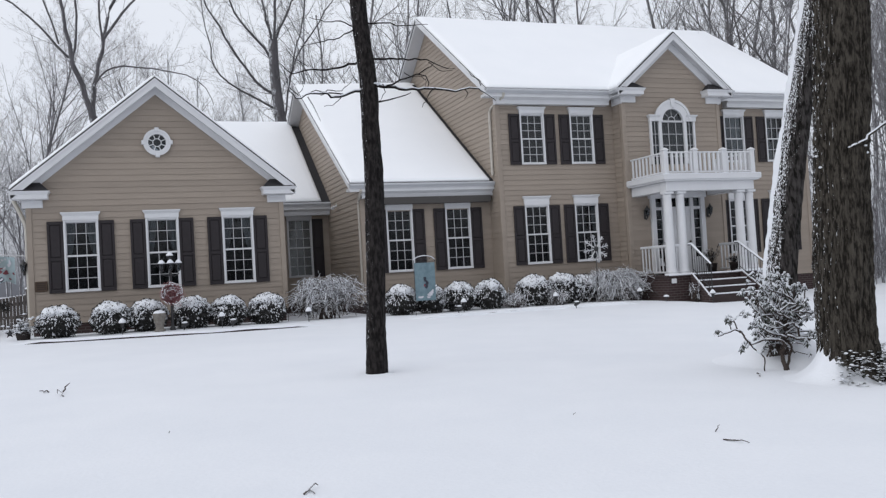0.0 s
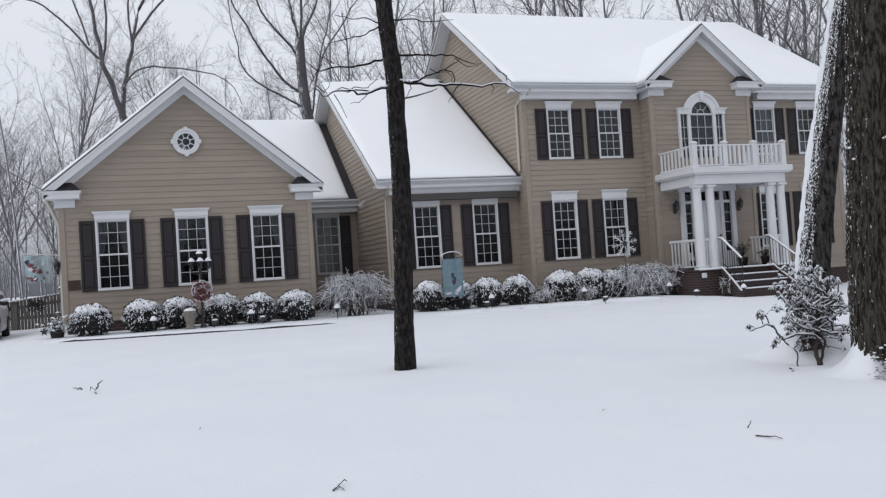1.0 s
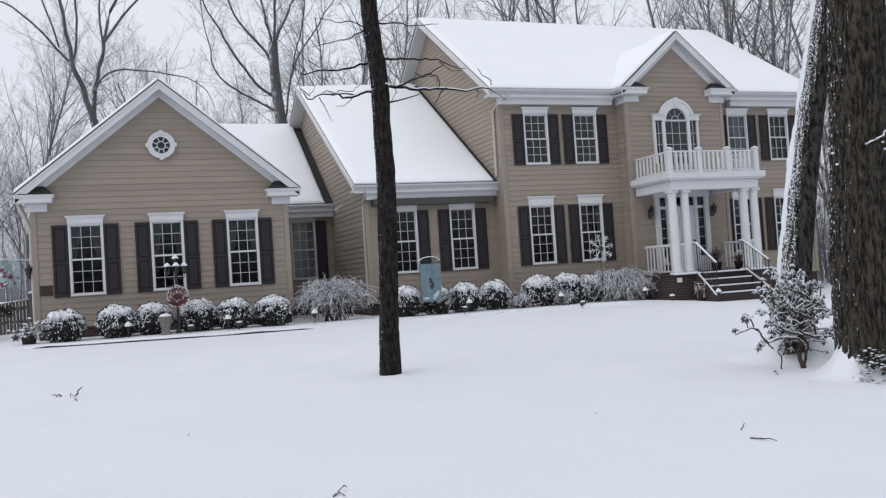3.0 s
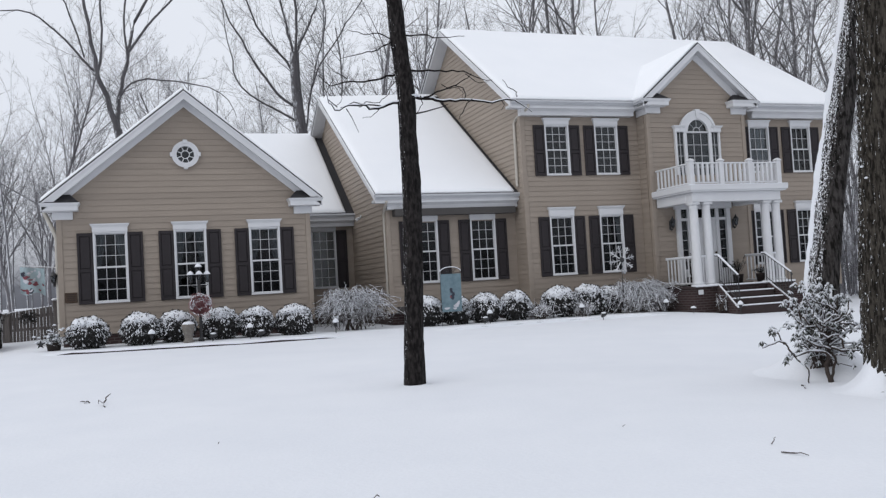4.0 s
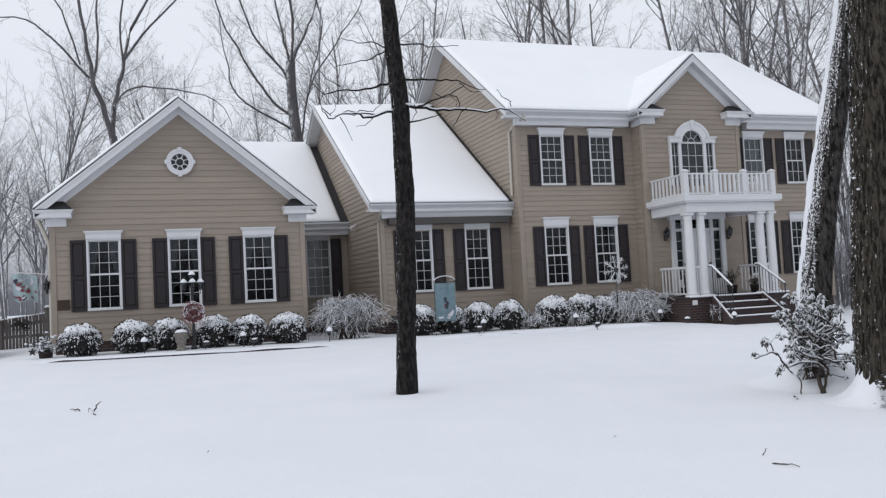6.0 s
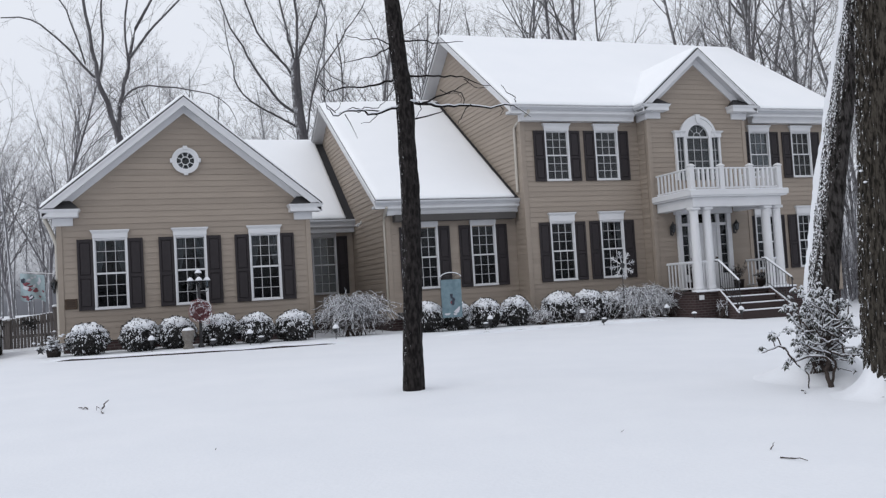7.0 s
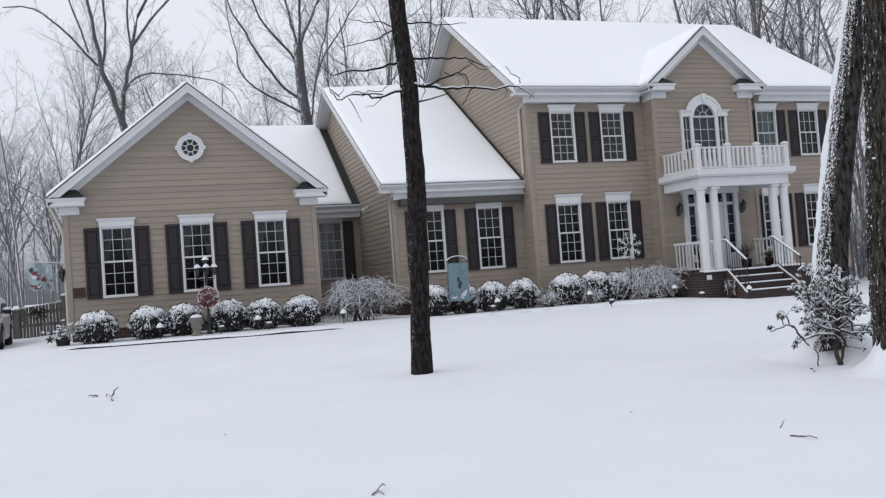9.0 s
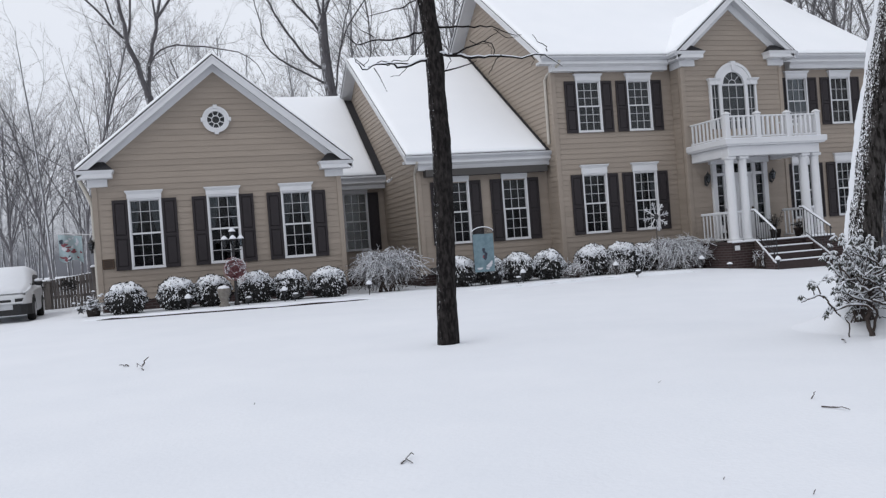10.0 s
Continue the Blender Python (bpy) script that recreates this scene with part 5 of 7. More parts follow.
def limb(parent, pts, r0, r1, mat, name="branch", n=6, snow=True, wob=0.0):
    rnd = random.Random(int(abs(pts[0][0] * 100 + pts[-1][2] * 77)))
    fine = []
    for a, b in zip(pts, pts[1:]):
        a, b = Vector(a), Vector(b)
        for k in range(3):
            fine.append(a.lerp(b, k / 3) + Vector((rnd.gauss(0, 1), rnd.gauss(0, 1), rnd.gauss(0, 1))) * wob)
    fine.append(Vector(pts[-1]))
    rad = [r0 + (r1 - r0) * i / (len(fine) - 1) for i in range(len(fine))]
    o = part(name, Mesh().tube(fine, rad, n), mat, parent, smooth=True)
    if snow:
        top = [p + Vector((0, 0, r * 0.75)) for p, r in zip(fine, rad)]
        part("branch_snow", Mesh().tube(top, [r * 0.75 + 0.002 for r in rad], 5), SNOW, o, smooth=True)
    return o


def thin_tree():
    y = -12.46
    ob = thing("tree", "slim dark-barked tree standing in the snowy lawn", "tree", (4.64, y, -0.49))
    ax = [(4.62, y, -0.75), (4.64, y, -0.47), (4.67, y, 0.31), (4.71, y, 1.1), (4.735, y, 1.8), (4.755, y, 2.36), (4.745, y, 2.96), (4.75, y, 3.54), (4.70, y, 4.11), (4.66, y, 4.75), (4.62, y, 5.6), (4.66, y, 7.0), (4.6, y, 8.6)]
    part("trunk", trunk_mesh(ax, [0.155, 0.145, 0.13, 0.128, 0.128, 0.127, 0.122, 0.122, 0.112, 0.105, 0.095, 0.08, 0.06], 48, 300, 0.015, 4.6, 0.035, 3.0, 3), BARK, ob, smooth=True)
    b = lambda p, d=0.0: [(u, y + d * i, v) for i, (u, v) in enumerate(p)]
    limb(ob, b([(4.80, 3.53), (5.03, 3.53), (5.32, 3.49), (5.62, 3.53), (6.11, 3.52), (6.45, 3.57), (6.60, 3.52), (6.78, 3.40)], 0.03), 0.024, 0.005, BARK, wob=0.012)
    limb(ob, b([(5.03, 3.53), (5.24, 3.63), (5.46, 3.72), (5.69, 3.83), (5.80, 3.93)], 0.03), 0.015, 0.004, BARK, snow=False, wob=0.008)
    limb(ob, b([(5.47, 3.72), (5.61, 3.69), (5.65, 3.59), (5.63, 3.53)]), 0.009, 0.006, BARK, snow=False)
    limb(ob, b([(5.75, 3.52), (5.65, 3.46), (5.59, 3.32), (5.53, 3.24)]), 0.010, 0.004, BARK, snow=False, wob=0.008)
    limb(ob, b([(6.45, 3.57), (6.45, 3.64), (6.32, 3.72), (6.24, 3.82)]), 0.008, 0.004, BARK, snow=False, wob=0.006)
    limb(ob, b([(6.20, 3.52), (6.25, 3.45), (6.19, 3.37)]), 0.007, 0.003, BARK, snow=False)
    limb(ob, b([(4.80, 3.91), (5.09, 3.92), (5.34, 3.91), (5.58, 3.90), (5.77, 3.80), (5.99, 3.76)], -0.04), 0.016, 0.004, BARK, snow=False, wob=0.008)
    limb(ob, b([(4.86, 3.30), (5.06, 3.35), (5.32, 3.43), (5.42, 3.48)], 0.05), 0.013, 0.005, BARK, snow=False)
    limb(ob, b([(4.78, 4.42), (5.04, 4.46), (5.37, 4.44), (5.74, 4.49)], 0.05), 0.012, 0.004, BARK, snow=False, wob=0.008)
    limb(ob, b([(4.70, 3.50), (4.48, 3.41), (4.25, 3.34), (4.08, 3.39), (3.88, 3.37), (3.69, 3.30), (3.60, 3.40), (3.55, 3.59)], -0.03), 0.021, 0.004, BARK, wob=0.010)
    limb(ob, b([(4.40, 3.39), (4.20, 3.43), (4.00, 3.47), (3.82, 3.39)], 0.03), 0.011, 0.004, BARK, snow=False, wob=0.008)
    limb(ob, b([(3.88, 3.36), (3.95, 3.24), (4.04, 3.03)]), 0.007, 0.003, BARK, snow=False)
    limb(ob, b([(4.64, 3.87), (4.42, 3.81), (4.18, 3.75), (3.90, 3.76), (3.70, 3.71), (3.55, 3.87)], 0.04), 0.017, 0.005, BARK, snow=False, wob=0.008)
    limb(ob, b([(4.60, 4.36), (4.41, 4.44), (4.21, 4.43), (3.98, 4.5)], 0.04), 0.010, 0.004, BARK, snow=False, wob=0.008)
    limb(ob, b([(4.60, 4.32), (4.36, 4.19), (4.11, 4.11), (3.79, 4.01)], -0.05), 0.011, 0.004, BARK, snow=False, wob=0.008)
    for tw, r0 in (([(3.76, 3.38), (3.63, 3.49), (3.60, 3.69), (3.59, 3.92)], 0.008), ([(3.75, 3.40), (3.83, 3.48), (3.82, 3.58)], 0.005), ([(4.07, 3.38), (4.17, 3.46), (4.36, 3.46), (4.51, 3.58), (4.58, 3.67)], 0.008),
                   ([(3.91, 3.77), (3.74, 3.88), (3.62, 4.03)], 0.007), ([(5.65, 3.90), (5.77, 3.82), (5.89, 3.77), (6.05, 3.80)], 0.007), ([(4.36, 3.37), (4.23, 3.25), (4.11, 3.24)], 0.006),
                   ([(4.96, 3.56), (4.99, 3.45), (4.89, 3.31)], 0.009), ([(5.28, 3.73), (5.40, 3.67), (5.55, 3.70), (5.62, 3.65), (5.63, 3.55)], 0.007), ([(3.72, 3.77), (3.63, 3.61), (3.58, 3.52)], 0.006)):
        limb(ob, b(tw, 0.02), r0, 0.003, BARK, "twig", 5, False, 0.006)
    part("knot", Mesh().blob((4.83, y - 0.05, 3.545), (0.075, 0.08, 0.022), random.Random(4), 10, 6, 0.5), SNOW, ob, "snow caught where the branches leave")
    part("root_snow", Mesh().blob((4.64, y, -0.50), (0.30, 0.30, 0.03), random.Random(5), 20, 5, 0.1), SNOW, ob, smooth=True)


thin_tree()


def leaf_blade(m, p, d, up, ln, w):
    d, up = Vector(d).normalized(), Vector(up)
    s = d.cross(up).normalized()
    nrm = s.cross(d)
    p = Vector(p)
    a, b, c, e = p, p + d * ln * 0.5 + s * w - nrm * w * 0.25, p + d * ln, p + d * ln * 0.5 - s * w - nrm * w * 0.25
    mid = p + d * ln * 0.5 + nrm * w * 0.15
    m.add([a, b, c, e, mid], [(0, 1, 4), (1, 2, 4), (2, 3, 4), (3, 0, 4)])


def big_tree():
    y = -16.41
    ob = thing("tree", "large grey-brown tree with furrowed mossy bark and snow round its foot", "tree", (9.1, y, -0.6))
    ax = [(9.08, y, -0.85), (9.09, y, -0.55), (9.07, y, 0.1), (9.095, y, 0.8), (9.165, y, 1.77), (9.25, y, 2.75), (9.34, y, 3.74), (9.42, y, 5.2), (9.5, y, 7.5)]
    part("trunk", trunk_mesh(ax, [0.34, 0.325, 0.302, 0.30, 0.286, 0.288, 0.298, 0.29, 0.25], 150, 420, 0.030, 8.5, 0.16, 9.0, 4), BIG_BARK, ob, smooth=True)
    limb(ob, [(9.02, -16.58, 1.95), (9.09, -16.7, 1.99), (9.28, -16.72, 2.1), (9.56, -16.72, 2.27), (9.88, -16.7, 2.49)], 0.020, 0.012, BIG_BARK, wob=0.01)
    rnd = random.Random(31)
    s = Mesh()
    for k in range(7):
        a = 2.2 + 1.3 * rnd.random()
        z = 1.92 + 0.08 * rnd.gauss(0, 1)
        s.blob((9.17 + 0.30 * math.cos(a + 1.8 * (k % 2)), y + 0.30 * math.sin(a + 1.8 * (k % 2)), z), (0.022, 0.022, 0.014), rnd, 6, 3, 0.5)
    part("bark_snow", s, SNOW, ob, "snow caught in the bark", True, kind="stuff")
    mound = Mesh()
    def drift(u, v):
        a = 6.28319 * u
        r = 0.27 + 0.52 * v
        h = 0.38 * (1 - v) ** 3.4 * (0.42 + 0.58 * math.cos(a - 2.5)) + 0.05 * (1 - v) * noise.noise((math.cos(a) * 2, math.sin(a) * 2, v * 2))
        px, py = 9.06 + r * math.cos(a), y + r * math.sin(a)
        return (px, py, ground_z(px, py) + h + 0.03 * (1 - v) - 0.012)
    mound.grid(drift, 48, 14)
    part("root_snow", mound, SNOW, ob, "drift of snow against the roots", True, False)
    v = Mesh()
    sn = Mesh()
    for k in range(620):
        a = rnd.uniform(-2.5, -0.1)
        rr = rnd.uniform(0.34, 0.72)
        p = (9.1 + rr * math.cos(a), y + rr * math.sin(a) * 0.8, -0.64 + rnd.uniform(0.02, 0.62) * (1.05 - rr))
        leaf_blade(v, p, (rnd.gauss(0, 1), rnd.gauss(0, 1), rnd.uniform(-0.3, 0.3)), (0, 0, 1), rnd.uniform(0.04, 0.08), rnd.uniform(0.015, 0.028))
        if k % 4 == 0:
            sn.blob((p[0], p[1], p[2] + 0.015), (rnd.uniform(0.012, 0.03), 0.018, 0.008), rnd, 6, 3, 0.7)
    part("ivy_foliage", v, RHODO, ob, "low ivy leaves poking through the snow", fix=False, kind="stuff")
    part("ivy_snow", sn, SNOW, ob, smooth=True, kind="stuff")


big_tree()


def leaning_tree():
    y = -14.78
    ob = thing("tree", "leaning tree with snow plastered along its windward side", "tree", (9.6, y, -0.58))
    ax = [(9.56, y, -0.85), (9.58, y, -0.55), (9.61, y, 0.02), (9.65, y, 0.62), (9.765, y, 1.22), (9.925, y, 1.98), (10.085, y, 2.6), (10.255, y, 3.22), (10.42, y, 3.85), (10.535, y, 4.33), (10.74, y, 5.2), (11.1, y, 7.0)]
    rad = [0.25, 0.235, 0.218, 0.205, 0.197, 0.188, 0.178, 0.175, 0.16, 0.15, 0.138, 0.11]
    part("trunk", trunk_mesh(ax, rad, 72, 230, 0.016, 5.0, 0.10, 21.0, 3), LEAN_BARK, ob, smooth=True)
    d = Vector((-0.80, 0.60, 0)).normalized()
    side = Vector((-d.y, d.x, 0))
    m = Mesh()
    rings = []
    for i in range(160):
        f = i / 159 * (len(ax) - 2) + 0.6
        k = min(int(f), len(ax) - 2)
        t = f - k
        c = Vector(ax[k]).lerp(Vector(ax[k + 1]), t)
        r = rad[k] + (rad[k + 1] - rad[k]) * t
        th = 0.030 + 0.020 * noise.noise((c.z * 2.1, 0, 5)) + 0.015 * noise.noise((c.z * 9, 2, 5))
        wd = 0.55 + 0.26 * noise.noise((c.z * 1.7, 8, 1))
        ring = []
        for j in range(9):
            a = (j / 8 - 0.5) * 2 * wd
            e = max(0.0, 1 - (abs(j / 8 - 0.5) * 2) ** 2)
            rr = r * 0.99 + th * e + 0.006 * noise.noise((c.z * 14, a * 6, 3))
            ring.append(c + d * (math.cos(a) * rr) + side * (math.sin(a) * rr))
        rings.append(ring)
    m.loft(rings, False, False)
    part("trunk_snow", m, SNOW, ob, "thick stripe of wind-driven snow", True, False)
    mound = Mesh()
    def drift(u, v):
        a = 6.28319 * u
        r = 0.22 + 0.75 * v
        px, py = 9.58 + r * math.cos(a), y + r * math.sin(a)
        return (px, py, ground_z(px, py) + 0.58 * (1 - v) ** 1.7 * (0.70 + 0.30 * math.cos(a - 3.9)) + 0.04 * (1 - v) * noise.noise((math.cos(a) * 2, math.sin(a) * 2, v * 2)) - 0.008)
    mound.grid(drift, 48, 14)
    part("root_snow", mound, SNOW, ob, "", True, False)


leaning_tree()


# ---- shrubs ----
def boxwood_mesh(seed):
    """Leaves, snow and core of a clipped round shrub, about 0.9 wide and 0.8 high, standing at the origin."""
    rnd = random.Random(seed)
    R = (0.46, 0.44, 0.41)
    c = Vector((0, 0, 0.40))
    core = Mesh().blob(c, (R[0] * 0.80, R[1] * 0.80, R[2] * 0.84), rnd, 18, 12, 0.3)
    leaf, snow = Mesh(), Mesh()

    def shell(n):
        b = 1 + 0.10 * noise.noise(n * 2.4 + Vector((seed, 0, 0))) + 0.07 * noise.noise(n * 6 + Vector((seed, 0, 0)))
        return c + Vector((n.x * R[0], n.y * R[1], n.z * R[2])) * b

    def rim(a0):
        return 1.02 + 0.34 * noise.noise((math.cos(a0) * 1.5, math.sin(a0) * 1.5, seed)) + 0.26 * noise.noise((math.cos(a0) * 5, math.sin(a0) * 5, seed))

    for k in range(4600):
        z = rnd.uniform(-0.95, 1)
        a = rnd.uniform(0, 6.283)
        q = math.sqrt(1 - z * z)
        n = Vector((q * math.cos(a), q * math.sin(a), z))
        p = c + (shell(n) - c) * rnd.uniform(0.85, 1.06)
        d = (n + Vector((rnd.gauss(0, 0.7), rnd.gauss(0, 0.7), rnd.gauss(0, 0.7)))).normalized()
        if math.acos(z) < rim(a) - 0.10:
            if k % 3 == 0 and noise.noise(n * 5 + Vector((seed * 2, 3, 0))) > -0.12:
                leaf_blade(leaf, c + (shell(n) - c) * 1.06, d + n * 0.6, n + Vector((0.01, 0.02, 0.3)), rnd.uniform(0.03, 0.055), rnd.uniform(0.009, 0.015))
            continue
        lay = z + 1.1 * noise.noise(n * 3.6 + Vector((seed * 3, 0, 0)))
        if rnd.random() < clamp((lay + 0.26) * 0.55, 0.03, 0.55):
            s = rnd.uniform(0.008, 0.019)
            t = (d * 0.35 + Vector((0, 0, -0.75)) + n * 0.45).normalized()
            p = shell(n)
            snow.tube([p - t * s * 1.6 + n * 0.005, p + n * (0.010 + s * 0.3), p + t * s * rnd.uniform(1.1, 2.4) + n * 0.006], [s * 0.4, s * 0.85, s * 0.3], 5)
        else:
            leaf_blade(leaf, p, d, n + Vector((0.01, 0.02, 0.3)), rnd.uniform(0.03, 0.06), rnd.uniform(0.010, 0.018))
    def cap(u, v):
        a0 = 6.28319 * u
        th = rim(a0) * v
        n = Vector((math.sin(th) * math.cos(a0), math.sin(th) * math.sin(a0), math.cos(th)))
        k = 1.05 - 0.17 * (max(0.0, v - 0.7) / 0.3) ** 2 + 0.03 * noise.noise(n * 6 + Vector((0, 0, seed))) + 0.02 * noise.noise(n * 16 + Vector((0, 0, seed)))
        return c + (shell(n) - c) * k
    snow.grid(cap, 64, 18)
    return (core.mesh("core", LEAF, True), leaf.mesh("foliage", LEAF, False, False), snow.mesh("snow_cap", SNOW, True, False))


BOX = [boxwood_mesh(k) for k in (1, 2, 3, 4)]


def boxwood(x, y, k, s, turn):
    ob = thing("boxwood_shrub", "clipped round evergreen shrub capped with snow", "shrub", (0, 0, 0), "round shrubs along the house")
    for nm, me in zip(("core", "foliage", "snow_cap"), BOX[k % 4]):
        part(nm, me, None, ob, kind="" if nm == "core" else "stuff")
    ob.matrix_basis = pose(x, y, ground_z(x, y) - 0.03, 0, 0, turn) @ Matrix.Diagonal((s * 1.02, s * 1.02, s * (0.96 if x < 7 else 1.04), 1))


for k, (bx, by, s) in enumerate(((-0.14, -1.30, 0.99), (1.06, -1.30, 1.02), (1.92, -1.28, 1.0), (2.98, -1.30, 1.04), (3.87, -1.30, 1.0), (4.85, -1.28, 1.02), (8.62, -1.0, 1.0), (9.5, -0.95, 0.96), (10.37, -1.0, 1.0), (11.32, -0.98, 1.0), (12.70, -1.0, 1.08), (13.72, -0.95, 1.1), (14.55, -0.8, 1.0))):
    boxwood(bx, by, k, s, 67 * k)


def weeping_shrub(x, y, w, h, seed, count, label, droop=1.0):
    ob = thing("weeping_shrub", label, "shrub", (x, y, ground_z(x, y)), "frosted arching shrubs")
    rnd = random.Random(seed)
    z0 = ground_z(x, y) - 0.02
    tw, sn, st = Mesh(), Mesh(), Mesh()
    for k in range(9):
        a = rnd.uniform(0, 6.28)
        sx, sy = x + rnd.gauss(0, 0.16) * w * 0.5, y + rnd.gauss(0, 0.08)
        st.tube([(sx, sy, z0), (sx + 0.10 * w * math.cos(a), sy + 0.1 * math.sin(a), z0 + h * 0.4), (sx + 0.22 * w * math.cos(a), sy + 0.2 * math.sin(a), z0 + h * 0.7)], [0.022, 0.018, 0.010], 5)
    for k in range(count):
        a = rnd.uniform(0, 6.28)
        reach = w * 0.5 * rnd.uniform(0.3, 1.1)
        hh = h * rnd.uniform(0.30, 1.0)
        px, py = x + rnd.gauss(0, 0.30) * w * 0.5, y + rnd.gauss(0, 0.15)
        lift = rnd.uniform(0.1, 0.85)
        fall = rnd.uniform(0.2, 1.15) * droop
        curl = rnd.gauss(0, 0.4)
        pts = []
        for i in range(7):
            f = i / 6
            r = (reach - 0.4 * abs(px - x)) * f
            zz = hh * (lift + (1 - lift) * math.sin(min(1.0, f * 2.3) * 1.5708)) - hh * fall * max(0.0, f - 0.30) ** 1.5 * 1.9
            pts.append(Vector((px + r * math.cos(a + curl * f), py + 0.6 * r * math.sin(a + curl * f), z0 + max(0.03, zz))) + Vector((rnd.gauss(0, 0.02), rnd.gauss(0, 0.02), rnd.gauss(0, 0.02))))
        rad = [0.0062 - 0.0007 * i for i in range(7)]
        white = 0.92 if hh > 0.52 * h else 0.12
        tw.tube(pts, [r_ * 1.15 for r_ in rad], 4, False)
        if rnd.random() < white:
            sn.tube([p + Vector((0, 0, 0.008)) for p in pts], [r_ * 1.15 + 0.002 for r_ in rad], 4, False)
        for j in range(4):
            i = rnd.randint(1, 6)
            q = pts[i]
            e2 = q + Vector((rnd.gauss(0, 0.12), rnd.gauss(0, 0.09), rnd.gauss(0.0, 0.09)))
            tw.tube([q, q.lerp(e2, 0.5) + Vector((0, 0, 0.015)), e2], [0.006, 0.005, 0.003], 3, False)
            if rnd.random() < white * 0.8:
                sn.tube([q + Vector((0, 0, 0.006)), q.lerp(e2, 0.5) + Vector((0, 0, 0.02)), e2 + Vector((0, 0, 0.005))], [0.006, 0.005, 0.003], 3, False)
    part("stem", st, TWIG, ob, smooth=True)
    part("twig", tw, TWIG, ob, fix=False, kind="stuff")
    part("twig_snow", sn, SNOW, ob, "snow lying along each twig", fix=False, kind="stuff")


weeping_shrub(6.62, -0.55, 2.15, 1.20, 3, 400, "arching bare shrub with snow along every twig", 0.55)
weeping_shrub(15.45, -1.15, 2.4, 1.0, 4, 620, "wide weeping shrub covered in frosty twigs", 0.8)
weeping_shrub(11.95, -1.35, 0.75, 0.45, 5, 90, "low twiggy shrub whitened by snow", 0.8)
weeping_shrub(16.98, -2.95, 0.30, 0.62, 9, 11, "thin dried plant stems powdered with snow", 0.2)
weeping_shrub(13.25, -1.45, 0.6, 0.42, 6, 70, "low twiggy shrub whitened by snow", 0.8)


def rhododendron():
    """Crooked snow-lined stems in front of a dense crown of drooping leaf whorls."""
    cx, cy = 8.97, -15.5
    z0 = ground_z(cx, cy)
    ob = thing("rhododendron", "crooked rhododendron with drooping leaves loaded with snow", "shrub", (cx, cy, z0))
    rnd = random.Random(12)
    tips = []

    def stem(pts, r0, r1, depth, tip=True):
        p = [Vector((9.4 + a_, cy + depth * i / (len(pts) - 1) + rnd.gauss(0, 0.012), -0.6 + b_)) for i, (a_, b_) in enumerate(pts)]
        o = limb(ob, p, r0, r1, TWIG, "stem", 7, False, 0.007)
        m = Mesh()
        n = len(p) - 1
        for i, (u, v) in enumerate(zip(p, p[1:])):
            if abs((v - u).normalized().z) < 0.8:
                q0, q1 = r0 + (r1 - r0) * i / n, r0 + (r1 - r0) * (i + 1) / n
                m.tube([u + Z * q0 * 0.7, u.lerp(v, 0.5) + Z * (q0 * 0.85 + 0.003), v + Z * q1 * 0.7], [q0 * 0.75, q0 * 0.85 + 0.002, q1 * 0.8], 6)
        if m.v:
            part("stem_snow", m, SNOW, o, "snow lying along the stem", True, kind="stuff")
        if tip:
            tips.append((p[-1], (p[-1] - p[-2]).normalized()))

    stem([(-0.43, 0.0), (-0.437, 0.19), (-0.39, 0.32), (-0.346, 0.455), (-0.29, 0.616), (-0.19, 0.735)], 0.028, 0.016, 0.1, False)
    stem([(-0.39, 0.0), (-0.317, 0.18), (-0.273, 0.29), (-0.326, 0.385)], 0.018, 0.014, 0.05, False)
    stem([(-0.39, 0.32), (-0.515, 0.40), (-0.71, 0.42), (-0.92, 0.38), (-1.017, 0.446), (-1.05, 0.53), (-1.17, 0.577), (-1.305, 0.552), (-1.445, 0.52)], 0.017, 0.006, -0.1)
    stem([(-1.05, 0.53), (-1.13, 0.68), (-1.02, 0.735), (-0.92, 0.71)], 0.009, 0.005, 0.05)
    stem([(-1.13, 0.68), (-1.20, 0.70)], 0.006, 0.004, 0.03)
    stem([(-1.17, 0.577), (-1.216, 0.646)], 0.007, 0.005, 0.02)
    stem([(-0.92, 0.38), (-0.83, 0.30), (-0.70, 0.20), (-0.67, 0.0)], 0.009, 0.008, 0.06, False)
    stem([(-0.92, 0.38), (-1.01, 0.338)], 0.006, 0.004, -0.03)
    stem([(-0.367, 0.415), (-0.535, 0.468), (-0.70, 0.506), (-0.80, 0.634)], 0.014, 0.007, -0.04)
    stem([(-0.152, 0.387), (-0.176, 0.513), (-0.258, 0.587), (-0.441, 0.564), (-0.548, 0.625), (-0.65, 0.625)], 0.014, 0.008, -0.06)
    stem([(-0.356, 0.442), (-0.239, 0.393), (-0.064, 0.381), (0.023, 0.368)], 0.014, 0.008, -0.03)
    stem([(-0.33, 0.344), (-0.20, 0.335), (-0.097, 0.307)], 0.010, 0.006, -0.03)
    stem([(-0.29, 0.616), (-0.405, 0.692), (-0.507, 0.712), (-0.587, 0.771)], 0.014, 0.008, -0.05)
    stem([(-0.193, 0.735), (-0.074, 0.797), (0.005, 0.89), (0.058, 1.0)], 0.013, 0.007, 0.1)
    stem([(-0.193, 0.735), (-0.252, 0.862), (-0.349, 0.95), (-0.536, 0.987), (-0.659, 1.048)], 0.013, 0.007, -0.02)
    stem([(-0.252, 0.862), (-0.275, 1.015), (-0.196, 1.12)], 0.010, 0.006, 0.1)
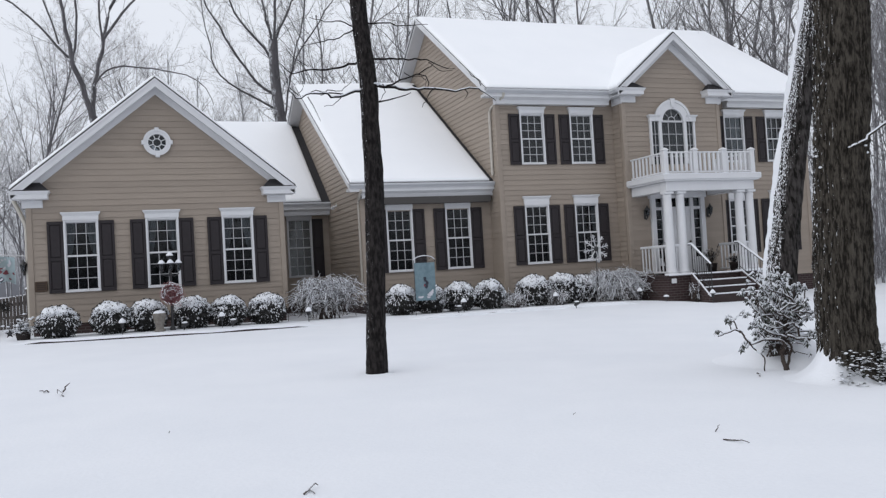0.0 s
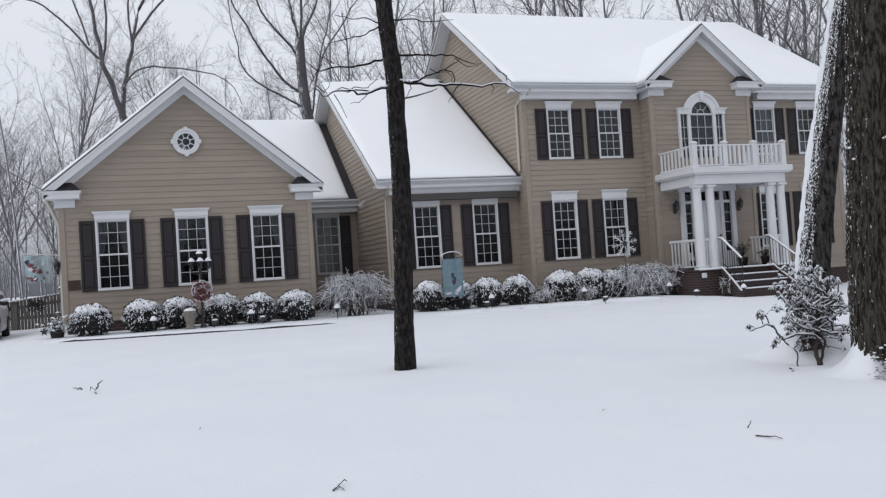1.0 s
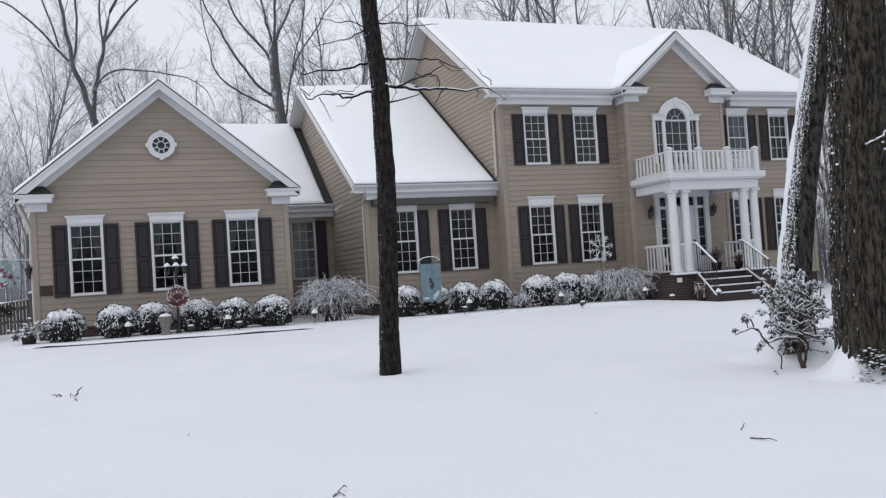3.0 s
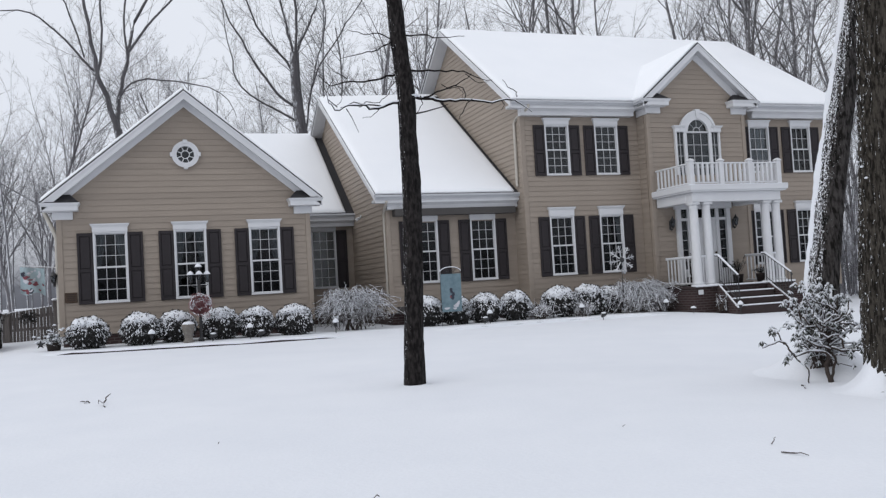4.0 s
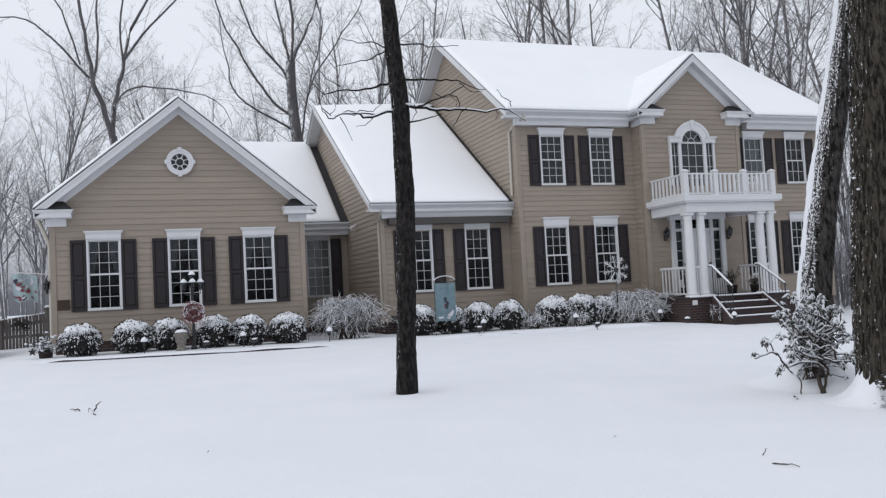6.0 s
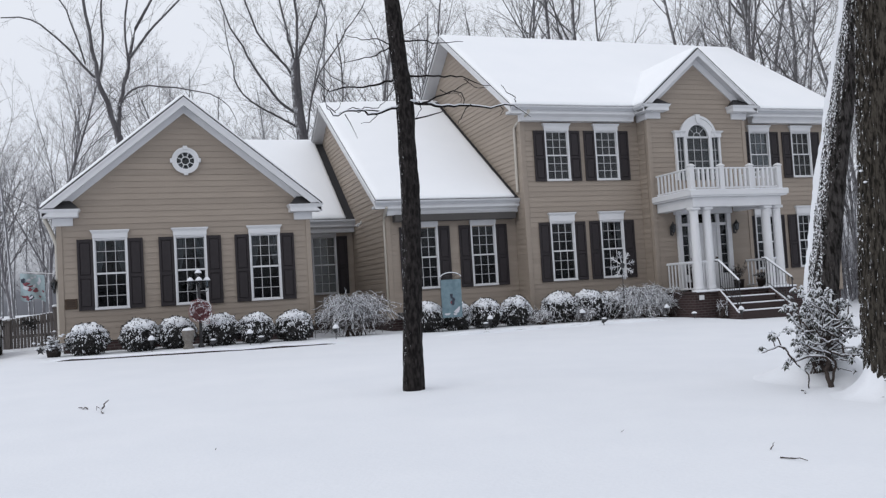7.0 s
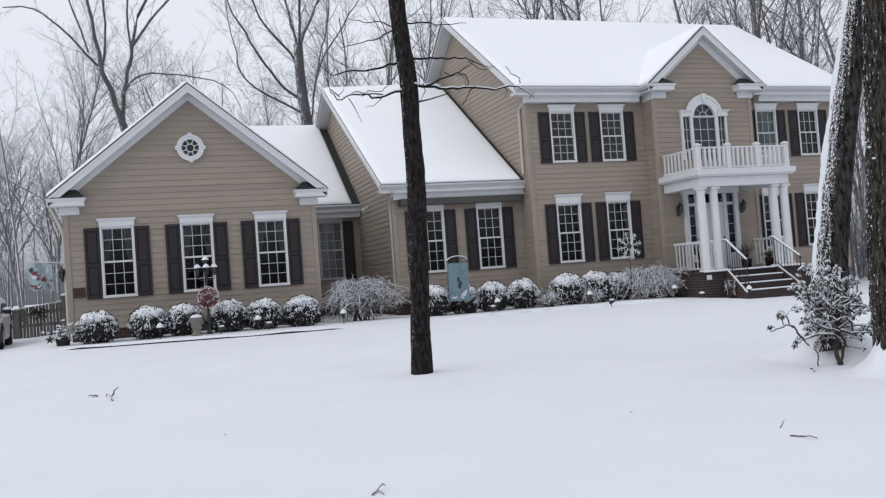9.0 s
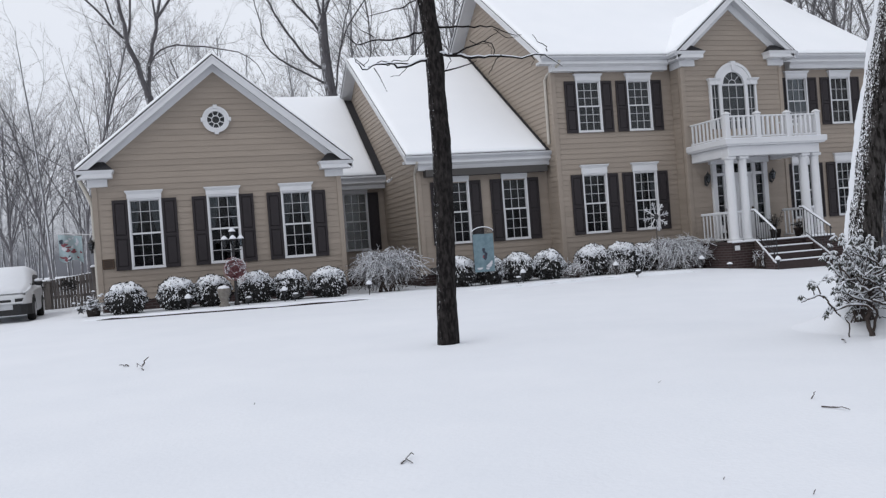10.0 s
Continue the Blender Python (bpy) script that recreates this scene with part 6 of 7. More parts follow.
    stem([(-0.213, 0.708), (-0.037, 0.712), (0.067, 0.678)], 0.011, 0.007, 0.0)

    leaf, snow, inner = Mesh(), Mesh(), Mesh()

    def whorl(p, ln, white):
        n = rnd.choice((4, 5, 6))
        a0 = rnd.uniform(0, 6.28)
        for j in range(n):
            a_ = a0 + 6.28319 * j / n + rnd.gauss(0, 0.25)
            d = Vector((math.cos(a_), math.sin(a_), rnd.uniform(-1.7, -0.35))).normalized()
            k = ln * rnd.uniform(0.75, 1.15)
            leaf_blade(leaf, p, d, (0.02, 0.03, 1), k, k * rnd.uniform(0.17, 0.24))
            if rnd.random() < white:
                q = p + d * k * 0.45 + Z * 0.006
                e = d * k * rnd.uniform(0.28, 0.42)
                t = k * rnd.uniform(0.09, 0.14)
                snow.tube([q - e, q + Z * 0.008, q + e], [t * 0.5, t, t * 0.45], 6)
        if rnd.random() < white:
            snow.blob((p[0], p[1], p[2] + 0.012), (ln * 0.26, ln * 0.26, ln * 0.16), rnd, 7, 4, 0.4)

    for p, d in tips:
        for j in range(3):
            whorl(p + Vector((rnd.gauss(0, 0.035), rnd.gauss(0, 0.03), rnd.gauss(0.035, 0.03))), 0.075, 0.5)
    for k in range(44):
        p = Vector((9.06 + rnd.gauss(0, 0.10), -15.36 + rnd.gauss(0, 0.07), z0 + rnd.uniform(0.25, 0.7)))
        d = Vector((rnd.gauss(0.35, 0.75), rnd.gauss(0.15, 0.35), rnd.uniform(0.1, 1.1))).normalized()
        pts = [p]
        for j in range(4):
            d = (d + Vector((rnd.gauss(0, 0.45), rnd.gauss(0, 0.25), rnd.gauss(0.04, 0.35)))).normalized()
            pts.append(pts[-1] + d * rnd.uniform(0.07, 0.15))
        inner.tube(pts, [0.011, 0.010, 0.008, 0.007, 0.005], 6)
        snow.tube([q + Z * 0.008 for q in pts], [0.008, 0.010, 0.009, 0.008, 0.005], 6)
        for q in pts[2:]:
            whorl(q + Vector((rnd.gauss(0, 0.03), rnd.gauss(0, 0.03), 0.02)), rnd.uniform(0.055, 0.085), 0.62)
    for k in range(215):
        a_, b_ = rnd.uniform(0, 6.28), math.acos(rnd.uniform(-1, 1))
        q = rnd.uniform(0.25, 1.0) ** 0.6 * (1 + 0.55 * noise.noise((math.cos(a_) * 1.8, math.sin(a_) * 1.8, b_ * 2.2)))
        p = Vector((9.26 + 0.50 * q * math.sin(b_) * math.cos(a_), -15.10 + 0.30 * q * math.sin(b_) * math.sin(a_), 0.16 + 0.46 * q * math.cos(b_)))
        whorl(p, rnd.uniform(0.055, 0.088), 0.30 + 0.5 * (p.z + 0.35))
        if k % 6 == 0:
            e = Vector((9.08 + rnd.gauss(0, 0.08), -15.3, -0.42))
            inner.tube([e, e.lerp(p, 0.55) + Vector((rnd.gauss(0, 0.07), 0, 0.05)), p], [0.012, 0.009, 0.005], 5)
    for k in range(28):
        p = Vector((9.16 + rnd.gauss(0, 0.22), -15.22 + rnd.gauss(0, 0.07), z0 + rnd.uniform(0.16, 0.40)))
        whorl(p, rnd.uniform(0.05, 0.08), 0.75)
    part("inner_branch", inner, TWIG, ob, kind="stuff")
    part("foliage", leaf, RHODO, ob, "drooping dark green leaves", fix=False, kind="stuff")
    part("leaf_snow", snow, SNOW, ob, "clots of snow on the leaves", True, kind="stuff")


rhododendron()


# ---- garden things ----
def bed_edging(name, pts, label, bare=1.0):
    m = Mesh()
    rings = []
    for i, (x, y) in enumerate(pts):
        z = ground_z(x, y) - 0.10 * (1 - clamp(min(i, len(pts) - 1 - i) / 5, 0, 1))
        rings.append([(x, y - 0.05, z - 0.1), (x, y - 0.045, z + 0.035), (x, y - 0.02, z + 0.05), (x, y + 0.05, z + 0.05), (x, y + 0.06, z - 0.1)])
    m.loft(rings)
    e = solid(name, m, CONCRETE, label, "edging", kind="structure")
    s = Mesh()
    rings = []
    for i, (x, y) in enumerate(pts):
        z = ground_z(x, y)
        h = 0.02 * noise.noise((x * 3, 1, 2))
        lo = -0.02 + bare * (0.048 + 0.03 * noise.noise((x * 1.1, 4, 2)))
        fade = clamp(min(i, len(pts) - 1 - i) / 5, 0, 1)
        z -= 0.10 * (1 - fade)
        rings.append([(x, y - 0.052, z + lo), (x, y - 0.04, z + 0.066 + h), (x, y + 0.1, z + 0.075 + h), (x, y + 0.5, z + 0.02), (x, y + 0.55, z - 0.05)])
    s.loft(rings, False, False)
    part("edging_snow", s, SNOW, e, smooth=True, fix=False)


EDGE_BEND = ((-1.5, -2.48), (-0.1, -2.91), (1.07, -3.2), (2.13, -3.44), (3.2, -3.56), (4.4, -3.5), (6.6, -3.4))
EDGE_LEFT = [(-1.4 + 0.2 * i, top_at(EDGE_BEND, -1.4 + 0.2 * i)) for i in range(39)]
bed_edging("bed_edging", EDGE_LEFT, "dark edging of the flower bed, half buried in snow")
bed_edging("bed_edging", [(7.9 + 0.2 * i, -3.05 - 0.10 * math.sin(i * 0.22)) for i in range(38)], "edging of the flower bed buried in snow", 0.25)


def lamp_post(x, y):
    z = ground_z(x, y)
    ob = thing("lamp_post", "black post lamp with three snow-capped lanterns", "street lamp", (x, y, z))
    m = Mesh().lathe([(0.075, 0), (0.075, 0.05), (0.05, 0.09), (0.036, 0.14), (0.03, 0.9), (0.03, 1.35), (0.045, 1.38), (0.03, 1.42), (0.022, 1.60)], 12, (x, y, z))
    part("post", m, METAL, ob, smooth=False)
    for dx, dy, h in ((-0.20, -0.05, 1.47), (0.0, -0.16, 1.47), (0.20, 0.02, 1.47), (0.0, 0.0, 1.66)):
        if h < 1.6:
            part("arm", Mesh().tube([(x, y, z + 1.36), (x + dx * 0.5, y + dy * 0.5, z + 1.33), (x + dx, y + dy, z + 1.38), (x + dx, y + dy, z + 1.46)], 0.012, 6), METAL, ob)
        c = (x + dx, y + dy, z + h)
        ln = part("lantern", Mesh().lathe([(0.03, -0.02), (0.05, 0.0), (0.052, 0.01), (0.03, 0.011)], 8, c), METAL, ob, "small black lantern")
        g = part("lantern_glass", Mesh().lathe([(0.045, 0.012), (0.066, 0.16), (0.064, 0.16), (0.043, 0.012)], 6, c), GLASS, ln)
        g.visible_shadow = False
        for j in range(6):
            a = j * 1.0472
            part("lantern_bar", Mesh().tube([(c[0] + 0.047 * math.cos(a), c[1] + 0.047 * math.sin(a), c[2] + 0.01), (c[0] + 0.07 * math.cos(a), c[1] + 0.07 * math.sin(a), c[2] + 0.165)], 0.006, 4), METAL, ln)
        part("lantern_roof", Mesh().lathe([(0.085, 0.16), (0.085, 0.172), (0.03, 0.225), (0.012, 0.25)], 8, c), METAL, ln)
        part("lantern_snow", Mesh().lathe([(0.084, 0.172), (0.085, 0.188), (0.064, 0.222), (0.032, 0.255), (0.008, 0.268)], 10, c), SNOW, ln, "cap of snow", True)
    return ob


lamp_post(2.47, -1.8)


def wreath(x, y, z, r, label):
    ob = thing("wreath", label, "wreath", (x, y, z))
    rnd = random.Random(9)
    ring = Mesh()
    pts = [(x + r * 0.66 * math.cos(a), y, z + r * 0.66 * math.sin(a)) for a in (6.28319 * i / 24 for i in range(25))]
    ring.tube(pts, r * 0.12, 8, False)
    part("wreath_ring", ring, PINK, ob, smooth=True)
    part("wreath_heart", Mesh().blob((x, y + 0.01, z), (r * 0.88, 0.07, r * 0.88), rnd, 26, 14, 0.22), PINK, ob, smooth=True)
    loops = Mesh()
    for k in range(95):
        a = rnd.uniform(0, 6.283)
        q = r * rnd.uniform(0.12, 0.95)
        c = Vector((x + q * math.cos(a), y - rnd.uniform(0.02, 0.10), z + q * math.sin(a)))
        t = rnd.uniform(0, 6.283)
        e = Vector((math.cos(t), rnd.gauss(0, 0.4), math.sin(t))).normalized()
        f = e.cross(Vector((0, 1, 0.2))).normalized()
        s = r * rnd.uniform(0.16, 0.36)
        band = []
        for i in range(8):
            b = 6.28319 * i / 7
            cc = c + e * (math.cos(b) * s) + f * (math.sin(b) * s * 0.7)
            band.append([cc + Vector((0, -0.03, 0)), cc + Vector((0, 0.03, 0.004)), cc * 1.0 + e * 0.006 + Vector((0, 0.03, 0.004)), cc + e * 0.006 + Vector((0, -0.03, 0))])
        loops.loft(band, True, False)
    part("ribbon_loop", loops, PINK, ob, "looped red and pink ribbon", kind="stuff")
    s = Mesh()
    for k in range(80):
        a = rnd.uniform(-0.5, 3.64) if k % 3 else rnd.uniform(0, 6.28)
        q = r * rnd.uniform(0.3, 0.98)
        b = rnd.uniform(-0.7, 0.7) + a + 1.57
        p = Vector((x + q * math.cos(a), y - 0.10, z + q * math.sin(a)))
        e = Vector((math.cos(b), 0, math.sin(b))) * rnd.uniform(0.02, 0.05)
        s.tube([p - e, p + Vector((0, -0.01, 0.008)), p + e], [0.004, 0.011, 0.004], 5)
    part("wreath_snow", s, SNOW, ob, smooth=True, kind="stuff")


wreath(2.48, -1.90, 0.73, 0.285, "red and pink ribbon wreath hung on the lamp post")


def garden_flag(x0, x1, y, z0, z1):
    xc = (x0 + x1) / 2
    g = ground_z(xc, y)
    ob = thing("garden_flag", "pale blue garden flag on a black scrolled stand", "flag", (xc, y, g))
    part("stand", Mesh().tube([(x0 - 0.02, y, g - 0.1), (x0 - 0.02, y, z1 + 0.03), (x1 + 0.02, y, z1 + 0.03)], 0.008, 6), METAL, ob)
    arc = [(xc + 0.31 * math.cos(a), y, z1 + 0.03 + 0.15 * math.sin(a)) for a in (math.pi * i / 14 for i in range(15))]
    part("scroll", Mesh().tube(arc, 0.010, 6), METAL, ob)
    part("scroll_snow", Mesh().tube([(p[0], p[1], p[2] + 0.012) for p in arc[1:-1]], 0.013, 6), SNOW, ob)
    for s in (-1, 1):
        cur = [(xc + s * (0.10 + 0.08 * (1 - i / 12) * math.cos(i * 0.7)), y, z1 + 0.085 + 0.045 * (1 - i / 14) * math.sin(i * 0.7)) for i in range(12)]
        part("scroll", Mesh().tube(cur, 0.008, 5), METAL, ob)

    def cloth(u, v, off=0.0):
        return (x0 + (x1 - x0) * u, y + 0.025 * math.sin(u * 9 + v * 2) - off, z0 + (z1 - z0) * v)
    c = Mesh().grid(lambda u, v: cloth(u, v), 16, 16)
    c.grid(lambda u, v: cloth(u, v, -0.004), 16, 16)
    part("cloth", c, FLAG_BLUE, ob, "pale blue printed cloth", True, False)
    for k, (cu, cv, ru, rv, mt) in enumerate(((0.48, 0.56, 0.07, 0.09, FLAG_DARK), (0.58, 0.46, 0.08, 0.08, FLAG_DARK), (0.52, 0.38, 0.09, 0.06, FLAG_DARK), (0.44, 0.40, 0.04, 0.03, FLAG_RED), (0.72, 0.16, 0.14, 0.05, FLAG_WHITE), (0.84, 0.22, 0.07, 0.06, FLAG_WHITE), (0.25, 0.09, 0.12, 0.035, FLAG_WHITE), (0.62, 0.08, 0.1, 0.03, FLAG_WHITE))):
        pm = Mesh()
        ring = [cloth(cu + ru * math.cos(a) * (1 + 0.3 * math.sin(3 * a + k)), cv + rv * math.sin(a) * (1 + 0.3 * math.cos(2 * a + k)), 0.006 + 0.001 * k) for a in (6.28319 * i / 14 for i in range(14))]
        pm.add(ring, [tuple(range(14))])
        part("print_patch", pm, mt, ob, fix=False)


garden_flag(8.86, 9.44, -1.6, 0.13, 1.17)


def snowflake_stake(x, y, z, r):
    g = ground_z(x, y)
    ob = thing("snowflake_ornament", "white snowflake garden ornament on a thin stake", "ornament", (x, y, g))
    part("stake", Mesh().tube([(x, y, g - 0.1), (x, y, z)], 0.011, 6), METAL, ob)
    for k in range(8):
        a = k * math.pi / 4 + 0.2
        d = Vector((math.cos(a), 0, math.sin(a)))
        q = Vector((-d.z, 0, d.x))
        c = Vector((x, y - 0.02, z))
        m = Mesh()
        m.tube([c, c + d * r], [0.022, 0.013], 5)
        for f in (0.55, 0.8):
            for s in (-1, 1):
                p = c + d * r * f
                m.tube([p, p + d * r * 0.2 + q * s * r * 0.2], [0.012, 0.009], 4)
        m.blob(c + d * r, 0.034, random.Random(k), 6, 4, 0.1)
        part("ray", m, TRIM if k % 2 else GUTTER, ob)
    part("hub", Mesh().blob((x, y - 0.03, z), (0.085, 0.04, 0.085), random.Random(3), 8, 5, 0.1), METAL, ob)


snowflake_stake(14.75, -1.25, 1.32, 0.40)


def path_light(x, y, h=0.34):
    g = ground_z(x, y)
    ob = thing("path_light", "small black path light wearing a cap of snow", "garden light", (x, y, g), "path lights along the bed")
    part("stake", Mesh().tube([(x, y, g - 0.1), (x, y, g + h * 0.55)], 0.011, 6), METAL, ob)
    l = part("lens", Mesh().lathe([(0.035, h * 0.5), (0.045, h * 0.78)], 10, (x, y, g)), METAL, ob)
    part("shade", Mesh().lathe([(0.085, h * 0.76), (0.085, h * 0.80), (0.02, h * 0.97)], 12, (x, y, g)), METAL, ob)
    part("light_snow", Mesh().lathe([(0.080, h * 0.79), (0.084, h * 0.85), (0.068, h * 0.98), (0.035, h * 1.10), (0.01, h * 1.14)], 12, (x, y, g)), SNOW, ob, smooth=True)


for px_, py_ in ((1.31, -2.0), (3.63, -2.0), (5.84, -1.8), (10.19, -1.75), (15.75, -1.95), (13.0, -1.85), (16.95, -3.78)):
    path_light(px_, py_)
path_light(15.98, -2.95, 0.17)


def spot_light(x, y):
    g = ground_z(x, y)
    ob = thing("spot_light", "low black garden spotlight in the snow", "garden light", (x, y, g), "garden spotlights")
    part("stake", Mesh().tube([(x, y, g - 0.1), (x, y, g + 0.1)], 0.012, 6), METAL, ob)
    part("head", Mesh().tube([(x - 0.05, y - 0.03, g + 0.09), (x + 0.02, y + 0.01, g + 0.13), (x + 0.09, y + 0.04, g + 0.17)], [0.035, 0.055, 0.065], 10), METAL, ob)
    part("head_snow", Mesh().blob((x + 0.02, y, g + 0.185), (0.08, 0.06, 0.025), random.Random(2), 8, 4, 0.2), SNOW, ob, smooth=True)


for px_, py_ in ((3.88, -2.05), (12.85, -3.3), (9.95, -1.95), (2.72, -2.05)):
    spot_light(px_, py_)


def stone_ornament(x, y):
    g = ground_z(x, y)
    m = Mesh().lathe([(0.13, -0.02), (0.135, 0.04), (0.10, 0.06), (0.095, 0.14), (0.13, 0.24), (0.15, 0.36), (0.165, 0.42), (0.15, 0.44), (0.12, 0.42)], 16, (x, y, g))
    ob = thing("stone_urn", "pale cast-stone garden urn heaped with snow", "urn", (x, y, g))
    part("bowl", m, STONE, ob, smooth=True)
    part("urn_snow", Mesh().blob((x, y, g + 0.44), (0.15, 0.15, 0.07), random.Random(6), 14, 6, 0.15), SNOW, ob, smooth=True)


stone_ornament(2.16, -1.98)


def corner_planter(x, y):
    g = ground_z(x, y)
    ob = thing("planter", "dark planter with snow-dusted winter greens at the house corner", "planter", (x, y, g))
    part("pot", Mesh().lathe([(0.14, -0.02), (0.17, 0.15), (0.19, 0.18), (0.16, 0.19)], 16, (x, y, g)), CLAY, ob, smooth=True)
    rnd = random.Random(15)
    lf, sn = Mesh(), Mesh()
    for k in range(420):
        p = Vector((x + rnd.gauss(0, 0.17), y + rnd.gauss(0, 0.13), g + 0.13 + abs(rnd.gauss(0, 0.17))))
        leaf_blade(lf, p, (rnd.gauss(0, 1), rnd.gauss(0, 1), rnd.gauss(0.1, 0.5)), (0.01, 0.02, 1), 0.09, 0.014)
        if k % 6 == 0:
            sn.blob(p + Vector((0, 0, 0.02)), (0.045, 0.045, 0.022), rnd, 6, 3, 0.4)
    part("greens", lf, LEAF, ob, fix=False, kind="stuff")
    part("planter_snow", sn, SNOW, ob, smooth=True, kind="stuff")
    star = Mesh()
    ring = []
    for k in range(10):
        r = 0.11 if k % 2 == 0 else 0.045
        ring.append((x - 0.28 + r * math.sin(k * 0.6283), y - 0.12, g + 0.17 + r * math.cos(k * 0.6283)))
    star.extrude(ring, (0, 0.03, 0))
    part("star_ornament", star, METAL, ob, "dark metal star")


corner_planter(-0.92, -1.15)


def wall_lantern(x, y, z, label, k=1.0):
    """A carriage lantern hung from a scrolled bracket; z: the middle of its glass."""
    ob = thing("wall_lantern", label, "lantern", (x, y, z), "wall lanterns")
    part("back_plate", Mesh().box(x - 0.045 * k, x + 0.045 * k, y - 0.02, y, z - 0.24 * k, z + 0.10 * k, 0.008), METAL, ob)
    part("arm", Mesh().tube([(x, y - 0.02, z - 0.16 * k), (x, y - 0.09 * k, z - 0.24 * k), (x, y - 0.17 * k, z - 0.22 * k), (x, y - 0.18 * k, z - 0.14 * k)], 0.014 * k, 6), METAL, ob)
    part("scroll", Mesh().tube([(x, y - 0.03 - 0.05 * k - 0.05 * k * (1 - i / 16) * math.cos(i * 0.55), z - 0.24 * k + 0.055 * k * (1 - i / 16) * math.sin(i * 0.55)) for i in range(14)], 0.012 * k, 5), METAL, ob)
    c = (x, y - 0.18 * k, z - 0.13 * k)
    part("cage_base", Mesh().lathe([(0.015 * k, -0.06 * k), (0.03 * k, -0.03 * k), (0.065 * k, 0.0), (0.07 * k, 0.02 * k), (0.03 * k, 0.021 * k)], 8, c), METAL, ob)
    g = part("lantern_glass", Mesh().lathe([(0.06 * k, 0.022 * k), (0.095 * k, 0.22 * k), (0.093 * k, 0.22 * k), (0.058 * k, 0.022 * k)], 6, c), GLASS, ob)
    g.visible_shadow = False
    part("candle_tube", Mesh().lathe([(0.018 * k, 0.02 * k), (0.018 * k, 0.12 * k), (0.006 * k, 0.15 * k)], 8, c), TRIM, ob)
    for j in range(6):
        a = j * 1.0472
        part("cage_bar", Mesh().tube([(c[0] + 0.063 * k * math.cos(a), c[1] + 0.063 * k * math.sin(a), c[2] + 0.02 * k), (c[0] + 0.098 * k * math.cos(a), c[1] + 0.098 * k * math.sin(a), c[2] + 0.22 * k)], 0.009 * k, 4), METAL, ob)
    part("cap", Mesh().lathe([(0.118 * k, 0.22 * k), (0.11 * k, 0.24 * k), (0.06 * k, 0.30 * k), (0.03 * k, 0.33 * k), (0.026 * k, 0.36 * k), (0.008 * k, 0.40 * k)], 8, c), METAL, ob)


wall_lantern(17.02, BY - 0.036, 2.40, "black carriage lantern beside the entrance", 0.85)
wall_lantern(19.42, BY - 0.036, 2.40, "black carriage lantern beside the entrance", 0.85)
wall_lantern(-0.98, 0.28, 1.60, "black carriage lantern on the garage corner", 0.8)


def porch_pot(x, y, h, seed, label):
    ob = thing("potted_plant", label, "plant pot", (x, y, DECK))
    part("pot", Mesh().lathe([(0.13, 0.0), (0.17, 0.24), (0.185, 0.27), (0.16, 0.28)], 14, (x, y, DECK)), CLAY, ob, smooth=True)
    rnd = random.Random(seed)
    st, lf = Mesh(), Mesh()
    for k in range(24):
        a, q = rnd.uniform(0, 6.28), rnd.uniform(0.05, 0.28)
        e = Vector((x + q * math.cos(a), y + q * math.sin(a), DECK + 0.27 + h * rnd.uniform(0.5, 1)))
        st.tube([(x, y, DECK + 0.25), ((x + e.x) / 2, (y + e.y) / 2, DECK + 0.3 + h * 0.4), e], [0.007, 0.005, 0.003], 4)
        for j in range(12):
            f = rnd.uniform(0.35, 1)
            p = Vector((x, y, DECK + 0.25)).lerp(e, f)
            leaf_blade(lf, p, (rnd.gauss(0, 1), rnd.gauss(0, 1), rnd.gauss(0.2, 0.6)), (0.01, 0.02, 1), 0.08, 0.014)
    part("stem", st, TWIG, ob, kind="stuff")
    part("greens", lf, LEAF, ob, fix=False, kind="stuff")


porch_pot(19.15, BY - 0.45, 0.55, 3, "dark pot of winter greens on the porch")
porch_pot(17.42, BY - 0.42, 0.75, 4, "dark pot of bare greens on the porch")
porch_pot(19.45, -1.7, 0.2, 5, "low dark pot on the porch")
solid("wall_plaque", Mesh().box(-0.72, -0.43, -0.062, -0.036, 0.96, 1.22, 0.01), BRONZE, "dark bronze plaque on the garage wing", "plaque")
pl = bpy.data.objects["wall_plaque"]
for k in range(4):
    part("plaque_bar", Mesh().box(-0.68, -0.47, -0.066, -0.063, 1.165 - 0.05 * k, 1.185 - 0.05 * k), CLAY, pl)


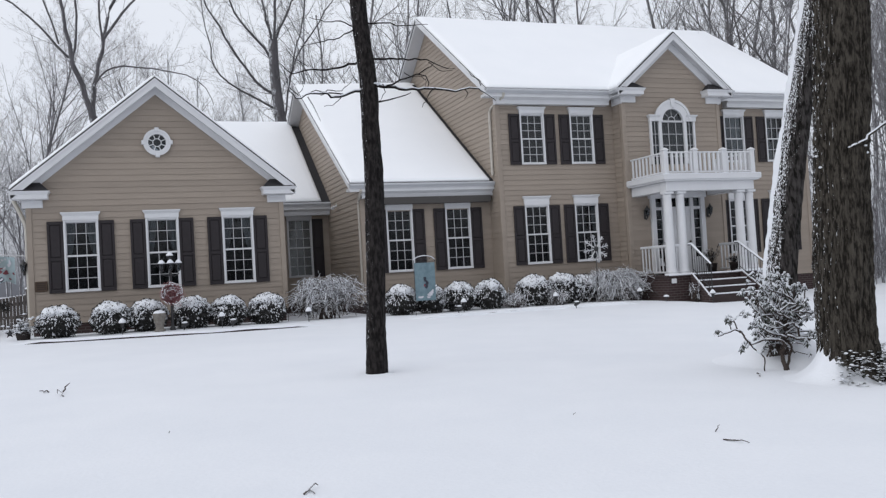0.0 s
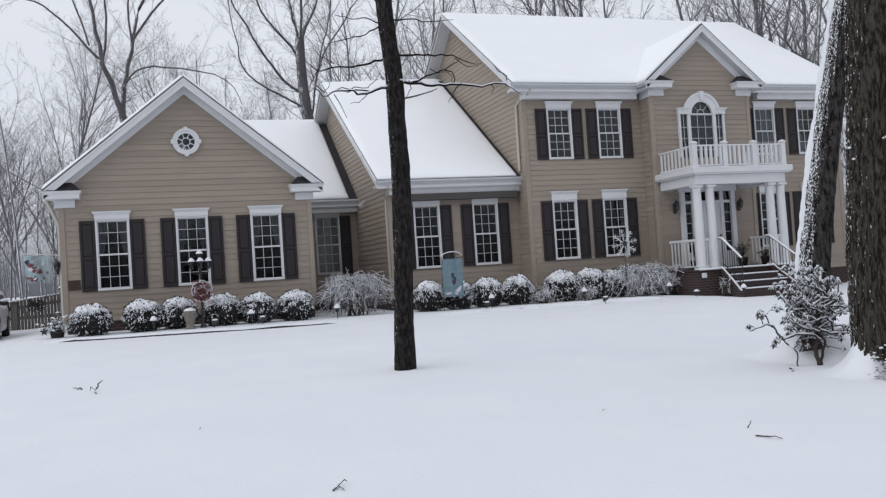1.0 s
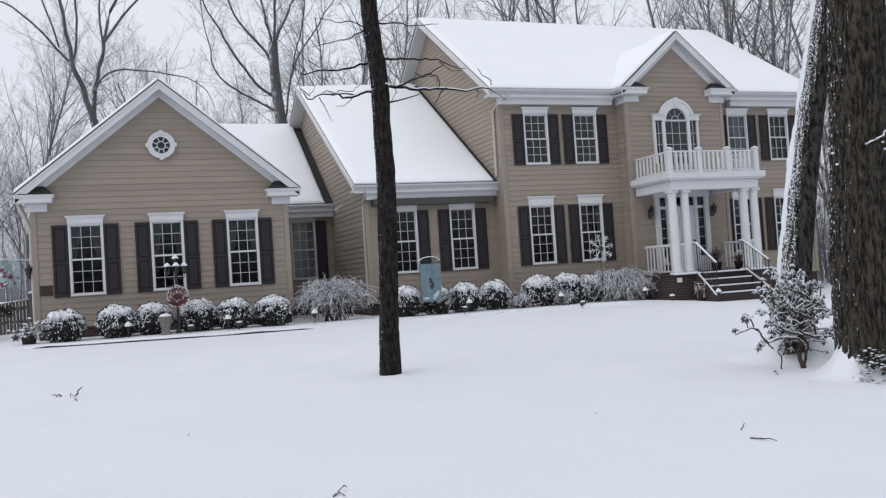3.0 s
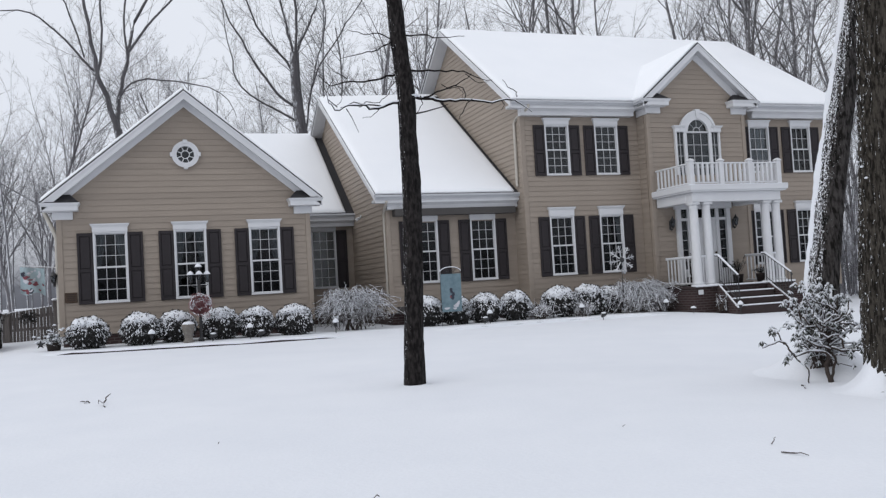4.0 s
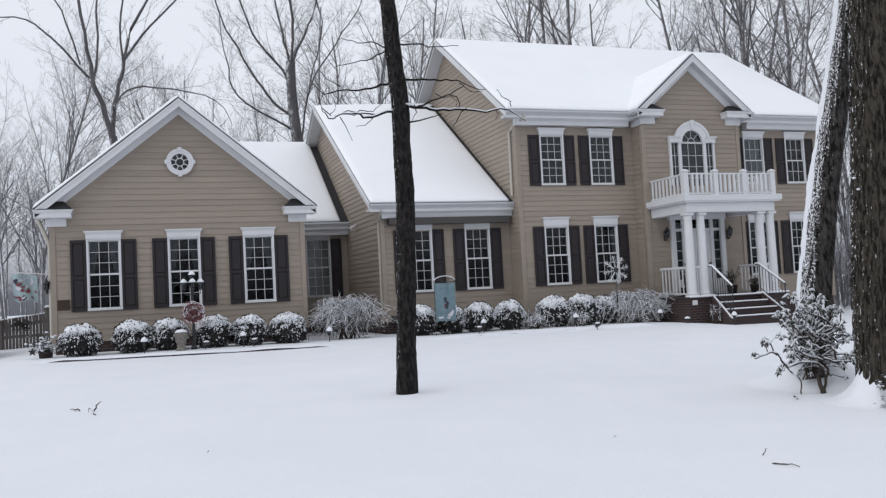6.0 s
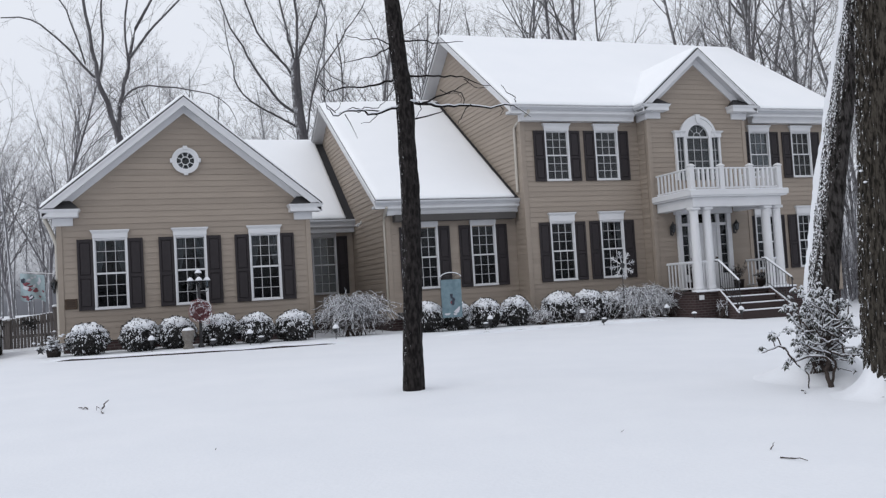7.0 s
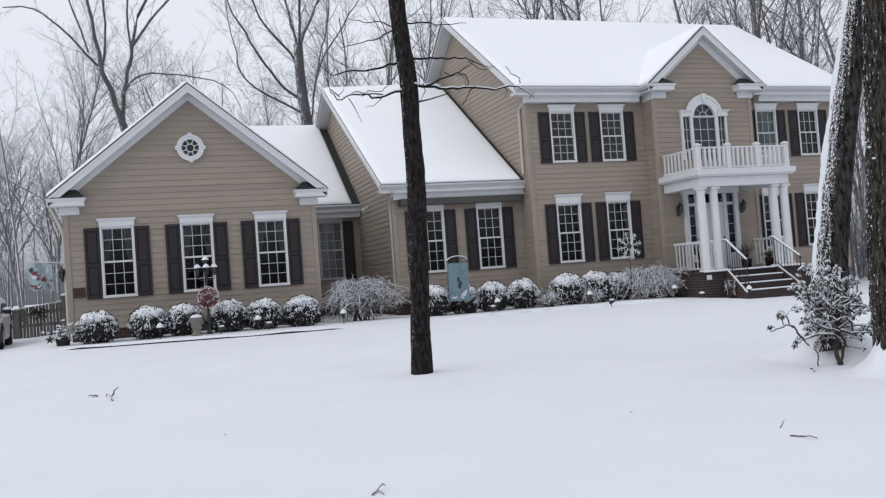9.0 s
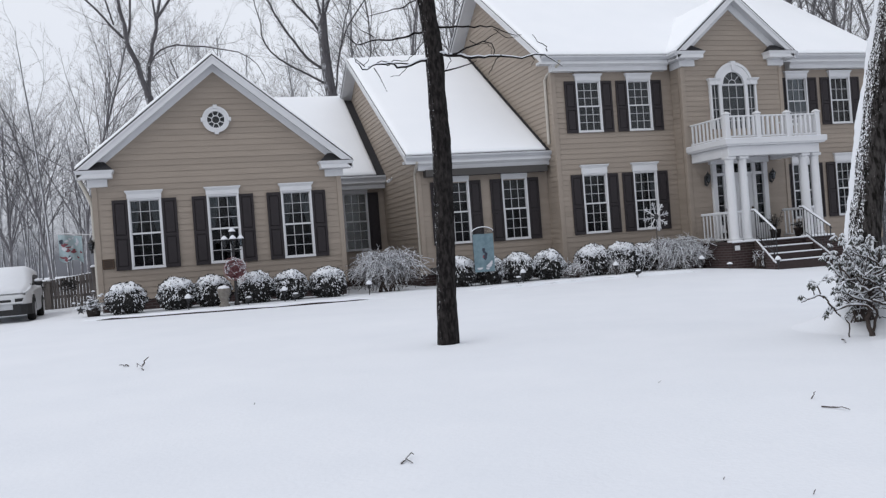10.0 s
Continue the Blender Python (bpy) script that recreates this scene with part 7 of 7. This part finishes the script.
def house_flag():
    ob = thing("house_flag", "pale blue printed flag hanging from a pole on the garage side", "flag", (-0.86, 1.5, 1.95))
    part("pole", Mesh().tube([(-0.83, 1.5, 1.93), (-1.95, 1.5, 2.04)], 0.014, 7), TRIM, ob)
    part("bracket", Mesh().lathe([(0.03, 0), (0.03, 0.06)], 8, (-0.87, 1.5, 1.90)), METAL, ob)

    def cloth(u, v, off=0.0):
        return (-1.92 + 0.60 * u, 1.5 + 0.05 * math.sin(u * 8 + v * 3) - off, 2.0 - 0.07 * u - (0.70 + 0.05 * math.sin(u * 7)) * (1 - v))
    c = Mesh().grid(lambda u, v: cloth(u, v), 16, 14)
    c.grid(lambda u, v: cloth(u, v, -0.004), 16, 14)
    part("cloth", c, FLAG_PALE, ob, "pale mint printed cloth, lightened for haze", True, False)
    rnd = random.Random(44)
    for k in range(22):
        cu, cv = rnd.uniform(0.08, 0.92), rnd.uniform(0.08, 0.92)
        ru, rv = rnd.uniform(0.03, 0.12), rnd.uniform(0.03, 0.10)
        mt = (FLAG_RED, FLAG_WHITE, FLAG_WHITE, FLAG_RED, FLAG_DARK)[k % 5]
        ring = [cloth(clamp(cu + ru * math.cos(a) * (1 + 0.35 * math.sin(3 * a + k)), 0, 1), clamp(cv + rv * math.sin(a) * (1 + 0.35 * math.cos(2 * a + k)), 0, 1), 0.008 + 0.001 * k) for a in (6.28319 * i / 14 for i in range(14))]
        part("print_patch", Mesh().add(ring, [tuple(range(14))]), mt, ob, fix=False)


house_flag()


def picket_fence():
    y = 8.5
    ob = thing("fence", "weathered brown picket fence with snow along its top", "fence", (-3.6, y, -0.16))
    n = 44
    for k in range(n):
        x = -1.84 - 0.105 * k
        top = 0.93 - 0.115 * (-1.78 - x)
        z = ground_z(x, y)
        part("picket", Mesh().box(x - 0.046, x + 0.046, y - 0.02, y + 0.02, z - 0.05, top, 0.006), FENCE_WOOD, ob)
        part("picket_snow", Mesh().box(x - 0.036, x + 0.036, y - 0.03, y + 0.03, top - 0.005, top + 0.03, 0.012), SNOW, ob)
    for h in (0.15, 0.62):
        part("fence_rail", Mesh().extrude([(-1.75, y + 0.021, h + 0.1), (-1.75, y + 0.021, h), (-6.5, y + 0.021, h - 0.5 if h > 0.3 else h - 0.1), (-6.5, y + 0.021, h - 0.4 if h > 0.3 else h)], (0, 0.05, 0)), FENCE_WOOD, ob)
    for x, h in ((-1.70, 1.05), (-3.2, 0.67), (-4.75, 0.48)):
        p = part("fence_post", Mesh().box(x - 0.075, x + 0.075, y - 0.08, y + 0.08, -0.3, h, 0.012), FENCE_WOOD, ob)
        part("post_cap", Mesh().loft([[(x - w, y - w, z), (x + w, y - w, z), (x + w, y + w, z), (x - w, y + w, z)] for w, z in ((0.10, h), (0.10, h + 0.04), (0.02, h + 0.11))]), FENCE_WOOD, p)
        part("post_snow", Mesh().blob((x, y, h + 0.10), (0.11, 0.11, 0.05), random.Random(3), 8, 4, 0.2), SNOW, p, smooth=True)
    rnd = random.Random(8)
    for gx in (-2.55, -3.55):
        m = Mesh()
        for k in range(160):
            p = (gx + rnd.gauss(0, 0.12), y - 0.05 - rnd.random() * 0.06, 0.60 + rnd.gauss(0, 0.09))
            leaf_blade(m, p, (rnd.gauss(0, 1), rnd.gauss(-0.2, 0.6), rnd.gauss(0, 1)), (0.01, -1, 0.02), 0.10, 0.014)
        part("garland", m, LEAF, ob, "dark evergreen sprig tied to the fence", fix=False, kind="stuff")


picket_fence()


def flood_light(x, y, z):
    ob = thing("flood_light", "small white twin floodlight on the side wall", "wall light", (x, y, z))
    part("back_plate", Mesh().lathe([(0.05, -0.02), (0.05, 0.0)], 12, (x, y, z), 'x'), TRIM, ob)
    for s in (-1, 1):
        part("lamp_head", Mesh().tube([(x - 0.02, y + 0.02 * s, z - 0.02), (x - 0.09, y + 0.07 * s, z - 0.06), (x - 0.15, y + 0.11 * s, z - 0.10)], [0.02, 0.045, 0.05], 10), TRIM, ob)


flood_light(8.04, 3.7, 3.28)


def parked_car(x, y):
    """A snow-covered car seen from its front; x: centre, y: front bumper."""
    g = ground_z(x, y + 2)
    ob = thing("car", "silver car buried under smooth fresh snow", "car", (x, y, g))

    def sect(yy, w, z0, z1, r, w2=None):
        w2 = w if w2 is None else w2
        return [(x - w + r * 0.5, yy, g + z0), (x - w, yy, g + z0 + r), (x - w, yy, g + z1 - 2 * r), (x - w2 + r * 0.4, yy, g + z1 - r * 0.6), (x - w2 + r * 1.6, yy, g + z1),
                (x + w2 - r * 1.6, yy, g + z1), (x + w2 - r * 0.4, yy, g + z1 - r * 0.6), (x + w, yy, g + z1 - 2 * r), (x + w, yy, g + z0 + r), (x + w - r * 0.5, yy, g + z0)]
    body = Mesh().loft([sect(y + a, w, z0, z1, 0.08) for a, w, z0, z1 in ((0.0, 0.70, 0.30, 0.62), (0.06, 0.82, 0.25, 0.76), (0.25, 0.90, 0.22, 0.84), (0.9, 0.92, 0.22, 0.94), (1.4, 0.92, 0.22, 1.0), (3.6, 0.92, 0.22, 1.02), (4.3, 0.88, 0.25, 1.0), (4.5, 0.80, 0.35, 0.9))])
    part("body", body, CAR_PAINT, ob, smooth=True)
    cab = Mesh().loft([sect(y + a, w, 0.95, z1, 0.09, w2) for a, w, z1, w2 in ((1.15, 0.84, 1.06, 0.80), (1.5, 0.84, 1.26, 0.74), (1.95, 0.84, 1.44, 0.68), (2.6, 0.84, 1.48, 0.67), (3.6, 0.83, 1.46, 0.66), (4.2, 0.80, 1.20, 0.66))])
    part("cabin", cab, DARK_PLASTIC, ob, smooth=True)
    sn = Mesh().loft([sect(y + a, w, z0, z1, 0.09, w2) for a, w, z0, z1, w2 in ((0.08, 0.76, 0.72, 0.86, 0.72), (0.3, 0.84, 0.78, 0.95, 0.8), (0.9, 0.87, 0.86, 1.05, 0.82), (1.2, 0.86, 0.92, 1.17, 0.82), (1.55, 0.85, 0.98, 1.38, 0.77), (2.0, 0.82, 1.05, 1.55, 0.72), (2.7, 0.82, 1.10, 1.59, 0.70), (3.6, 0.81, 1.10, 1.57, 0.70), (4.25, 0.80, 1.0, 1.3, 0.68))])
    part("car_snow", sn, SNOW, ob, "smooth quilt of snow over hood, windscreen and roof", True)
    for sx in (-1, 1):
        for wy in (0.85, 3.55):
            c = (x + sx * 0.84, y + wy, g + 0.33)
            t = part("wheel", Mesh().lathe([(0.20, -0.11), (0.31, -0.10), (0.33, -0.06), (0.33, 0.06), (0.31, 0.10), (0.20, 0.11)], 28, c, 'x'), RUBBER, ob, "dark winter tyre", True)
            part("rim", Mesh().lathe([(0.05, 0.06 * sx), (0.20, 0.08 * sx), (0.205, 0.115 * sx), (0.19, 0.118 * sx)], 20, c, 'x'), CHROME, t)
        hl = Mesh().loft([[(x + sx * a, y + b - 0.03, g + z) for z in (0.52, 0.66)] + [(x + sx * a, y + b + 0.1, g + z) for z in (0.66, 0.52)] for a, b in ((0.52, 0.0), (0.68, 0.03), (0.82, 0.12), (0.90, 0.28))])
        part("headlight", hl, DARK_PLASTIC, ob, "dark headlight rimmed with snow")
        mm = part("mirror", Mesh().blob((x + sx * 1.02, y + 1.55, g + 1.05), (0.12, 0.06, 0.08), random.Random(1), 10, 6, 0.05), DARK_PLASTIC, ob, smooth=True)
        part("mirror_snow", Mesh().blob((x + sx * 1.02, y + 1.55, g + 1.13), (0.12, 0.07, 0.05), random.Random(2), 10, 5, 0.1), SNOW, mm, smooth=True)
        part("bumper_corner", Mesh().loft([[(x + sx * a, y + b - 0.05, g + z) for z in (0.20, 0.50)] + [(x + sx * a, y + b + 0.1, g + z) for z in (0.50, 0.20)] for a, b in ((0.46, 0.0), (0.66, 0.015), (0.82, 0.10), (0.92, 0.28), (0.945, 0.50))]), DARK_PLASTIC, ob, "dark plastic lower bumper corner")
        part("wheel_arch", Mesh().tube([(x + sx * 0.915, y + 0.85 - 0.40 * math.cos(q * 0.3927), g + 0.32 + 0.40 * math.sin(q * 0.3927)) for q in range(9)], 0.035, 6), DARK_PLASTIC, ob, "dark wheel arch trim")
    part("grille", Mesh().box(x - 0.42, x + 0.42, y - 0.02, y + 0.05, g + 0.53, g + 0.64, 0.02), DARK_PLASTIC, ob)
    part("bumper", Mesh().box(x - 0.74, x + 0.74, y - 0.05, y + 0.1, g + 0.50, g + 0.57, 0.03), CAR_PAINT, ob)
    part("lower_grille", Mesh().box(x - 0.5, x + 0.5, y - 0.03, y + 0.1, g + 0.20, g + 0.36, 0.02), DARK_PLASTIC, ob)
    pt = part("number_plate", Mesh().box(x - 0.16, x + 0.16, y - 0.065, y - 0.05, g + 0.43, g + 0.58, 0.004), PLATE, ob, "plain pale plate")
    ob.matrix_basis = ob.matrix_basis @ pose(0, 0, 0, 0, 0, 3.5)
    part("plate_bar", Mesh().box(x - 0.12, x + 0.12, y - 0.069, y - 0.066, g + 0.475, g + 0.535), DARK_PLASTIC, pt)


parked_car(-3.78, 2.5)


def ground_twig(a, b, rise, r, fork=None):
    """A fallen twig from a to b on the lawn, its far end standing up by rise."""
    rnd = random.Random(int(1000 * a[0]))
    p, q = Vector((*a, ground_z(*a) + r)), Vector((*b, ground_z(*b) + r + rise))
    ob = thing("twig", "fallen dark twig lying on the snow", "twig", p, "fallen twigs")
    w = (q - p).length * 0.06
    pts = [p.lerp(q, f) + Vector((rnd.gauss(0, w), rnd.gauss(0, w), abs(rnd.gauss(0, w)))) * (0 if f in (0, 1) else 1) for f in (0, 0.25, 0.5, 0.75, 1)]
    part("twig_stem", Mesh().tube(pts, [r, r * 0.95, r * 0.85, r * 0.7, r * 0.4], 5), TWIG, ob, smooth=True)
    if fork:
        e = Vector((*fork, ground_z(*fork) + r))
        part("side_twig", Mesh().tube([pts[2], pts[2].lerp(e, 0.6) + Vector((0, 0, 0.004)), e], [r * 0.7, r * 0.6, r * 0.4], 4), TWIG, ob, smooth=True)


for ta, tb, rise, tr_, fork in (((0.42, -11.5), (0.29, -11.28), 0.0, 0.009, (0.36, -11.5)), ((0.63, -12.02), (0.54, -11.7), 0.0, 0.008, None), ((0.60, -11.62), (0.69, -11.62), 0.11, 0.011, None), ((5.40, -16.66), (5.43, -16.66), 0.02, 0.003, None),
                                ((2.50, -18.22), (2.63, -18.06), 0.005, 0.007, (2.57, -18.25)), ((6.02, -17.98), (6.07, -17.98), 0.055, 0.005, None), ((5.88, -18.26), (5.98, -18.45), 0.0, 0.007, None), ((1.76, -15.4), (1.77, -15.4), 0.02, 0.004, None),
                                ((4.13, -19.48), (4.14, -19.48), 0.02, 0.003, None), ((4.39, -19.92), (4.41, -19.92), 0.026, 0.003, None), ((8.50, -15.56), (8.36, -15.78), 0.0, 0.009, None)):
    ground_twig(ta, tb, rise, tr_, fork)
